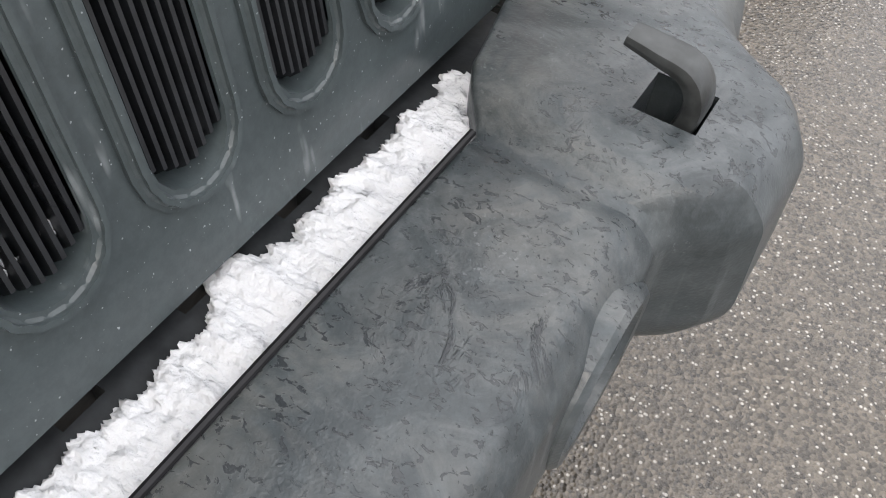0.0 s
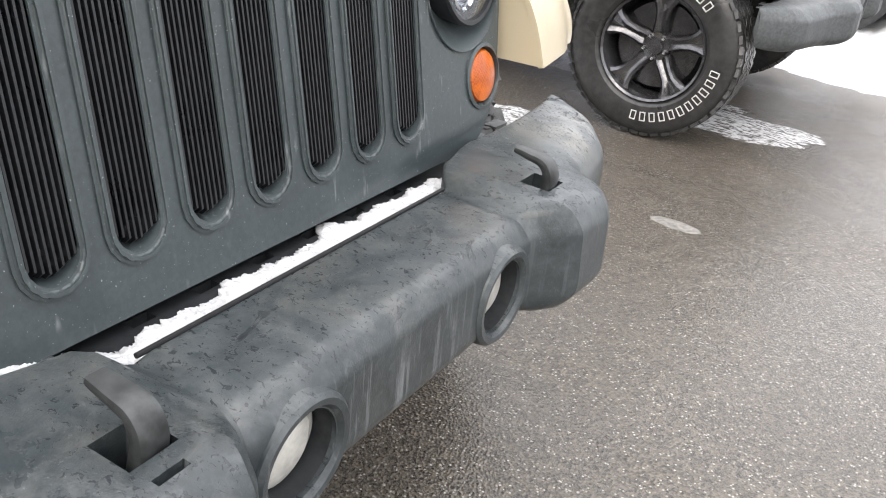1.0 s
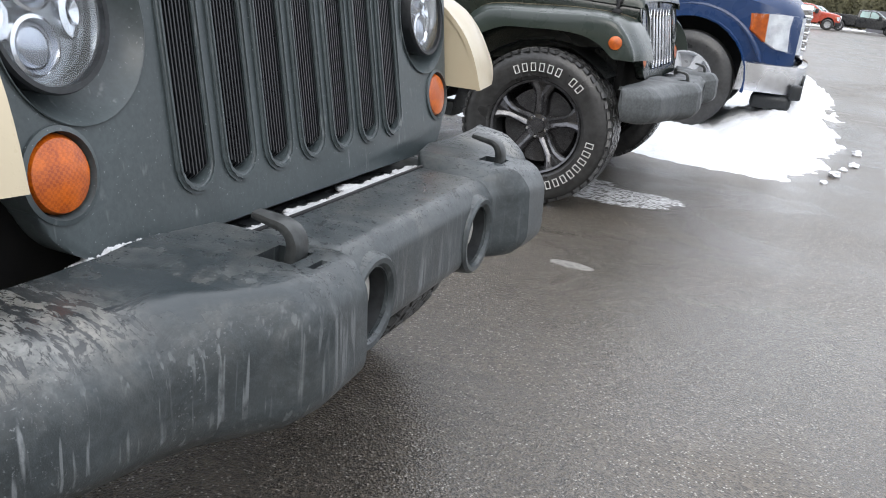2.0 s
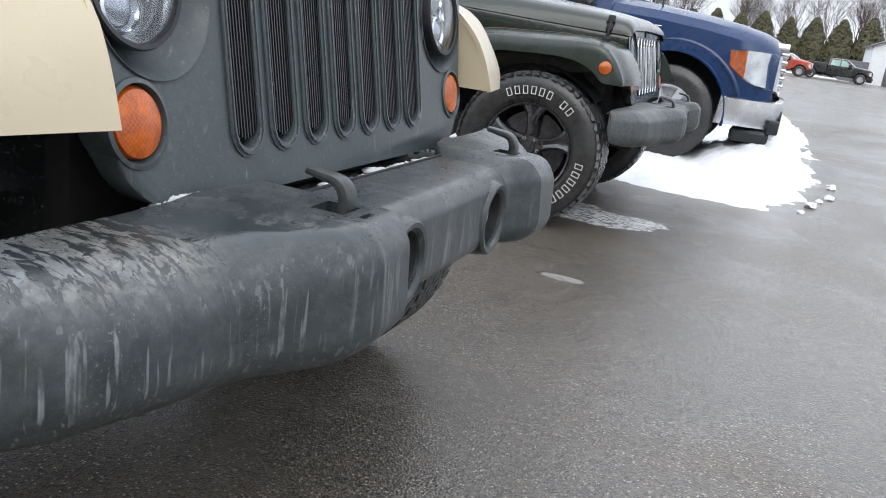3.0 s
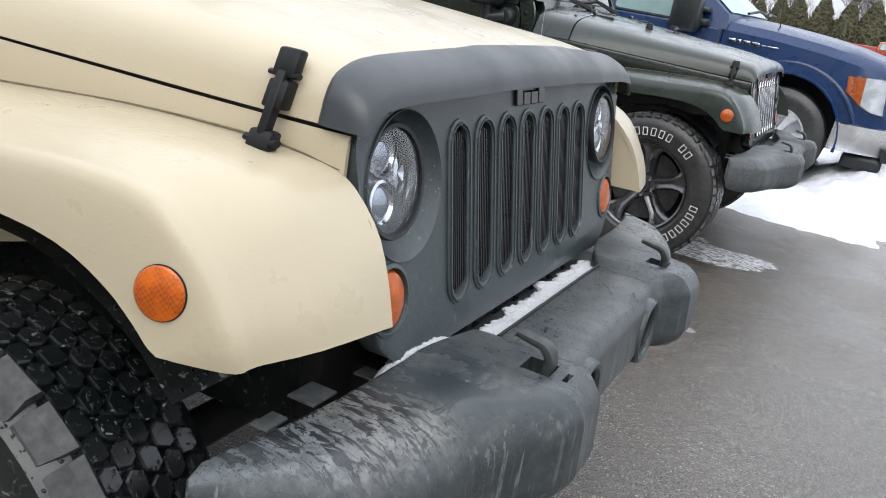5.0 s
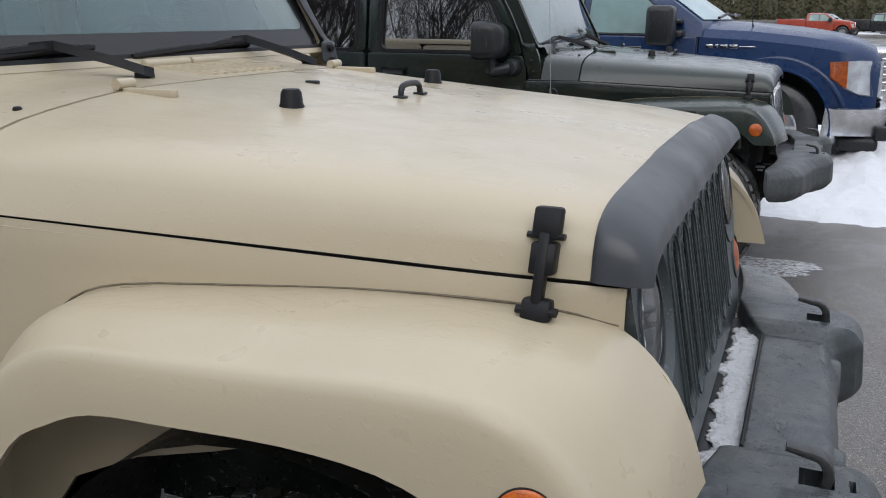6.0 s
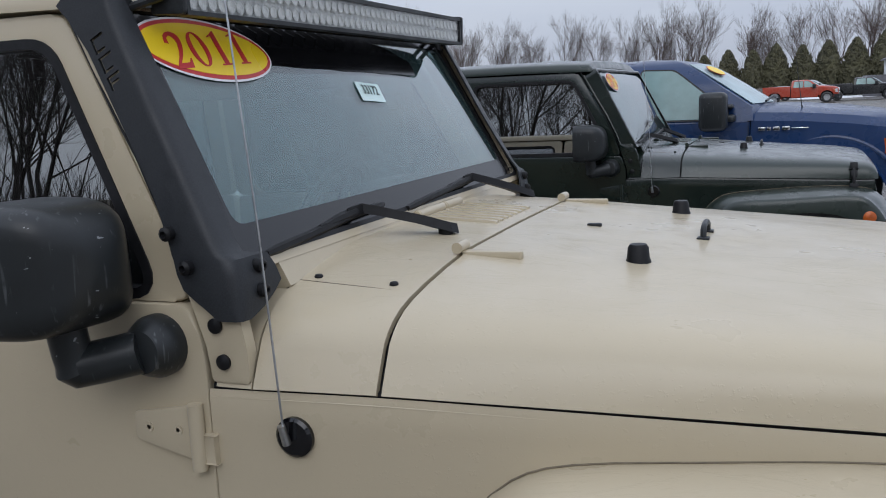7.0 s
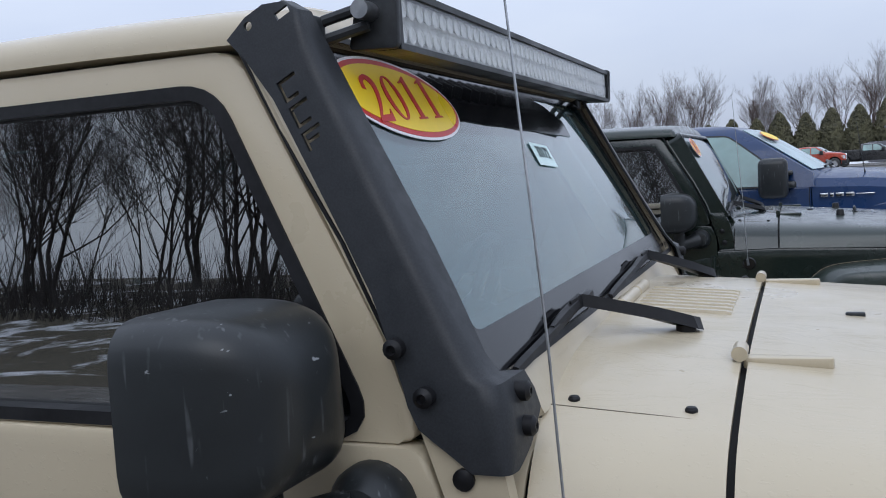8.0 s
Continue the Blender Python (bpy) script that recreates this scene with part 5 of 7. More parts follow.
        arch = [(-2.947 + 0.50 * math.cos(a), 0.47 + 0.52 * math.sin(a)) for a in (math.pi * (k / 12 * 1.06 - 0.03) for k in range(13))]
        loft(bm, [[(x, s * 0.79, z) for x, z in arch], [(x * 1.0, s * 0.935, z - 0.01) for x, z in arch], [(-2.947 + (x + 2.947) * 0.92, s * 0.942, 0.47 + (z - 0.47) * 0.88) for x, z in arch]], caps=False, closed=False)
        part("rear_flare", bm, flare_mat, root, solid=0.01)
        bm = bmesh.new()
        box(bm, -2.46, -0.50, s * 0.70 - 0.06, s * 0.70 + 0.06, 0.42, 0.50, 0.02)
        part("rocker", bm, M_BLACK, root)
    bm = bmesh.new()
    sec = [(-0.742, 1.772), (-0.735, 1.800), (-0.700, 1.822), (-0.55, 1.842), (0.0, 1.855), (0.55, 1.842), (0.700, 1.822), (0.735, 1.800), (0.742, 1.772)]
    rows = [[(x, y * k, 1.772 + (z - 1.772) * h - interp([-1.7, -1.15], [0.0, 0.012], x)) for y, z in sec] for x, k, h in ((-1.118, 0.99, 0.30), (-1.135, 1.0, 0.75), (-1.19, 1.0, 0.95), (-1.6, 1.0, 1.0), (-2.6, 1.0, 1.0), (-3.30, 1.0, 0.95), (-3.40, 0.99, 0.5))]
    patch(bm, rows, 3, 3)
    part("hardtop", bm, top_mat, root, "painted hard top roof", solid=0.03)
    bm = bmesh.new()
    box(bm, -3.47, -3.42, -0.79, 0.79, 0.55, 1.272, 0.01)
    prism(bm, fillet([(-0.70, 1.29), (0.70, 1.29), (0.68, 1.76), (-0.68, 1.76)], 0.04, 4), "x", -3.43, -3.40)
    part("tailgate", bm, body, root)
    bm = bmesh.new()
    box(bm, -3.62, -3.48, -0.80, 0.80, 0.55, 0.72, 0.03)
    part("rear_bumper", bm, bumper_mat, root)
    # underbody, radiator, axle and springs
    bm = bmesh.new()
    box(bm, -3.40, -0.60, -0.70, 0.70, 0.50, 0.58, 0.01)
    box(bm, -0.62, 0.34, -0.56, 0.56, 0.60, 1.09, 0.01)
    part("floor_pan", bm, M_DARK, root)
    bm = bmesh.new()
    for s in (-1, 1):
        box(bm, -3.40, 0.48, s * 0.42 - 0.04, s * 0.42 + 0.04, 0.50, 0.60, 0.01)
    part("frame_rail", bm, M_DARK, root)
    for xa in (0.0, -2.947):
        bm = bmesh.new()
        zc = 0.405 - dz
        tube(bm, [(xa, -0.72, zc), (xa, -0.2, zc), (xa, 0.15, zc), (xa, 0.28, zc), (xa, 0.72, zc)], [0.04, 0.04, 0.045, 0.05, 0.04], 12)
        lathe(bm, [(0.02, xa - 0.13), (0.10, xa - 0.09), (0.13, xa), (0.10, xa + 0.09), (0.03, xa + 0.13)], "x", (0, 0.22, zc), n=20)
        part("axle", bm, M_DARK, root)
    bm = bmesh.new()
    tube(bm, [(0.16, -0.60, 0.40 - dz), (0.18, -0.1, 0.44 - dz), (0.17, 0.60, 0.41 - dz)], 0.02, 10)
    part("steering_rod", bm, M_DARK, root)
    # interior
    bm = bmesh.new()
    loft(bm, [[(-0.90, y, 1.30), (-1.02, y, 1.33), (-1.20, y, 1.27), (-1.24, y, 1.08), (-1.0, y, 0.95)] for y in (-0.72, 0.72)])
    box(bm, -1.19, -1.10, 0.22, 0.56, 1.30, 1.36, 0.02)
    part("dashboard", bm, M_DASH, root)
    bm = bmesh.new()
    tilt = Matrix.Translation((-1.34, 0.38, 1.24)) @ Matrix.Rotation(radians(-66), 4, "Y")
    ringpts = [tilt @ Vector((0.19 * math.cos(a), 0.19 * math.sin(a), 0)) for a in (2 * math.pi * k / 32 for k in range(33))]
    tube(bm, ringpts, 0.016, 8)
    for a in (0.0, 2.6, 3.7):
        tube(bm, [tilt @ Vector((0.03 * math.cos(a), 0.03 * math.sin(a), -0.02)), tilt @ Vector((0.19 * math.cos(a), 0.19 * math.sin(a), 0))], 0.014, 8)
    tube(bm, [tilt @ Vector((0, 0, 0.0)), tilt @ Vector((0, 0, -0.28))], 0.04, 12)
    part("steering_wheel", bm, M_BLACK, root)
    for y in (-0.37, 0.37):
        bm = bmesh.new()
        box(bm, -2.02, -1.50, y - 0.25, y + 0.25, 0.86, 1.02, 0.05, 3)
        box(bm, -0.06, 0.06, y - 0.24, y + 0.24, 0.0, 0.62, 0.05, 3, m=Matrix.Translation((-2.02, 0, 0.95)) @ Matrix.Rotation(radians(-14), 4, "Y"))
        seat = part("seat", bm, M_SEAT, root)
        bm = bmesh.new()
        box(bm, -2.25, -2.16, y - 0.14, y + 0.14, 1.56, 1.72, 0.04, 3)
        for k in (-0.05, 0.05):
            tube(bm, [(-2.19, y + k, 1.48), (-2.20, y + k, 1.58)], 0.007, 6)
        part("headrest", bm, M_SEAT, seat)
    bm = bmesh.new()
    box(bm, -2.95, -2.45, -0.60, 0.60, 0.86, 1.02, 0.05, 3)
    box(bm, -0.06, 0.06, -0.60, 0.60, 0.0, 0.60, 0.05, 3, m=Matrix.Translation((-2.95, 0, 0.95)) @ Matrix.Rotation(radians(-14), 4, "Y"))
    part("rear_bench", bm, M_SEAT, root)
    bm = bmesh.new()
    for s in (-1, 1):
        tube(bm, crom([(-1.10, s * 0.66, 1.30), (-1.22, s * 0.645, 1.66), (-1.30, s * 0.64, 1.72), (-2.2, s * 0.64, 1.73), (-3.1, s * 0.64, 1.72), (-3.3, s * 0.64, 1.2)], 4), 0.028, 10)
        tube(bm, [(-2.15, s * 0.64, 1.72), (-2.15, s * 0.68, 0.9)], 0.028, 10)
    tube(bm, [(-2.15, -0.64, 1.73), (-2.15, 0.64, 1.73)], 0.028, 10)
    tube(bm, [(-1.30, -0.64, 1.72), (-1.30, 0.64, 1.72)], 0.024, 10)
    part("roll_bar", bm, M_RUBBER, root)
    bm = bmesh.new()
    for s in (-1, 1):
        prism(bm, fillet([(s * 0.10, 1.60), (s * 0.58, 1.60), (s * 0.57, 1.735), (s * 0.10, 1.735)], 0.02, 3), "x", -1.155, -1.135, 0.004)
    box(bm, -1.16, -1.12, -0.11, 0.11, 1.62, 1.68, 0.015)
    part("sun_visor", bm, M_DASH, root)
    # --- door mirrors ---
    for s in (-1, 1):
        bm = bmesh.new()
        rings = []
        for t in range(14):
            f = math.sin(math.pi / 2 * t / 13)
            x = -1.176 + 0.170 * f
            k = max(0.05, (1 - f ** 4.5) ** 0.36) * (0.97 if t == 0 else 1.0)
            yc, zc = 0.916 - 0.012 * f, 1.352
            hy, hz = 0.110 * k, 0.108 * k
            poly = fillet([(yc - hy, zc - hz), (yc + hy, zc - hz * 0.92), (yc + hy * 0.97, zc + hz), (yc - hy * 0.92, zc + hz * 0.96)], 0.050 * k, 5)
            rings.append([(x, s * y, z) for y, z in poly])
        loft(bm, rings)
        mirror = part("door_mirror", bm, M_MIRROR_CAP, root, "large black textured door mirror", angle=75)
        bm = bmesh.new()
        prism(bm, fillet([(s * 0.83, 1.27), (s * 1.000, 1.275), (s * 0.995, 1.44), (s * 0.835, 1.435)], 0.03, 4), "x", -1.1755, -1.1725)
        part("mirror_glass", bm, M_CHROME, mirror)
        bm = bmesh.new()
        tube(bm, crom([(-1.105, s * 0.900, 1.27), (-1.100, s * 0.892, 1.195), (-1.088, s * 0.880, 1.188), (-1.010, s * 0.840, 1.202)], 4), [0.031] * 5 + [0.036] * 8, 14)
        lathe(bm, [(0.053, s * 0.797), (0.053, s * 0.815), (0.047, s * 0.830), (0.036, s * 0.850), (0.0, s * 0.856)], "y", (-1.006, 0, 1.203), n=26)
        part("mirror_arm", bm, M_MIRROR_CAP, mirror)
    # --- aerial on the right side ---
    bm = bmesh.new()
    lathe(bm, [(0.033, -0.790), (0.033, -0.799), (0.028, -0.803), (0.0, -0.804)], "y", (-0.763, 0, 1.065), n=26)
    aerial = part("aerial_base", bm, M_FRIT, root)
    bm = bmesh.new()
    tube(bm, [(-0.768, -0.812, 1.059), (-0.771, -0.820, 1.092)], [0.0075, 0.006], 10)
    part("aerial_ferrule", bm, M_STEEL, aerial)
    bm = bmesh.new()
    tube(bm, [(-0.769, -0.818, 1.087), (-0.782, -0.820, 1.40), (-0.806, -0.820, 1.75), (-0.818, -0.820, 1.95)], [0.0019, 0.0017, 0.0015, 0.0013], 6)
    part("aerial_whip", bm, M_STEEL, aerial, "thin wire aerial")
    # --- wheels ---
    for xa in (0.0, -2.947):
        for s in (-1, 1):
            if bar:
                wheel_part(root, (xa - 0.025, s * 0.850, 0.398 - dz), s, 0.398, 7, letters, M_RIM, M_TYRE_WET if s < 0 else M_TYRE_DUSTY_LIT, s < 0 and xa == 0.0)
            else:
                wheel_part(root, (xa, s * 0.786, 0.405 - dz), s, 0.405, 7, letters, M_RIM, M_TYRE)
    if bar:
        light_bar(root, on_screen, body)
    root.location = (ox, oy, dz)
    return root


def light_bar(root, on_screen, body):
    """An LED light bar over the windscreen on two black side brackets."""
    bm = bmesh.new()
    poly = fillet([(-1.050, 1.746), (-1.015, 1.742), (-1.015, 1.820), (-1.042, 1.824)], 0.004, 2)
    prism(bm, poly, "y", -0.658, 0.658)
    housing = part("light_bar", bm, M_BLACK, root, "long black LED light bar with clear lenses")
    bm = bmesh.new()
    ring_prism(bm, [(-0.658, 1.742), (0.658, 1.742), (0.658, 1.822), (-0.658, 1.822)], [(-0.649, 1.750), (0.649, 1.750), (0.649, 1.813), (-0.649, 1.813)], "x", -1.014, -0.996)
    part("front_bezel", bm, M_BLACK, housing)
    for k in range(26):
        bm = bmesh.new()
        y = -0.625 + k * 0.05
        prism(bm, [(-1.048, 1.752), (-1.072, 1.762), (-1.068, 1.814), (-1.044, 1.820)], "y", y - 0.003, y + 0.003)
        part("cooling_fin", bm, M_BLACK, housing)
    cup = None
    for row in (0, 1):
        for k in range(46):
            y = -0.632 + k * 1.264 / 45
            if cup is None:
                bm = bmesh.new()
                lathe(bm, [(0.0128, 0.0), (0.0122, 0.0008), (0.006, -0.006), (0.003, -0.003), (0.0, -0.003)], "x", n=12)
                cup = part("led_reflector", bm, M_LED, housing)
                ob = cup
            else:
                ob = new("led_reflector", cup.data)
                ob.parent = housing
            ob.location = (-1.0035, y, 1.766 + row * 0.031)
    bm = bmesh.new()
    box(bm, -1.0125, -1.0095, -0.648, 0.648, 1.751, 1.812)
    part("led_backing", bm, M_LED, housing)
    bm = bmesh.new()
    box(bm, -1.0015, -0.9995, -0.648, 0.648, 1.751, 1.812)
    g = part("lens_cover", bm, M_LAMP_GLASS, housing)
    g.visible_shadow = False
    for s in (-1, 1):
        bm = bmesh.new()
        prism(bm, fillet([(-1.065, 1.746), (-0.996, 1.742), (-0.992, 1.826), (-1.045, 1.832)], 0.008, 3), "y", s * 0.658, s * 0.670, 0.002)
        part("end_cap", bm, M_BLACK, housing)
        bm = bmesh.new()
        tube(bm, [(-1.030, s * 0.662, 1.790), (-1.030, s * 0.702, 1.790)], 0.012, 14)
        part("end_bolt", bm, M_STEEL, housing)
        bm = bmesh.new()
        for z in (0.0, -0.024):
            tube(bm, [(-1.030, s * 0.678, 1.797 + z), (-1.085, s * 0.690, 1.784 + z), (-1.112, s * 0.700, 1.770 + z)], 0.0075, 8)
        box(bm, -1.128, -1.085, s * 0.700 - 0.018, s * 0.700 + 0.016, 1.725, 1.790, 0.008)
        part("bar_bracket", bm, M_BLACK, housing)
        # bent side plate along the screen pillar: outer edge, soft fold, inner edge row by row
        plate_rows = []
        for z, xo, xi, yi, r in (
            (1.250, -0.880, -0.835, 0.785, 0.008), (1.256, -0.888, -0.834, 0.768, 0.012), (1.266, -0.900, -0.833, 0.742, 0.018), (1.282, -0.922, -0.833, 0.714, 0.022), (1.297, -0.942, -0.834, 0.692, 0.024),
            (1.322, -0.955, -0.838, 0.700, 0.024), (1.345, -0.961, -0.846, 0.710, 0.024), (1.352, -0.964, -0.862, 0.752, 0.022), (1.372, -0.970, -0.878, 0.750, 0.022), (1.448, -0.998, -0.919, 0.730, 0.018),
            (1.515, -1.033, -0.954, 0.720, 0.018), (1.570, -1.063, -0.983, 0.716, 0.018), (1.627, -1.094, -1.012, 0.714, 0.017), (1.685, -1.126, -1.042, 0.712, 0.016), (1.740, -1.168, -1.070, 0.708, 0.014),
            (1.765, -1.193, -1.080, 0.712, 0.010), (1.790, -1.166, -1.088, 0.720, 0.004), (1.803, -1.140, -1.108, 0.726, 0.002),
        ):
            xf = xi - 0.005
            yo = 0.8045 - 0.12 * max(0.0, z - 1.290)
            a, c, b = Vector((xo, s * yo, z)), Vector((xf, s * yo, z)), Vector((xi, s * yi, z))
            c0, c1 = c + (a - c).normalized() * r, c + (b - c).normalized() * r
            plate_rows.append([a, a.lerp(c0, 0.6), c0] + [c0 * (1 - q) ** 2 + c * 2 * q * (1 - q) + c1 * q * q for q in (0.25, 0.5, 0.75)] + [c1, c1.lerp(b, 0.5), b])
        bm = bmesh.new()
        loft(bm, plate_rows, caps=False, closed=False)
        plate = part("side_bracket", bm, M_POWDER, root, "black powder-coated bracket plate beside the windscreen", solid=0.005, offset=0.0, angle=50)
        # holes cut through the plate: a round one, a long one, and plain maker's shapes
        cut = bmesh.new()

        def slit(v0, v1, w0, w1):
            loft(cut, [[on_screen(s * y, v, w) for v, w in ((v0, w0), (v1, w0), (v1, w1), (v0, w1))] for y in (0.70, 0.85)])

        hole = on_screen(0, 0.550, -0.0446)
        lathe(cut, [(0.006, s * 0.70), (0.006, s * 0.85)], "y", (hole.x, 0, hole.z), n=14)
        slit(0.531, 0.541, -0.006, 0.014)
        for q in range(3):
            v = 0.462 - q * 0.036
            slit(v - 0.002, v + 0.003, -0.044, -0.016)
            slit(v - 0.022, v - 0.002, -0.044, -0.039)
            if q < 2:
                slit(v - 0.026, v - 0.021, -0.044, -0.022)
            else:
                slit(v - 0.013, v - 0.008, -0.039, -0.022)
        carve(plate, cut, True)
        for p, d in ((Vector((-0.966, s * 0.7935, 1.389)), 0), (Vector((-0.930, s * 0.800, 1.336)), 0), (Vector((-0.838, s * 0.745, 1.330)), 1), (Vector((-0.832, s * 0.750, 1.291)), 1)):
            bm = bmesh.new()
            if d:
                lathe(bm, [(0.012, -0.01), (0.012, 0.008), (0.007, 0.012), (0.004, 0.012), (0.004, 0.006), (0.0, 0.006)], "x", p, n=12)
            else:
                lathe(bm, [(0.012, 0.0), (0.012, s * 0.012), (0.006, s * 0.016), (0.004, s * 0.010), (0.0, s * 0.010)], "y", p + Vector((0.0, s * 0.004, 0)), n=12)
            part("bracket_screw", bm, M_RUBBER, plate)


tan_car = off_road_car("off_road_car", "sand-tan off-road car with black grille, light bar and worn grey bumper", 0, 0, 0.0, M_TAN, M_TAN, M_TAN, M_TAN, M_GRILLE, M_BUMPER, True, False)
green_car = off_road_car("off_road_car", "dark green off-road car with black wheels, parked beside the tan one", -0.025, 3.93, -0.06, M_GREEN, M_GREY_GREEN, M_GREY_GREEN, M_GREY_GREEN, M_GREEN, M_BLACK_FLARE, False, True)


# ---- pickups ----
CAB = [(1.170, -0.40, -2.52, 0.985, 0.20), (1.287, -0.42, -2.50, 0.945, 0.19), (1.444, -0.655, -2.47, 0.892, 0.175), (1.602, -0.90, -2.44, 0.830, 0.16), (1.663, -1.005, -2.41, 0.800, 0.15), (1.702, -1.090, -2.37, 0.768, 0.135), (1.726, -1.180, -2.31, 0.725, 0.115), (1.743, -1.30, -2.22, 0.65, 0.09), (1.754, -1.50, -2.10, 0.48, 0.05), (1.759, -1.62, -1.95, 0.25, 0.02)]


def cab_front(z, u):
    """The curved front of the cab: u runs from -1 to 1 across."""
    zs = [r[0] for r in CAB]
    xf, w, c = (interp(zs, [r[k] for r in CAB], z) for k in (1, 3, 4))
    return Vector((xf - c * u * u, u * w, z))


def pickup(name, label, place, turn, paint_mat, group, near, roof_mat=None):
    """A crew-cab pickup; its front axle stands over the origin and it faces along +x."""
    root = thing(name, label, "pickup truck", group)
    n = 24 if near else 10
    # front end: fenders and hood
    xs = [-0.62, -0.2, 0.20, 0.47, 0.65, 0.76, 0.82]
    wide = [0.985, 0.99, 0.985, 0.965, 0.935, 0.88, 0.80]
    high = [1.310, 1.292, 1.255, 1.215, 1.175, 1.130, 1.080]
    rings = []
    for x, w, h in zip(xs, wide, high):
        half = [(0.0, h), (w * 0.55, h - 0.010), (w * 0.80, h - 0.030), (w - 0.075, h - 0.070), (w - 0.018, h - 0.140), (w, 0.90), (w - 0.01, 0.70), (w - 0.03, 0.58)]
        rings.append([(x, y, z) for y, z in half] + [(x, -y, z) for y, z in half[1:][::-1]])
    bm = bmesh.new()
    loft(bm, rings)
    body = part("front_body", bm, paint_mat, root, angle=40)
    cut = bmesh.new()
    lathe(cut, [(0.475, -1.2), (0.475, 1.2)], "y", (0.0, 0, 0.44), n=32)
    carve(body, cut)
    # cab below the windows
    bm = bmesh.new()
    prof = [(-0.625, 0.45), (-0.625, 1.185), (-2.52, 1.185), (-2.52, 0.45)]
    prism(bm, prof, "y", -0.985, 0.985, 0.03, 3)
    part("cab", bm, paint_mat, root)
    # greenhouse
    rows = []
    for z, xf, xb, w, c in CAB:
        rows.append([cab_front(z, -1 + k / 8) for k in range(17)] + [Vector((xb, w * 0.97, z)), Vector((xb - 0.03, 0, z)), Vector((xb, -w * 0.97, z))])
    bm = bmesh.new()
    loft(bm, rows)
    part("cab_roof", bm, roof_mat or paint_mat, root, angle=60)

    def wall_y(z):
        return interp([r[0] for r in CAB], [r[3] for r in CAB], z)

    bm = bmesh.new()
    loft(bm, [[cab_front(z, -0.93 + 1.86 * k / 16) + Vector((0.010, 0, 0.008)) for k in range(17)] for z in (1.309, 1.392, 1.497, 1.602, 1.685)], caps=False, closed=False)
    g = part("windscreen", bm, M_SCREEN_SOLID, root, solid=0.006)
    for s in (-1, 1):
        for win in ([(-0.80, 1.239), (-1.22, 1.584), (-1.29, 1.636), (-1.58, 1.650), (-1.60, 1.200), (-0.90, 1.195)], [(-1.67, 1.200), (-1.655, 1.650), (-2.26, 1.636), (-2.36, 1.204)]):
            poly = fillet(win, 0.035, 3)
            bm = bmesh.new()
            loft(bm, [[(x, s * (wall_y(z) + 0.004), z) for x, z in outset(poly, 0.014)], [(x, s * (wall_y(z) - 0.03), z) for x, z in outset(poly, 0.014)]])
            w_ = part("window_frame", bm, M_BLACK, root)
            bm = bmesh.new()
            loft(bm, [[(x, s * (wall_y(z) + 0.008), z) for x, z in poly], [(x, s * (wall_y(z) - 0.02), z) for x, z in poly]])
            part("window_glass", bm, M_GLASS_SOLID, root)
        if near:
            for x in (-0.64, -1.63, -2.46):
                bm = bmesh.new()
                box(bm, x - 0.003, x + 0.003, s * 0.9845 - 0.004, s * 0.9845 + 0.0035, 0.52, 1.17)
                part("door_gap", bm, M_RUBBER, root)
            for x in (-1.50, -2.38):
                bm = bmesh.new()
                box(bm, x - 0.10, x + 0.10, s * 1.0 - 0.016, s * 1.0 + 0.018, 1.05, 1.085, 0.01)
                part("door_handle", bm, paint_mat, root)
        # mirror
        bm = bmesh.new()
        box(bm, -1.03, -0.80, s * 1.19 - 0.13, s * 1.19 + 0.13, 1.10, 1.43, 0.05, 3)
        mir = part("door_mirror", bm, M_MIRROR_CAP, root, "large black towing mirror")
        bm = bmesh.new()
        box(bm, -0.90, -0.74, s * 1.02 - 0.10, s * 1.02 + 0.10, 1.17, 1.23, 0.02)
        box(bm, -0.90, -0.76, s * 1.00 - 0.10, s * 1.00 + 0.10, 1.28, 1.32, 0.02)
        part("mirror_arm", bm, M_MIRROR_CAP, mir)
        # headlamp, wrapped round the corner
        def corner(u, z, out=0.0):
            """A place on the front corner: u runs from the side (0) to the front (1)."""
            x = interp([0.0, 0.45, 1.0], [0.44, 0.70, 0.83], u)
            y = interp([0.0, 0.45, 1.0], [0.965, 0.920, 0.70], u)
            return Vector((x + out, s * (y + out * 0.7), z))

        for u0, u1, mt, nm in ((0.0, 0.20, M_AMBER, "corner_signal"), (0.20, 1.0, M_LAMP_WHITE, "headlamp_reflector")):
            bm = bmesh.new()
            us = [u0 + (u1 - u0) * k / 5 for k in range(6)]
            loft(bm, [[corner(u, interp([0, 0.34, 1], [0.985, 1.000, 0.985], u), 0.012), corner(u, interp([0, 0.3, 1], [0.86, 0.735, 0.70], u), 0.022), corner(u, interp([0, 0.3, 1], [0.86, 0.735, 0.70], u), -0.05), corner(u, 0.985, -0.05)] for u in us])
            part(nm, bm, mt, root)
        bm = bmesh.new()
        us = [k / 8 for k in range(9)]
        loft(bm, [[corner(u, interp([0, 0.34, 1], [0.993, 1.010, 0.993], u), 0.016), corner(u, interp([0, 0.3, 1], [0.85, 0.725, 0.69], u), 0.028), corner(u, interp([0, 0.3, 1], [0.85, 0.725, 0.69], u), 0.024), corner(u, interp([0, 0.34, 1], [0.993, 1.010, 0.993], u), 0.012)] for u in us])
        g = part("lamp_cover", bm, M_LAMP_GLASS, root)
        g.visible_shadow = False
        # arch lip
        bm = bmesh.new()
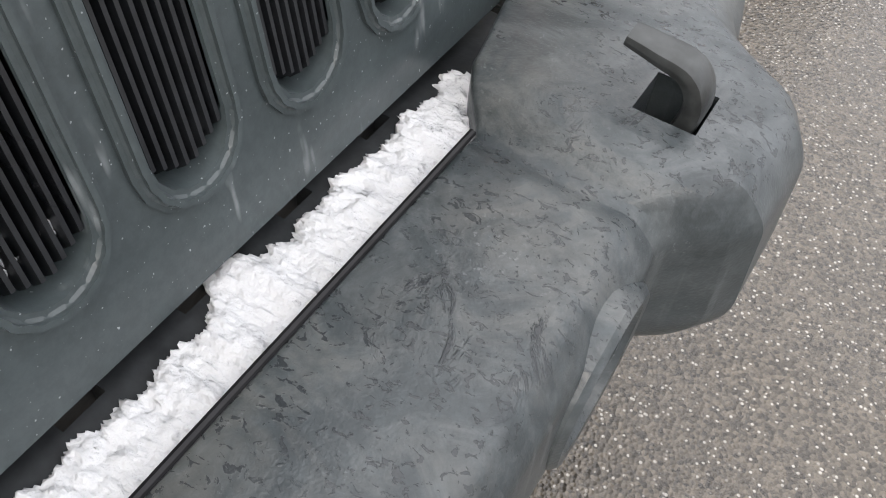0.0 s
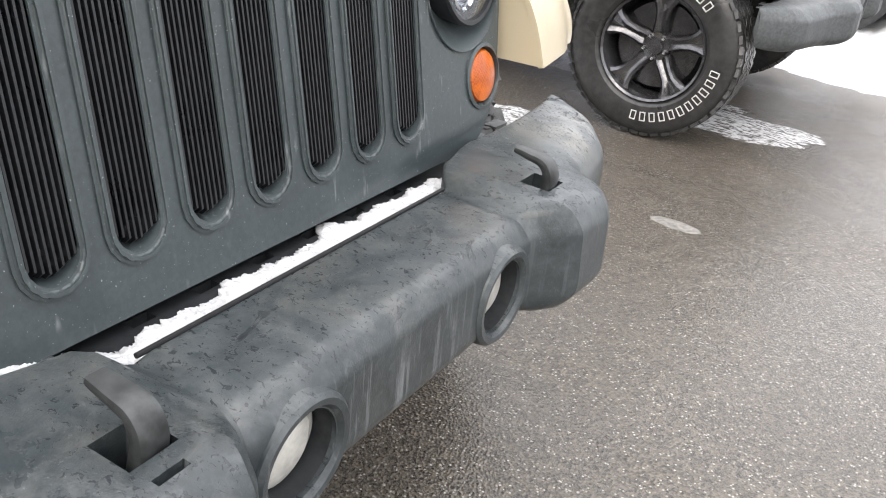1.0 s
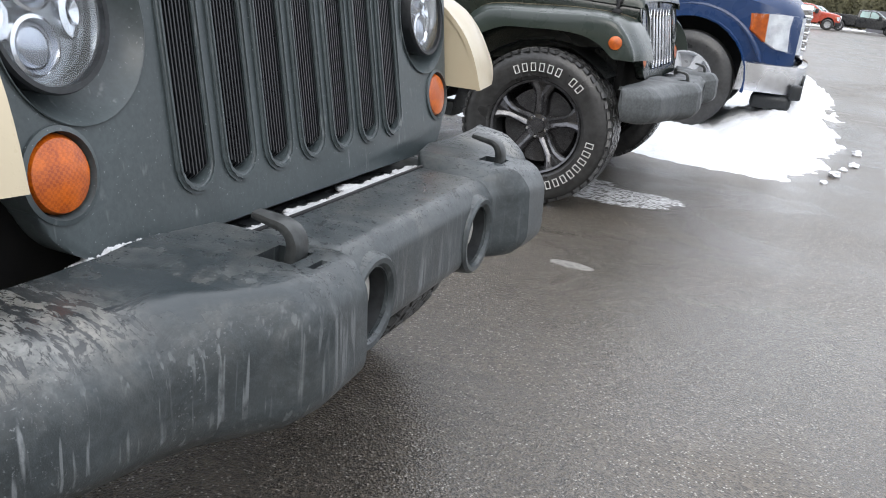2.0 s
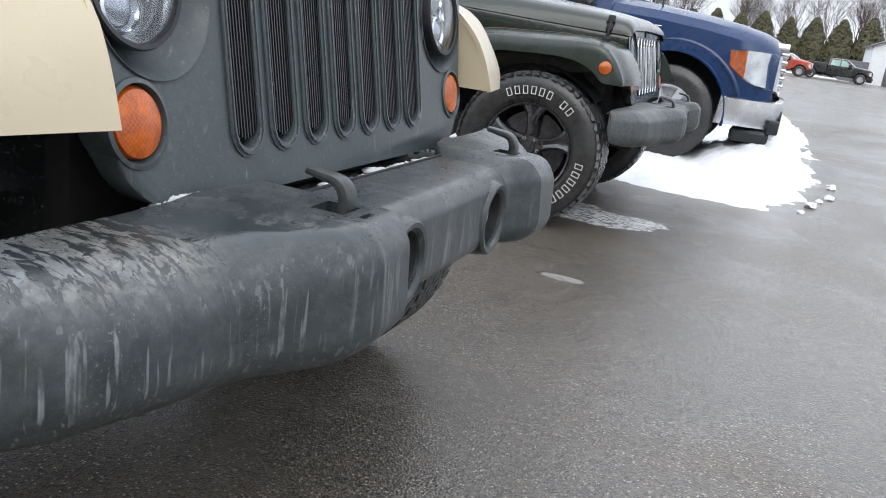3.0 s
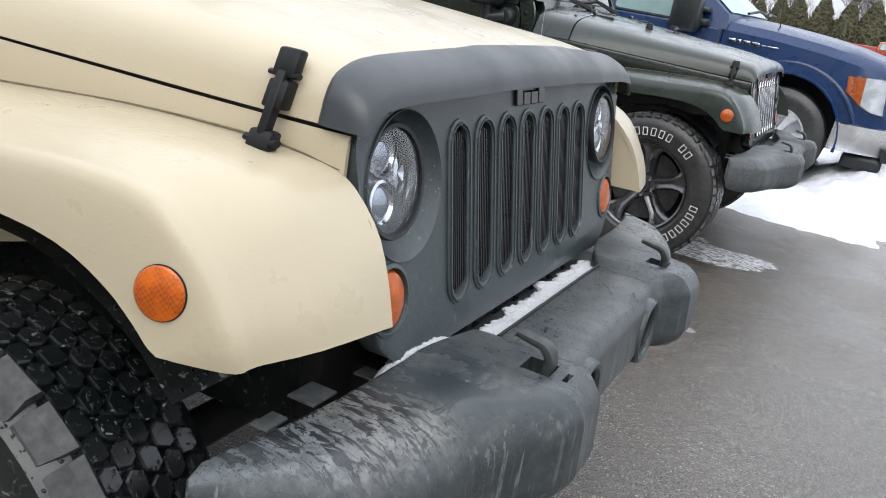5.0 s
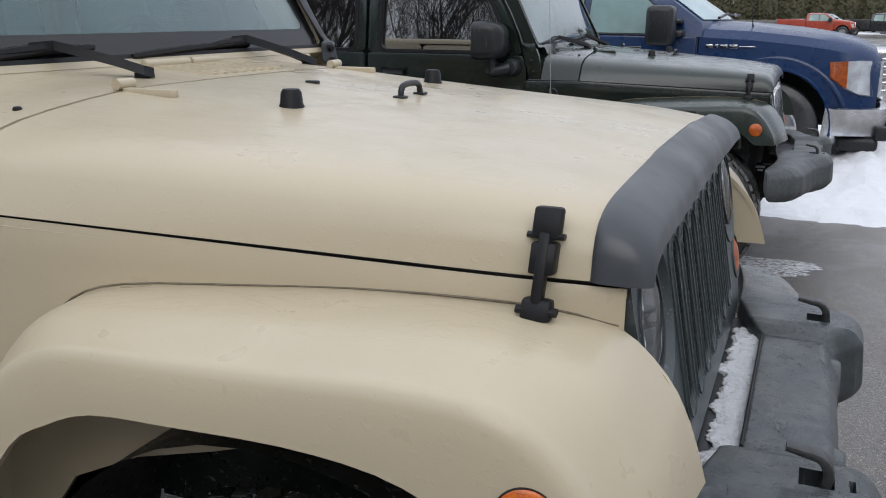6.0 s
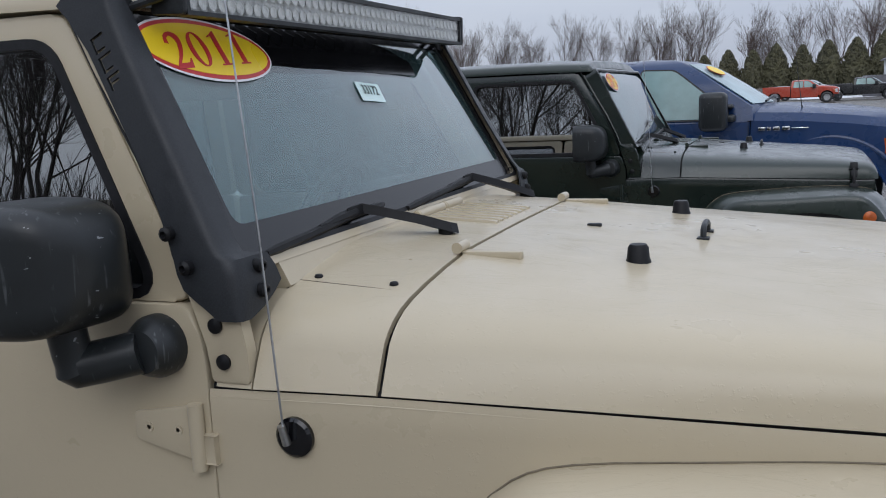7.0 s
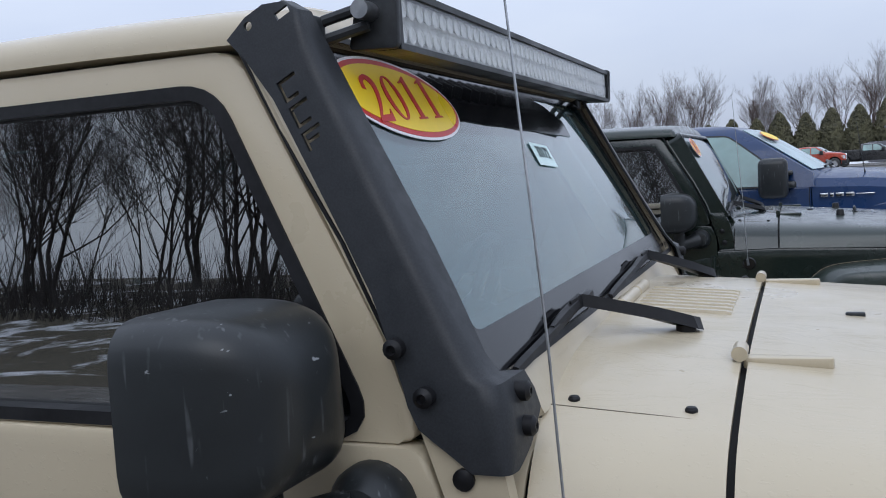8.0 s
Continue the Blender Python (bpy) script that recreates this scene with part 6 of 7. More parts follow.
        for xa in (0.0, -3.68):
            arch = [(xa + 0.485 * math.cos(t), 0.44 + 0.485 * math.sin(t)) for t in (math.pi * (k / 16 * 1.1 - 0.05) for k in range(17))]
            tube(bm, [(x, s * 0.974, z) for x, z in arch], 0.014, 6)
            inner = [(xa + 0.47 * math.cos(t), 0.44 + 0.47 * math.sin(t)) for t in (math.pi * k / 12 for k in range(13))]
            if xa == 0.0 and near:
                crease = bmesh.new()
                tube(crease, [(0.61 * math.cos(t) + 0.01, s * (0.968 if math.sin(t) < 0.75 else 0.962), 0.40 + 0.61 * math.sin(t)) for t in (math.pi * (0.12 + 0.74 * k / 20) for k in range(21))], [0.006] + [0.022] * 19 + [0.006], 8)
                part("fender_crease", crease, paint_mat, root)
            if xa == 0.0:
                part("arch_lip", bm, paint_mat, root)
                bm = bmesh.new()
        part("arch_lip", bm, paint_mat, root)
        for xa in (0.0, -3.68):
            bm = bmesh.new()
            inner = [(xa + 0.48 * math.cos(t), 0.44 + 0.48 * math.sin(t)) for t in (math.pi * k / 12 for k in range(13))]
            prism(bm, inner, "y", s * 0.58, s * 0.60)
            part("wheel_housing", bm, M_DARK, root)
    # bed
    bm = bmesh.new()
    prism(bm, [(-2.56, 0.52), (-2.56, 1.30), (-4.52, 1.30), (-4.55, 0.60), (-4.5, 0.55)], "y", -0.985, 0.985, 0.03, 3)
    bed = part("bed", bm, paint_mat, root)
    cut = bmesh.new()
    lathe(cut, [(0.475, -1.2), (0.475, 1.2)], "y", (-3.68, 0, 0.44), n=32)
    box(cut, -4.46, -2.62, -0.86, 0.86, 0.80, 1.6)
    carve(bed, cut)
    bm = bmesh.new()
    box(bm, -4.66, -4.56, -0.95, 0.95, 0.55, 0.72, 0.03)
    part("rear_bumper", bm, M_CHROME, root)
    # front bumper, valance and grille
    rings = []
    for k in range(-12, 13):
        y = 0.985 * k / 12
        c = abs(k / 12)
        x = 0.945 - 0.05 * c ** 2 - 0.36 * max(0.0, c - 0.80) ** 1.3 * 9.0
        z0, z1 = 0.365 + 0.02 * c, 0.615
        rings.append([(x - 0.06, y, z1), (x - 0.01, y, z1 - 0.01), (x, y, (z0 + z1) / 2 + 0.03), (x - 0.012, y, z0 + 0.03), (x - 0.04, y, z0), (x - 0.08, y, z0)])
    bm = bmesh.new()
    loft(bm, rings)
    chrome = part("front_bumper", bm, M_CHROME_SOFT if near else M_BLACK, root, "chrome front bumper")
    bm = bmesh.new()
    box(bm, 0.55, 0.87, -0.86, 0.86, 0.25, 0.37, 0.04, 3)
    part("valance", bm, M_BLACK, root)
    for s in (-1, 1):
        bm = bmesh.new()
        lathe(bm, [(0.066, 0.86), (0.066, 0.932), (0.056, 0.936), (0.050, 0.90), (0.0, 0.895)], "x", (0, s * 0.66, 0.48), n=20)
        part("fog_lamp", bm, M_BLACK, chrome)
        bm = bmesh.new()
        box(bm, 0.84, 0.935, s * 0.82 - 0.06, s * 0.82 + 0.05, 0.350, 0.47, 0.02)
        part("bumper_end", bm, M_BLACK, chrome) if near else bm.free()
    bm = bmesh.new()
    ring_prism(bm, fillet([(-0.66, 0.66), (0.66, 0.66), (0.70, 1.095), (-0.70, 1.095)], 0.05, 4), fillet([(-0.60, 0.71), (0.60, 0.71), (0.63, 1.04), (-0.63, 1.04)], 0.04, 4), "x", 0.78, 0.875)
    grille = part("grille", bm, M_CHROME_SOFT, root)
    bm = bmesh.new()
    box(bm, 0.79, 0.81, -0.62, 0.62, 0.70, 1.05)
    part("grille_backing", bm, M_BLACK, grille)
    for k in range(5):
        bm = bmesh.new()
        box(bm, 0.82, 0.886, -0.705, 0.705, 0.728 + k * 0.064, 0.762 + k * 0.064, 0.010)
        part("grille_bar", bm, M_CHROME_SOFT, grille)
    # wheels
    for xa in (0.0, -3.68):
        for s in (-1, 1):
            bm = bmesh.new()
            lathe(bm, [(0.235, -0.12), (0.245, -0.13), (0.30, -0.138), (0.36, -0.13), (0.395, -0.105), (0.402, -0.06), (0.402, 0.06), (0.395, 0.105), (0.36, 0.13), (0.25, 0.13), (0.235, 0.12)], "y", n=44 if near else 20, closed=True)
            tyre = part("wheel", bm, M_TYRE, root)
            bm = bmesh.new()
            lathe(bm, [(0.240, -0.105), (0.232, -0.128), (0.222, -0.122), (0.212, -0.06), (0.20, -0.04), (0.0, -0.045)], "y", n=32, open_start=True)
            part("rim", bm, M_ALLOY if near else M_SILVER, tyre)
            for k in range(6):
                a = 2 * math.pi * k / 6
                bm = bmesh.new()
                t, c = Vector((-math.sin(a), 0, math.cos(a))), Vector((math.cos(a), 0, math.sin(a)))
                loft(bm, [[c * r + t * w * e + Vector((0, y, 0)) for e, y in ((-1, y0 + 0.03), (-0.7, y0), (0.7, y0), (1, y0 + 0.03))] for r, w, y0 in ((0.03, 0.03, -0.098), (0.12, 0.032, -0.112), (0.222, 0.052, -0.118))])
                part("spoke", bm, M_ALLOY if near else M_SILVER, tyre)
            tyre.matrix_basis = Matrix.Translation((xa, s * 0.845, 0.402)) @ (Matrix.Rotation(math.pi, 4, "Z") if s > 0 else Matrix.Identity(4))
    bm = bmesh.new()
    box(bm, -4.4, 0.7, -0.5, 0.5, 0.42, 0.56, 0.02)
    tube(bm, [(0, -0.75, 0.40), (0, 0.75, 0.40)], 0.05, 10)
    tube(bm, [(-3.68, -0.75, 0.40), (-3.68, 0.75, 0.40)], 0.05, 10)
    part("chassis", bm, M_DARK, root)
    if near:
        for y0 in (-0.50, 0.25):
            bm = bmesh.new()
            tube(bm, [(-0.42 - 0.2 * (y0 - 0.15) ** 2, y0 - 0.15, 1.33), (-0.46, y0 + 0.15, 1.365), (-0.44, y0 + 0.42, 1.355)], 0.012, 6)
            part("wiper", bm, M_BLACK, root)
        bm = bmesh.new()
        tube(bm, [(-0.20, -0.78, 1.235), (-0.21, -0.78, 1.29), (-0.26, -0.79, 1.68)], [0.012, 0.004, 0.002], 6)
        part("aerial", bm, M_BLACK, root)
        # side badge as plain bars
        for k, (x0, x1) in enumerate(((-0.56, -0.50), (-0.485, -0.455), (-0.44, -0.38), (-0.365, -0.30), (-0.29, -0.15))):
            bm = bmesh.new()
            box(bm, x0, x1, -0.997, -0.984, 1.080 if k < 4 else 1.092, 1.112 if k < 4 else 1.100, 0.003)
            part("badge_bar", bm, M_CHROME, root)
    root.matrix_basis = Matrix.Translation(place) @ Matrix.Rotation(radians(turn), 4, "Z") @ Matrix.Scale(1.05 if near else 1.0, 4)
    return root


BLUE_AT = (0.225, 7.64, 0.025)
M_LAMP_WHITE = plain("headlamp_bowl_silver", (0.62, 0.63, 0.65), 0.22, 0.35, 0.25, 14.0, 0.0)
# opaque screen, with the sky's reflection put into its pale colour
M_SCREEN_SOLID = plain("sky_bright_screen_glass", (0.30, 0.40, 0.42), 0.05, 0.0, 0.25, 2.0, 0.0)
M_ALLOY = plain("bright_alloy", (0.55, 0.56, 0.58), 0.32, 0.35, 0.15, 20.0, 0.0)
M_GLASS_SOLID = plain("car_window_glass", (0.17, 0.27, 0.26), 0.05, 0.0, 0.25, 2.0, 0.0)
pickup("pickup_truck", "dark blue crew-cab pickup with chrome bumper beside the green car", BLUE_AT, 0, M_BLUE, "parked cars in the row", True)
pickup("pickup_truck", "red crew-cab pickup parked far across the lot", (2.0, 71.0, 0), 3, M_RED, "far parked pickups", False)
pickup("pickup_truck", "black crew-cab pickup parked far across the lot", (6.6, 75.5, 0), 0, M_BLACK_PAINT, "far parked pickups", False)
pickup("pickup_truck", "silver pickup parked far behind the others", (2.6, 84.0, 0), 4, M_SILVER, "far parked pickups", False)
pickup("pickup_truck", "white crew-cab pickup parked across the lot behind", (-9.0, -17.0, 0), 20, M_WHITE, "far parked pickups", False)


# ---- snow and ice ----
def hills(x, y, s, seed=0.0):
    return noise.fractal(Vector((x * s + seed, y * s - seed, seed)), 0.8, 2.1, 5)


def snow_field(name, label, x0, x1, y0, y1, step, height, material, category="snow"):
    """A bank of snow: a sheet that ends where its height comes to nothing."""
    bm = bmesh.new()
    nx, ny = int((x1 - x0) / step), int((y1 - y0) / step)
    grid, keep = {}, {}
    for i in range(nx + 1):
        for j in range(ny + 1):
            x, y = x0 + i * step, y0 + j * step
            h = height(x, y)
            keep[i, j] = h > 0
            grid[i, j] = (x, y, max(h, -0.004))
    vs = {}

    def vert(k):
        if k not in vs:
            vs[k] = bm.verts.new(grid[k])
        return vs[k]

    for i in range(nx):
        for j in range(ny):
            cell = [(i, j), (i + 1, j), (i + 1, j + 1), (i, j + 1)]
            if any(keep[k] for k in cell):
                bm.faces.new([vert(k) for k in cell])
    return tagged(part(name, bm, material, angle=80), label, category, kind="stuff")


def bump_at(x, y, cx, cy, rx, ry):
    return max(0.0, 1.0 - ((x - cx) / rx) ** 2 - ((y - cy) / ry) ** 2)


def bank(x, y):
    """Ploughed heap before the truck, thinning to a flat sheet towards the green car."""
    edge = interp([4.6, 5.05, 5.6, 6.5, 7.2, 9.0, 12.0, 13.0], [-0.6, 1.20, 1.42, 1.58, 1.60, 1.50, 1.60, 0.9], y) + 0.22 * hills(x, y, 2.3, 4.0) + 0.05 * hills(x, y, 9.0, 1.0)
    near = y - (5.02 + 0.06 * hills(x, 0.0, 3.0, 2.0) + (0.18 * max(0.0, 0.5 - x)))
    d = min((edge - x) * 0.9, near * 0.8)
    if d <= 0 or x < -2.2:
        return -0.01
    flat = min(0.07, 0.35 * d)
    heap = 0.24 * bump_at(x, y, 1.10, 7.2, 0.60, 1.25) + 0.26 * bump_at(x, y, 1.2, 9.3, 0.55, 1.9) + 0.22 * bump_at(x, y, 1.25, 11.6, 0.5, 1.3)
    rough = 0.5 + 0.5 * hills(x, y, 3.0, 7.0)
    return flat * (0.9 + 0.3 * hills(x, y, 5.0)) + heap * (0.75 + 0.45 * rough) * min(1.0, d * 3) + (0.020 + 0.10 * heap) * hills(x, y, 10.0, 3.0) + (0.010 + 0.05 * heap) * hills(x, y, 24.0, 6.0)


snow_field("snow_bank", "white ploughed snow bank under the blue pickup", -2.3, 2.1, 4.5, 13.2, 0.030, bank, M_SNOW)


def streaks(x, y):
    m = bump_at(x - 0.6 * (y - 3.6), y, 0.36, 3.60, 0.42, 0.24) + 0.8 * bump_at(x, y, 0.10, 3.70, 0.35, 0.30)
    return 0.012 * (m * 1.3 - 0.42 + 0.62 * hills(x * 0.6, y * 2.6, 4.5, 2.0)) if m > 0 else -0.01


snow_field("ice_patch", "thin streaked ice left beside the green car's wheel", -0.4, 0.95, 3.2, 4.05, 0.016, streaks, M_SNOW_DIRTY, "ice")


def crust(x, y):
    m = bump_at(x, y, -0.95, 2.45, 0.85, 0.65)
    return 0.020 * (m * 1.4 - 0.55 + 0.55 * hills(x, y, 4.0, 9.0)) if m > 0 else -0.01


snow_field("ice_patch", "dirty grey ice between the tan and the green car", -1.6, 0.5, 1.6, 3.3, 0.03, crust, M_SNOW_DIRTY, "ice")


def dried(x, y):
    m = bump_at(x + 0.35 * (y - 2.18), y, 0.46, 2.18, 0.11, 0.05)
    return 0.004 * (m * 1.6 - 0.45 + 0.4 * hills(x, y, 16.0, 2.0)) if m > 0 else -0.01


snow_field("salt_mark", "pale dried salt mark on the asphalt", 0.25, 0.70, 2.05, 2.32, 0.010, dried, M_SALT, "salt")
for k, (x, y, r) in enumerate(((1.56, 5.6, 0.045), (1.70, 6.2, 0.04), (1.62, 5.95, 0.03), (1.75, 6.9, 0.045), (1.48, 5.25, 0.025))):
    bm = bmesh.new()
    bmesh.ops.create_icosphere(bm, subdivisions=3, radius=r)
    for v in bm.verts:
        v.co *= 1.0 + 0.6 * noise.noise(v.co * 34 + Vector((k, 0, 0)))
        v.co.z *= 0.6
        v.co += Vector((x, y, r * 0.4))
    tagged(part("snow_clod", bm, M_SNOW), "loose clod of snow on the asphalt", "snow", "snow clods")


def bumper_snow():
    """The strip of melting snow caught between grille and bumper."""
    bm = bmesh.new()
    rows = []
    n = 640
    for i in range(n + 1):
        y = -0.560 + 0.930 * i / n
        ends = min(1.0, (y + 0.565) * 16, (0.375 - y) * 14)
        ends = max(0.0, ends) ** 0.5
        back = interp([-0.4, -0.1, 0.3], [0.474, 0.466, 0.460], y) + 0.009 * noise.noise(Vector((y * 13, 3, 0))) + 0.010 * noise.noise(Vector((y * 45, 1, 0))) + 0.004 * noise.noise(Vector((y * 160, 1, 4)))
        back -= 0.022 * max(0.0, noise.noise(Vector((y * 15, 8, 2))) - 0.12) * 2
        front = 0.5215 + 0.003 * noise.noise(Vector((y * 30, 9, 0))) + 0.002 * noise.noise(Vector((y * 140, 5, 0)))
        front -= interp([-0.56, -0.34, -0.30], [0.064, 0.050, 0.0], y)
        back -= interp([-0.56, -0.34, -0.28], [0.044, 0.034, 0.0], y)
        mid = 0.5 * (back + front)
        back, front = mid + (back - mid) * (0.25 + 0.75 * ends), mid + (front - mid) * (0.25 + 0.75 * ends)
        top = (interp([-0.6, -0.40, -0.30, 0.4], [0.036, 0.036, 0.005, 0.010], y) + 0.006 * noise.noise(Vector((y * 9, 0, 5))) + 0.005 * noise.noise(Vector((y * 40, 2, 5)))) * (0.35 + 0.65 * ends)
        ring = []
        for k in range(23):
            a = math.pi * k / 22
            u = 0.5 - 0.5 * math.cos(a)
            x = back + (front - back) * u
            z = 0.7165 + top * math.sin(a) ** 0.55
            d = 0.0034 * noise.noise(Vector((x * 95, y * 95, z * 95))) + 0.0026 * noise.noise(Vector((x * 300, y * 300, z * 300))) + 0.0021 * noise.noise(Vector((x * 700, y * 700, z * 700)))
            ring.append((x + d * math.cos(a) * -1.5, y, z + d * math.sin(a)))
        rows.append(ring)
    loft(bm, rows, caps=True, closed=False)
    tagged(part("snow_strip", bm, M_SNOW_WET, angle=80), "strip of white melting snow behind the front bumper", "snow", kind="stuff")


bumper_snow()
# frozen splashes at the foot of the grille's slots
for k in range(-3, 4):
    bm = bmesh.new()
    rnd = random.Random(k + 20)
    for q in range(26):
        z = 0.815 + abs(rnd.gauss(0, 0.012))
        y = k * 0.1035 + rnd.uniform(-0.020, 0.020)
        bmesh.ops.create_icosphere(bm, subdivisions=1, radius=1.0, matrix=Matrix.Translation((face_x(z) - 0.010 + rnd.uniform(-0.004, 0.002), y, z)) @ Matrix.Diagonal((0.0012, rnd.uniform(0.0007, 0.0016), rnd.uniform(0.001, 0.006), 1)))
    tagged(part("ice_crust", bm, M_SNOW), "small frozen splashes at the foot of a grille slot", "ice", "ice in the grille slots", "stuff")


# ---- far side of the lot ----
def bare_tree_mesh(seed, height, spread, material, twig_levels=4, upright=0.6, stout=0.014):
    rnd = random.Random(seed)
    bm = bmesh.new()

    def limb(p, d, length, r, level):
        pts, rad = [p], [r]
        steps = 4 if level < 2 else 3
        for k in range(steps):
            d = (d + Vector((rnd.gauss(0, 0.13), rnd.gauss(0, 0.13), rnd.gauss(0.05, 0.08) + 0.04 * upright))).normalized()
            p = p + d * length / steps
            pts.append(p)
            rad.append(max(r * (1 - 0.62 * (k + 1) / steps), 0.006))
        tube(bm, pts, rad, 5 if level == 0 else 3, caps=False)
        if level >= twig_levels:
            return
        count = (6, 5, 5, 4, 3)[level]
        for k in range(count):
            t = rnd.uniform(0.35, 1.0) if level else rnd.uniform(0.22, 1.0)
            i = min(int(t * steps), steps - 1)
            q = pts[i].lerp(pts[i + 1], t * steps - i)
            side = Vector((rnd.gauss(0, 1), rnd.gauss(0, 1), rnd.uniform(-0.1, 0.4))).normalized()
            nd = (d * upright + side * spread).normalized()
            limb(q, nd, length * rnd.uniform(0.50, 0.72), rad[i] * rnd.uniform(0.45, 0.7), level + 1)

    for k in range(rnd.choice((2, 3, 3))):
        d0 = Vector((rnd.gauss(0, 0.16), rnd.gauss(0, 0.16), 1)).normalized()
        limb(Vector((rnd.gauss(0, 0.15), rnd.gauss(0, 0.15), -0.1)), d0, height * rnd.uniform(0.55, 0.70), height * stout, 0)
    mesh = bpy.data.meshes.new("branches")
    bm.to_mesh(mesh)
    bm.free()
    mesh.materials.append(material)
    return mesh


def rise(y):
    """The bank along the lot's near edge."""
    return max(0.0, (-18 - y) * 0.14)


def plant_trees(meshes, spots, label, group):
    for k, (x, y, s, turn) in enumerate(spots):
        root = thing("bare_tree", label, "tree", group)
        ob = new("branching_crown", meshes[k % len(meshes)])
        ob.parent = root
        root.matrix_basis = Matrix.Translation((x, y, rise(y))) @ Matrix.Rotation(turn, 4, "Z") @ Matrix.Scale(s, 4)


far_meshes = [bare_tree_mesh(s, 10.0, 0.42, M_BARK, 4, 0.95) for s in (3, 11, 27, 35)]
rnd = random.Random(8)
spots = []
for k in range(22):
    x = -62 + k * 4.2 + rnd.uniform(-1.2, 1.2)
    spots.append((x, 128 + rnd.uniform(-6, 10), rnd.uniform(0.85, 1.18), rnd.uniform(0, 6.28)))
plant_trees(far_meshes, spots, "bare winter tree with reddish-brown twigs far off", "far bare trees")
rear_meshes = [bare_tree_mesh(s, 15.0, 0.55, M_BARK_DARK, 4, 0.75, 0.009) for s in (51, 63, 77)]
spots = []
for k in range(21):
    x = -46 + k * 3.2 + rnd.uniform(-1.2, 1.2)
    spots.append((x, -38 + rnd.uniform(-7, 5), rnd.uniform(0.8, 1.15), rnd.uniform(0, 6.28)))
plant_trees(rear_meshes, spots, "dark bare tree at the edge of the lot", "bare trees behind the lot")


fine_meshes = [bare_tree_mesh(s, 10.0, 0.62, M_BARK_DARK, 4, 0.7, 0.006) for s in (91, 97)]
spots = []
for k in range(17):
    x = -46 + k * 4.0 + rnd.uniform(-1.4, 1.4)
    spots.append((x, -33 + rnd.uniform(-4, 3), rnd.uniform(0.8, 1.2), rnd.uniform(0, 6.28)))
plant_trees(fine_meshes, spots, "slender bare tree with many twigs at the lot's edge", "slender trees behind the lot")


def evergreen_mesh(seed):
    """A dense upright evergreen: a core of sprays round a thin trunk, pointed and uneven."""
    r = random.Random(seed)
    bm = bmesh.new()
    for k in range(760):
        t = r.random() ** 0.8
        z = 0.15 + 5.2 * t
        rad = (1.12 * min(1.0, (1 - t) * 1.5) ** 0.7 + 0.03) * (0.80 + 0.25 * r.random())
        a = r.uniform(0, 6.283)
        c = Vector((math.cos(a) * rad, math.sin(a) * rad, z))
        out = Vector((math.cos(a) * 0.35, math.sin(a) * 0.35, 1.0)).normalized()
        side = Vector((-math.sin(a), math.cos(a), 0))
        L, W = r.uniform(0.35, 0.62) * (1 - 0.35 * t), r.uniform(0.07, 0.13)
        front = Vector((math.cos(a), math.sin(a), 0.1)) * W * 0.5
        loft(bm, [[c - out * L * 0.5 + side * W * 0.4, c - out * L * 0.5 + front, c - out * L * 0.5 - side * W * 0.4], [c + side * W, c + front * 1.8, c - side * W], [c + out * L * 0.5 + side * 0.02, c + out * L * 0.5 + front * 0.2, c + out * L * 0.5 - side * 0.02]])
    rings = [[(math.cos(a) * q, math.sin(a) * q, z) for a in (6.283 * k / 10 for k in range(10))] for q, z in ((0.90, 0.1), (1.00, 1.2), (0.92, 2.4), (0.58, 4.0), (0.04, 5.2))]
    loft(bm, rings)
    mesh = bpy.data.meshes.new("crown")
    bm.to_mesh(mesh)
    bm.free()
    mesh.materials.append(M_EVERGREEN)
    return mesh


crowns = [evergreen_mesh(s) for s in (1, 2, 3)]
bm = bmesh.new()
tube(bm, [(0, 0, -0.1), (0, 0, 0.6)], [0.12, 0.10], 8)
bm_trunk = bpy.data.meshes.new("trunk")
bm.to_mesh(bm_trunk)
bm.free()
bm_trunk.materials.append(M_BARK_DARK)
for k, x in enumerate([8.3 - 2.58 * q for q in range(8)] + [-11.6 - 1.75 * q for q in range(10)]):
    s = interp([-28, -13, -9, 2, 8], [0.72, 0.80, 0.98, 1.05, 1.14], x) * rnd.uniform(0.95, 1.06)
    x += rnd.uniform(-0.2, 0.2)
    root = thing("evergreen_tree", "dark green pointed evergreen in a row at the lot's end", "tree", "row of evergreens")
    for nm, me in (("crown", crowns[k % 3]), ("trunk", bm_trunk)):
        ob = new(nm, me)
        ob.parent = root
    root.matrix_basis = Matrix.Translation((x, 100 + rnd.uniform(-0.5, 0.5), 0)) @ Matrix.Rotation(rnd.uniform(0, 6), 4, "Z") @ Matrix.Diagonal((s * 1.38, s * 1.38, s, 1))


def far_thicket():
    """Low scrub and brush under the far trees."""
    r = random.Random(4)
    bm = bmesh.new()
    for k in range(6000):
        x, y = r.uniform(-95, 30), r.uniform(112, 124)
        h = r.uniform(1.5, 5.4)
        d = Vector((r.gauss(0, 0.25), r.gauss(0, 0.25), 1)) * h
        w = r.uniform(0.02, 0.05)
        p = Vector((x, y, 0))
        loft(bm, [[p + Vector((w, 0, 0)), p + Vector((-w, w, 0)), p + Vector((0, -w, 0))], [p + d + Vector((0.006, 0, 0)), p + d + Vector((-0.006, 0.006, 0)), p + d + Vector((0, -0.006, 0))]], caps=False)
    tagged(part("brush", bm, M_BARK), "brown leafless brush below the far trees", "brush", kind="stuff")


far_thicket()


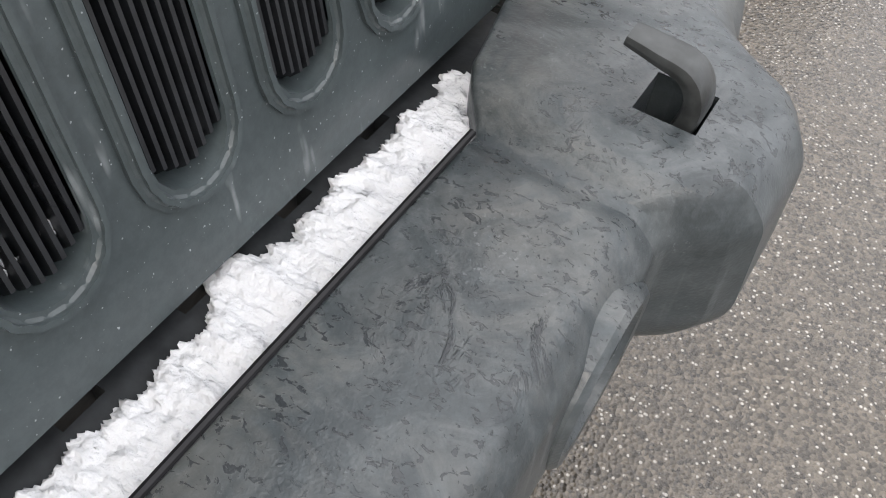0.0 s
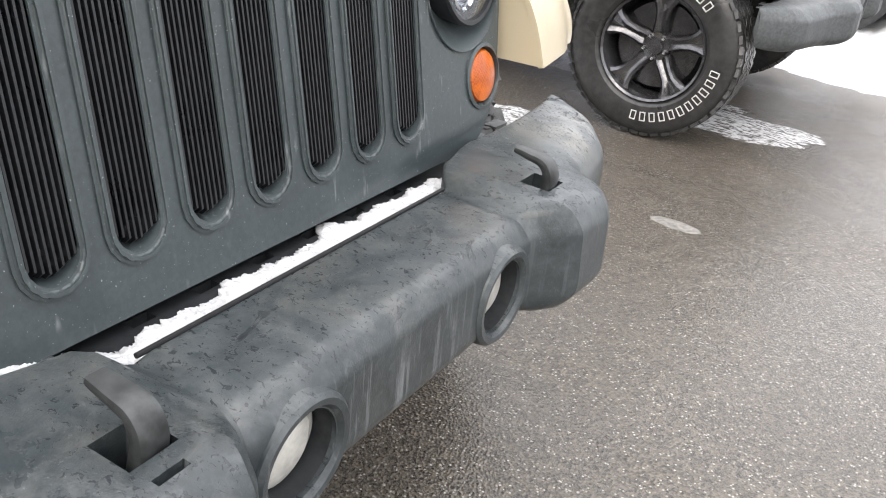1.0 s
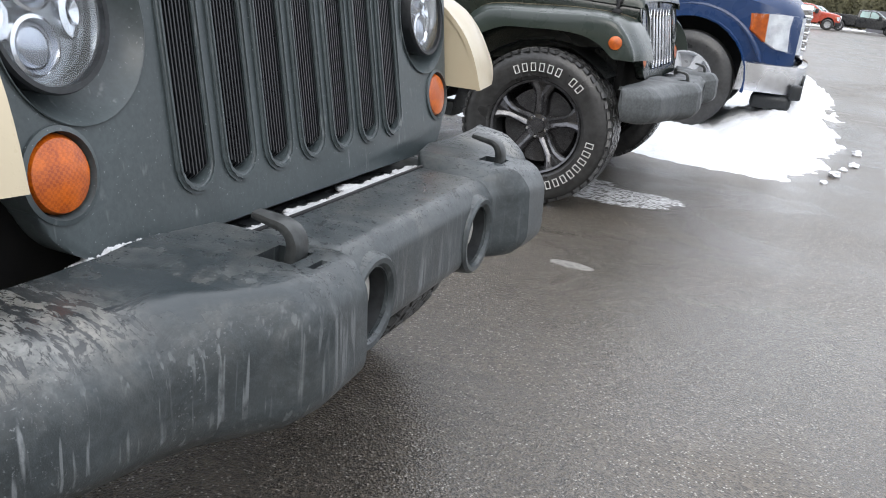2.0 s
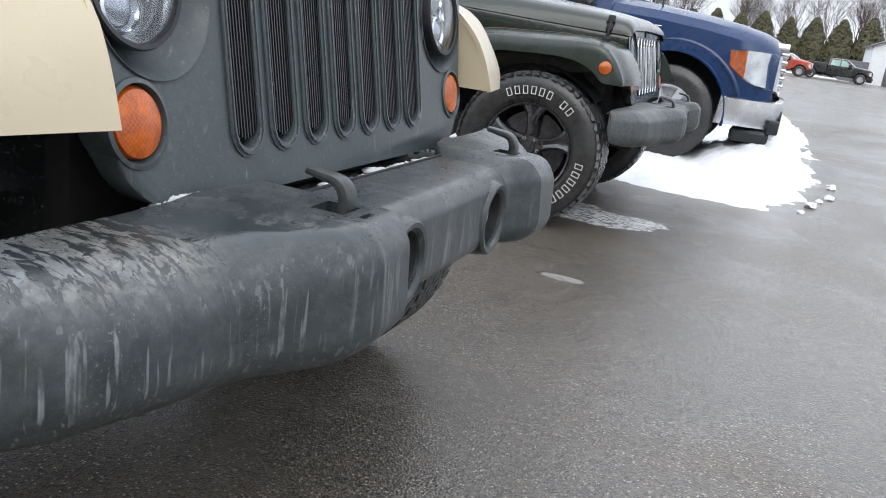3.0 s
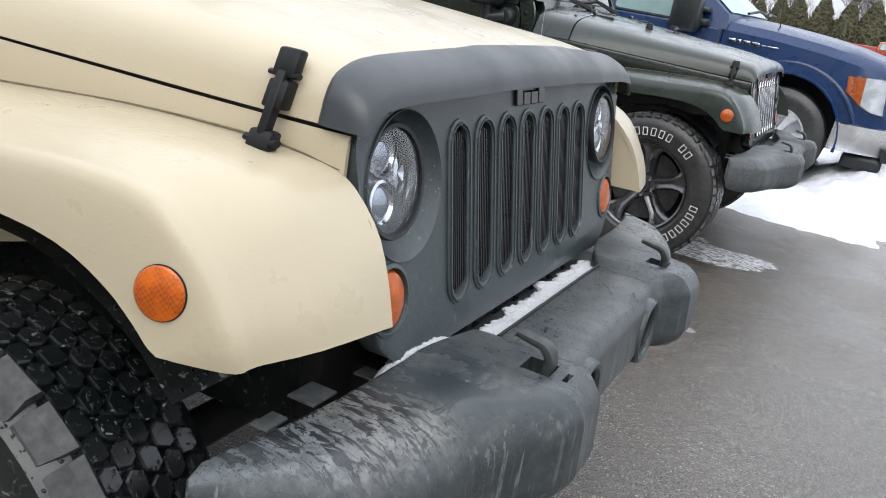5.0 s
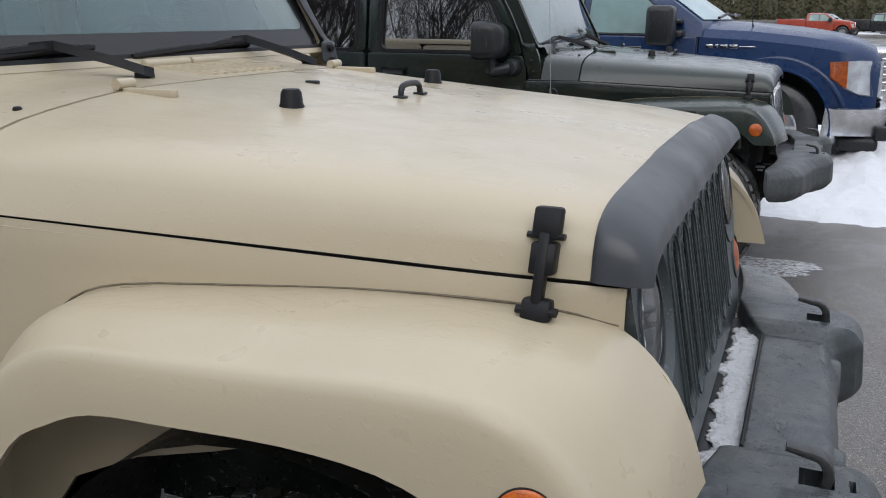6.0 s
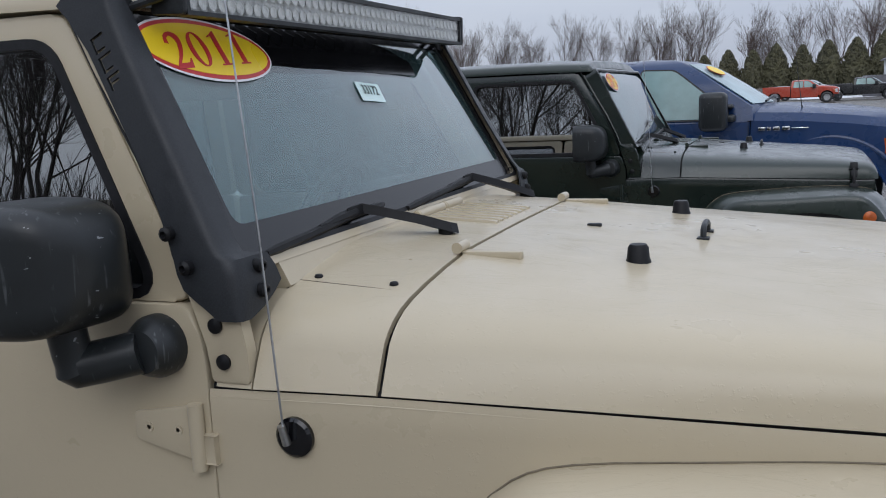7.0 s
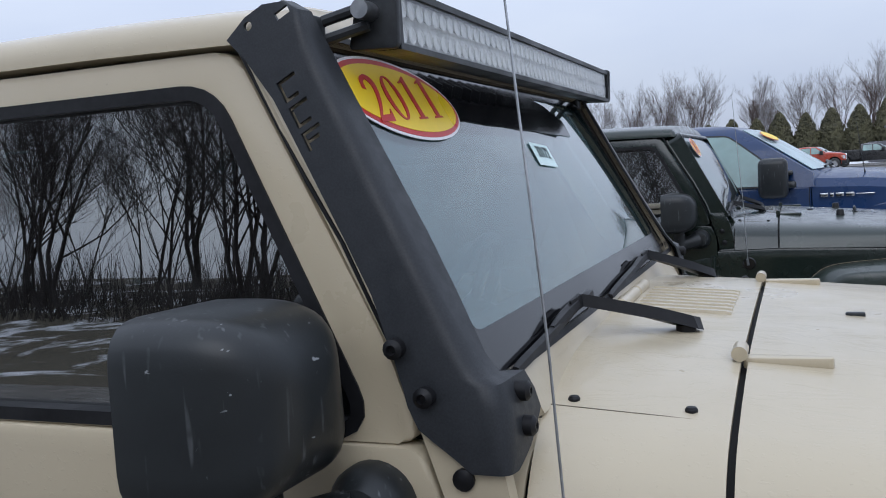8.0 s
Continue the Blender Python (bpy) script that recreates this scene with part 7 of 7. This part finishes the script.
def rear_scrub():
    r = random.Random(14)
    bm = bmesh.new()
    for k in range(5200):
        x, y = r.uniform(-46, 22), r.uniform(-36, -27)
        h = r.uniform(0.8, 3.4) * (0.75 + 0.35 * math.sin(x * 0.5))
        d = Vector((r.gauss(0, 0.35), r.gauss(0, 0.35), 1)) * h
        w = r.uniform(0.008, 0.028)
        p = Vector((x, y, rise(y)))
        loft(bm, [[p + Vector((w, 0, 0)), p + Vector((-w, w, 0)), p + Vector((0, -w, 0))], [p + d + Vector((0.003, 0, 0)), p + d + Vector((-0.003, 0.003, 0)), p + d + Vector((0, -0.003, 0))]], caps=False)
    tagged(part("brush", bm, M_BARK_DARK), "dark brush at the edge of the lot", "brush", kind="stuff")


rear_scrub()


def verge(x, y):
    return 0.25 * (0.25 + 0.6 * hills(x, y, 0.12, 3.0) + 0.2 * hills(x, y, 0.6)) * min(1.0, (-14 - y) * 0.6) + rise(y) if y < -14 else -0.01


snow_field("snow_verge", "dead grass bank with patches of old snow along the lot", -50, 26, -48, -13.5, 0.7, verge, M_VERGE)


def far_patch(x, y):
    return 0.10 * (hills(x, y, 0.09, 5.0) + 0.12 * hills(x, y, 0.8)) - 0.02 if 86 < y < 99 else -0.01


snow_field("snow_patches", "thin snow along the far end of the lot", -40, 26, 85, 99.5, 0.7, far_patch, M_SNOW_FAR)


def white_barn():
    root = thing("barn", "white sided barn with a grey roof far across the lot", "barn")
    x0, x1, y0, y1, eave, ridge = 8.0, 20.0, 88.0, 97.0, 3.4, 6.2
    bm = bmesh.new()
    xm = (x0 + x1) / 2
    prism(bm, [(x0, 0.0), (x1, 0.0), (x1, eave), (xm, ridge), (x0, eave)], "y", y0, y1)
    wall = part("wall", bm, M_SIDING, root)
    for k in range(16):
        bm = bmesh.new()
        z = 0.15 + k * 0.2
        box(bm, x0 + 0.02, x1 - 0.02, y0 - 0.012, y0 + 0.01, z, z + 0.185)
        part("siding_board", bm, M_SIDING, wall)
    for s in (-1, 1):
        bm = bmesh.new()
        e = Vector((xm + s * (x1 - x0) / 2 * 1.05, 0, eave - 0.14))
        r = Vector((xm, 0, ridge + 0.03))
        loft(bm, [[(e.x, y, e.z), (e.x, y, e.z + 0.14), (r.x, y, r.z + 0.14), (r.x, y, r.z)] for y in (y0 - 0.4, y1 + 0.4)])
        part("roof", bm, M_ROOF, root)
    bm = bmesh.new()
    box(bm, x0 + 1.4, x0 + 2.5, y0 - 0.05, y0 + 0.02, 0.0, 2.1, 0.01)
    part("door", bm, M_ROOF, root)
    bm = bmesh.new()
    box(bm, x0 - 2.4, x0 - 0.1, y0 - 1.2, y0 + 1.0, 0.0, 1.9, 0.05)
    tagged(part("storage_bin", bm, M_ROOF), "dark grey storage bin beside the barn", "container")


white_barn()


def board_fence():
    root = thing("fence", "low weathered board fence at the end of the lot", "fence")
    for k in range(34):
        bm = bmesh.new()
        x = -30 + k * 1.05
        box(bm, x, x + 1.0, 97.0, 97.05, 0.25, 1.15, 0.01)
        box(bm, x - 0.05, x + 0.05, 97.05, 97.15, 0.0, 1.25, 0.01)
        part("board", bm, M_FENCE, root)


board_fence()
for k, (x, y) in enumerate(((10.9, 74.2), (11.2, 74.6), (11.5, 74.3))):
    bm = bmesh.new()
    m = Matrix.Translation((x, y, 0)) @ Matrix.Rotation(radians(20), 4, "Y")
    for q in range(5):
        box(bm, -0.5, 0.5, q * 0.22, q * 0.22 + 0.15, 0.05, 0.09, m=m @ Matrix.Rotation(radians(60), 4, "Y"))
    tagged(part("pallet", bm, plain("raw_wood", (0.36, 0.20, 0.10), 0.8) if k == 0 else bpy.data.materials["raw_wood"]), "raw wooden pallet leaning at the barn", "pallet", "pallets")


# ---- stickers and writing ----
def writing(body, size, depth, material, name, parent, m, bold=0.0):
    cu = bpy.data.curves.new(name, "FONT")
    cu.offset = size * bold
    cu.body, cu.size, cu.extrude, cu.align_x, cu.align_y = body, size, depth, "CENTER", "CENTER"
    tmp = new("writing_tmp", cu)
    mesh = bpy.data.meshes.new_from_object(tmp.evaluated_get(bpy.context.evaluated_depsgraph_get()))
    bpy.data.objects.remove(tmp)
    mesh.transform(m)
    mesh.materials.append(material)
    ob = new(name, mesh)
    ob.parent = parent
    return ob


SCREEN = math.atan(0.52)


def screen_matrix(y, v, turn, squeeze, dx=0.0, dy=0.0, dz=0.0):
    """Axes on the windscreen: across, up the slope, out of it."""
    p = Vector((-0.868 - v * math.sin(SCREEN) + 0.003 * math.cos(SCREEN) + dx, y + dy, 1.312 + v * math.cos(SCREEN) + 0.003 * math.sin(SCREEN) + dz))
    right, upw, outw = Vector((0, 1, 0)), Vector((-math.sin(SCREEN), 0, math.cos(SCREEN))), Vector((math.cos(SCREEN), 0, math.sin(SCREEN)))
    m = Matrix((right, upw, outw)).transposed().to_4x4()
    return Matrix.Translation(p) @ m @ Matrix.Rotation(radians(turn), 4, "Z") @ Matrix.Diagonal((squeeze, 1, 1, 1))


def serif_digit(digit, m):
    """A bold serif 0, 1 or 2 of unit height, as a thin raised shape."""
    bm = bmesh.new()

    def slab(poly):
        loft(bm, [[m @ Vector((u, w, z)) for u, w in poly] for z in (0.0, 0.0005)])

    if digit == "0":
        for a0, a1 in ((k, k + 1) for k in range(32)):
            ring = [(math.cos(a * math.pi / 16), math.sin(a * math.pi / 16)) for a in (a0, a1)]
            slab([(0.37 * c, 0.5 * q) for c, q in ring] + [(0.19 * c, 0.455 * q) for c, q in ring[::-1]])
    elif digit == "1":
        slab([(-0.10, -0.46), (0.10, -0.46), (0.10, 0.50), (0.04, 0.50), (-0.10, 0.42)])
        slab([(-0.24, -0.50), (0.24, -0.50), (0.22, -0.455), (-0.22, -0.455)])
        slab([(-0.105, 0.42), (-0.105, 0.36), (-0.27, 0.33), (-0.28, 0.36)])
    else:
        spine = crom([(-0.27, 0.20, 0), (-0.21, 0.38, 0), (0.0, 0.455, 0), (0.19, 0.34, 0), (0.18, 0.13, 0), (0.02, -0.14, 0), (-0.27, -0.43, 0)], 5)
        n = len(spine) - 1
        edge = []
        for i, q in enumerate(spine):
            d = (spine[min(i + 1, n)] - spine[max(i - 1, 0)]).normalized()
            h = interp([0, 0.12, 0.3, 0.5, 0.7, 1], [0.075, 0.06, 0.05, 0.105, 0.075, 0.03], i / n)
            edge.append(((q.x - d.y * h, q.y + d.x * h), (q.x + d.y * h, q.y - d.x * h)))
        for (a, b), (c, e) in zip(edge, edge[1:]):
            slab([a, b, e, c])
        slab([(-0.33, -0.50), (0.29, -0.50), (0.36, -0.24), (0.31, -0.24), (0.22, -0.35), (-0.20, -0.36), (-0.33, -0.46)])
    return bm


def year_sticker(year, y, v, wide, tall, turn, dx=0.0, dy=0.0, dz=0.0, label=""):
    root = thing("year_sticker", label, "sticker", "year stickers")
    m = screen_matrix(y, v, turn, 1.0, dx, dy, dz)
    for nm, k, z0, z1, mt in (("white_edge", 1.0, 0.0, 0.0012, M_STICKER_WHITE), ("red_rim", 0.965, 0.0012, 0.0018, M_STICKER_RED), ("yellow_oval", 0.90, 0.0018, 0.0026, M_YELLOW)):
        bm = bmesh.new()
        e = [(math.cos(a) * (wide / 2 - (1 - k) * tall), math.sin(a) * (tall / 2 - (1 - k) * tall)) for a in (6.28319 * q / 48 for q in range(48))]
        loft(bm, [[m @ Vector((u, w, z0)) for u, w in e], [m @ Vector((u, w, z1)) for u, w in e]])
        part(nm, bm, mt, root)
    if tall > 0.13:
        big = screen_matrix(y, v, 4, 1.0, dx, dy, dz)
        for k, digit in enumerate(year):
            place = big @ Matrix.Translation(((k - 1.5) * 0.064, 0.002, 0.0030)) @ Matrix.Diagonal((0.073, 0.073, 1, 1))
            part("year_digit", serif_digit(digit, place), M_STICKER_RED, root)
        return
    for k, digit in enumerate(year):
        writing(digit, tall * 0.92, 0.0004, M_STICKER_RED, "year_digit", root, m @ Matrix.Translation(((k - 1.5) * tall * 0.44, -tall * 0.01, 0.0032)) @ Matrix.Diagonal((0.82, 1, 1, 1)), 0.022)


year_sticker("2011", -0.521, 0.426, 0.394, 0.134, -3, label="yellow oval 2011 year sticker with red rim on the windscreen")
year_sticker("2012", -0.545, 0.420, 0.30, 0.125, 0, -0.005, 3.93, -0.050, "yellow oval year sticker on the green car's windscreen")
tag = thing("stock_tag", "pale green paper tag with a number inside the windscreen", "tag")
m = screen_matrix(0.055, 0.330, -4, 1.0)
bm = bmesh.new()
loft(bm, [[m @ Vector((u, w, z)) for u, w in ((-0.060, -0.026), (0.060, -0.026), (0.060, 0.026), (-0.060, 0.026))] for z in (0.0, 0.001)])
part("paper", bm, M_STICKER_GREEN, tag)
writing("33172", 0.036, 0.0003, M_INK, "number", tag, m @ Matrix.Translation((0, 0.004, 0.0022)) @ Matrix.Diagonal((0.9, 1, 1, 1)), 0.01)
# oval sticker on the blue pickup
root = thing("year_sticker", "yellow oval year sticker on the blue pickup's windscreen", "sticker", "year stickers")
for nm, k, lift, mt in (("red_rim", 1.0, 0.020, M_STICKER_RED), ("yellow_oval", 0.93, 0.023, M_YELLOW)):
    bm = bmesh.new()
    e = [(-0.62 + math.cos(q) * 0.17 * k, 1.606 + math.sin(q) * 0.045 * k) for q in (6.28319 * i / 36 for i in range(36))]
    loft(bm, [[Vector(BLUE_AT) + 1.05 * cab_front(z, w) + Vector((lift + d, -0.25 * (lift + d), lift + d)) for w, z in e] for d in (0.0, 0.0015)])
    part(nm, bm, mt, root)
# faint worn model name on the cowl side: plain bars
for k in range(6):
    bm = bmesh.new()
    box(bm, -0.842 + k * 0.029, -0.824 + k * 0.029, -0.7965, -0.7953, 0.822 + k * 0.002, 0.836 + k * 0.002)
    part("name_mark", bm, M_FADED, tan_car, "faded grey mark of the model name")

for x, z, w in ((-0.677, 0.847, 0.011), (-0.698, 0.812, 0.012), (-0.662, 0.816, 0.013)):
    bm = bmesh.new()
    prism(bm, [(x - w, z - 0.005), (x + w, z - 0.005), (x + 0.3 * w, z + 0.004), (x - 0.2 * w, z + 0.007)], "y", -0.7925, -0.7885)
    part("worn_decal", bm, M_DECAL, tan_car, "small worn brown decal shape")
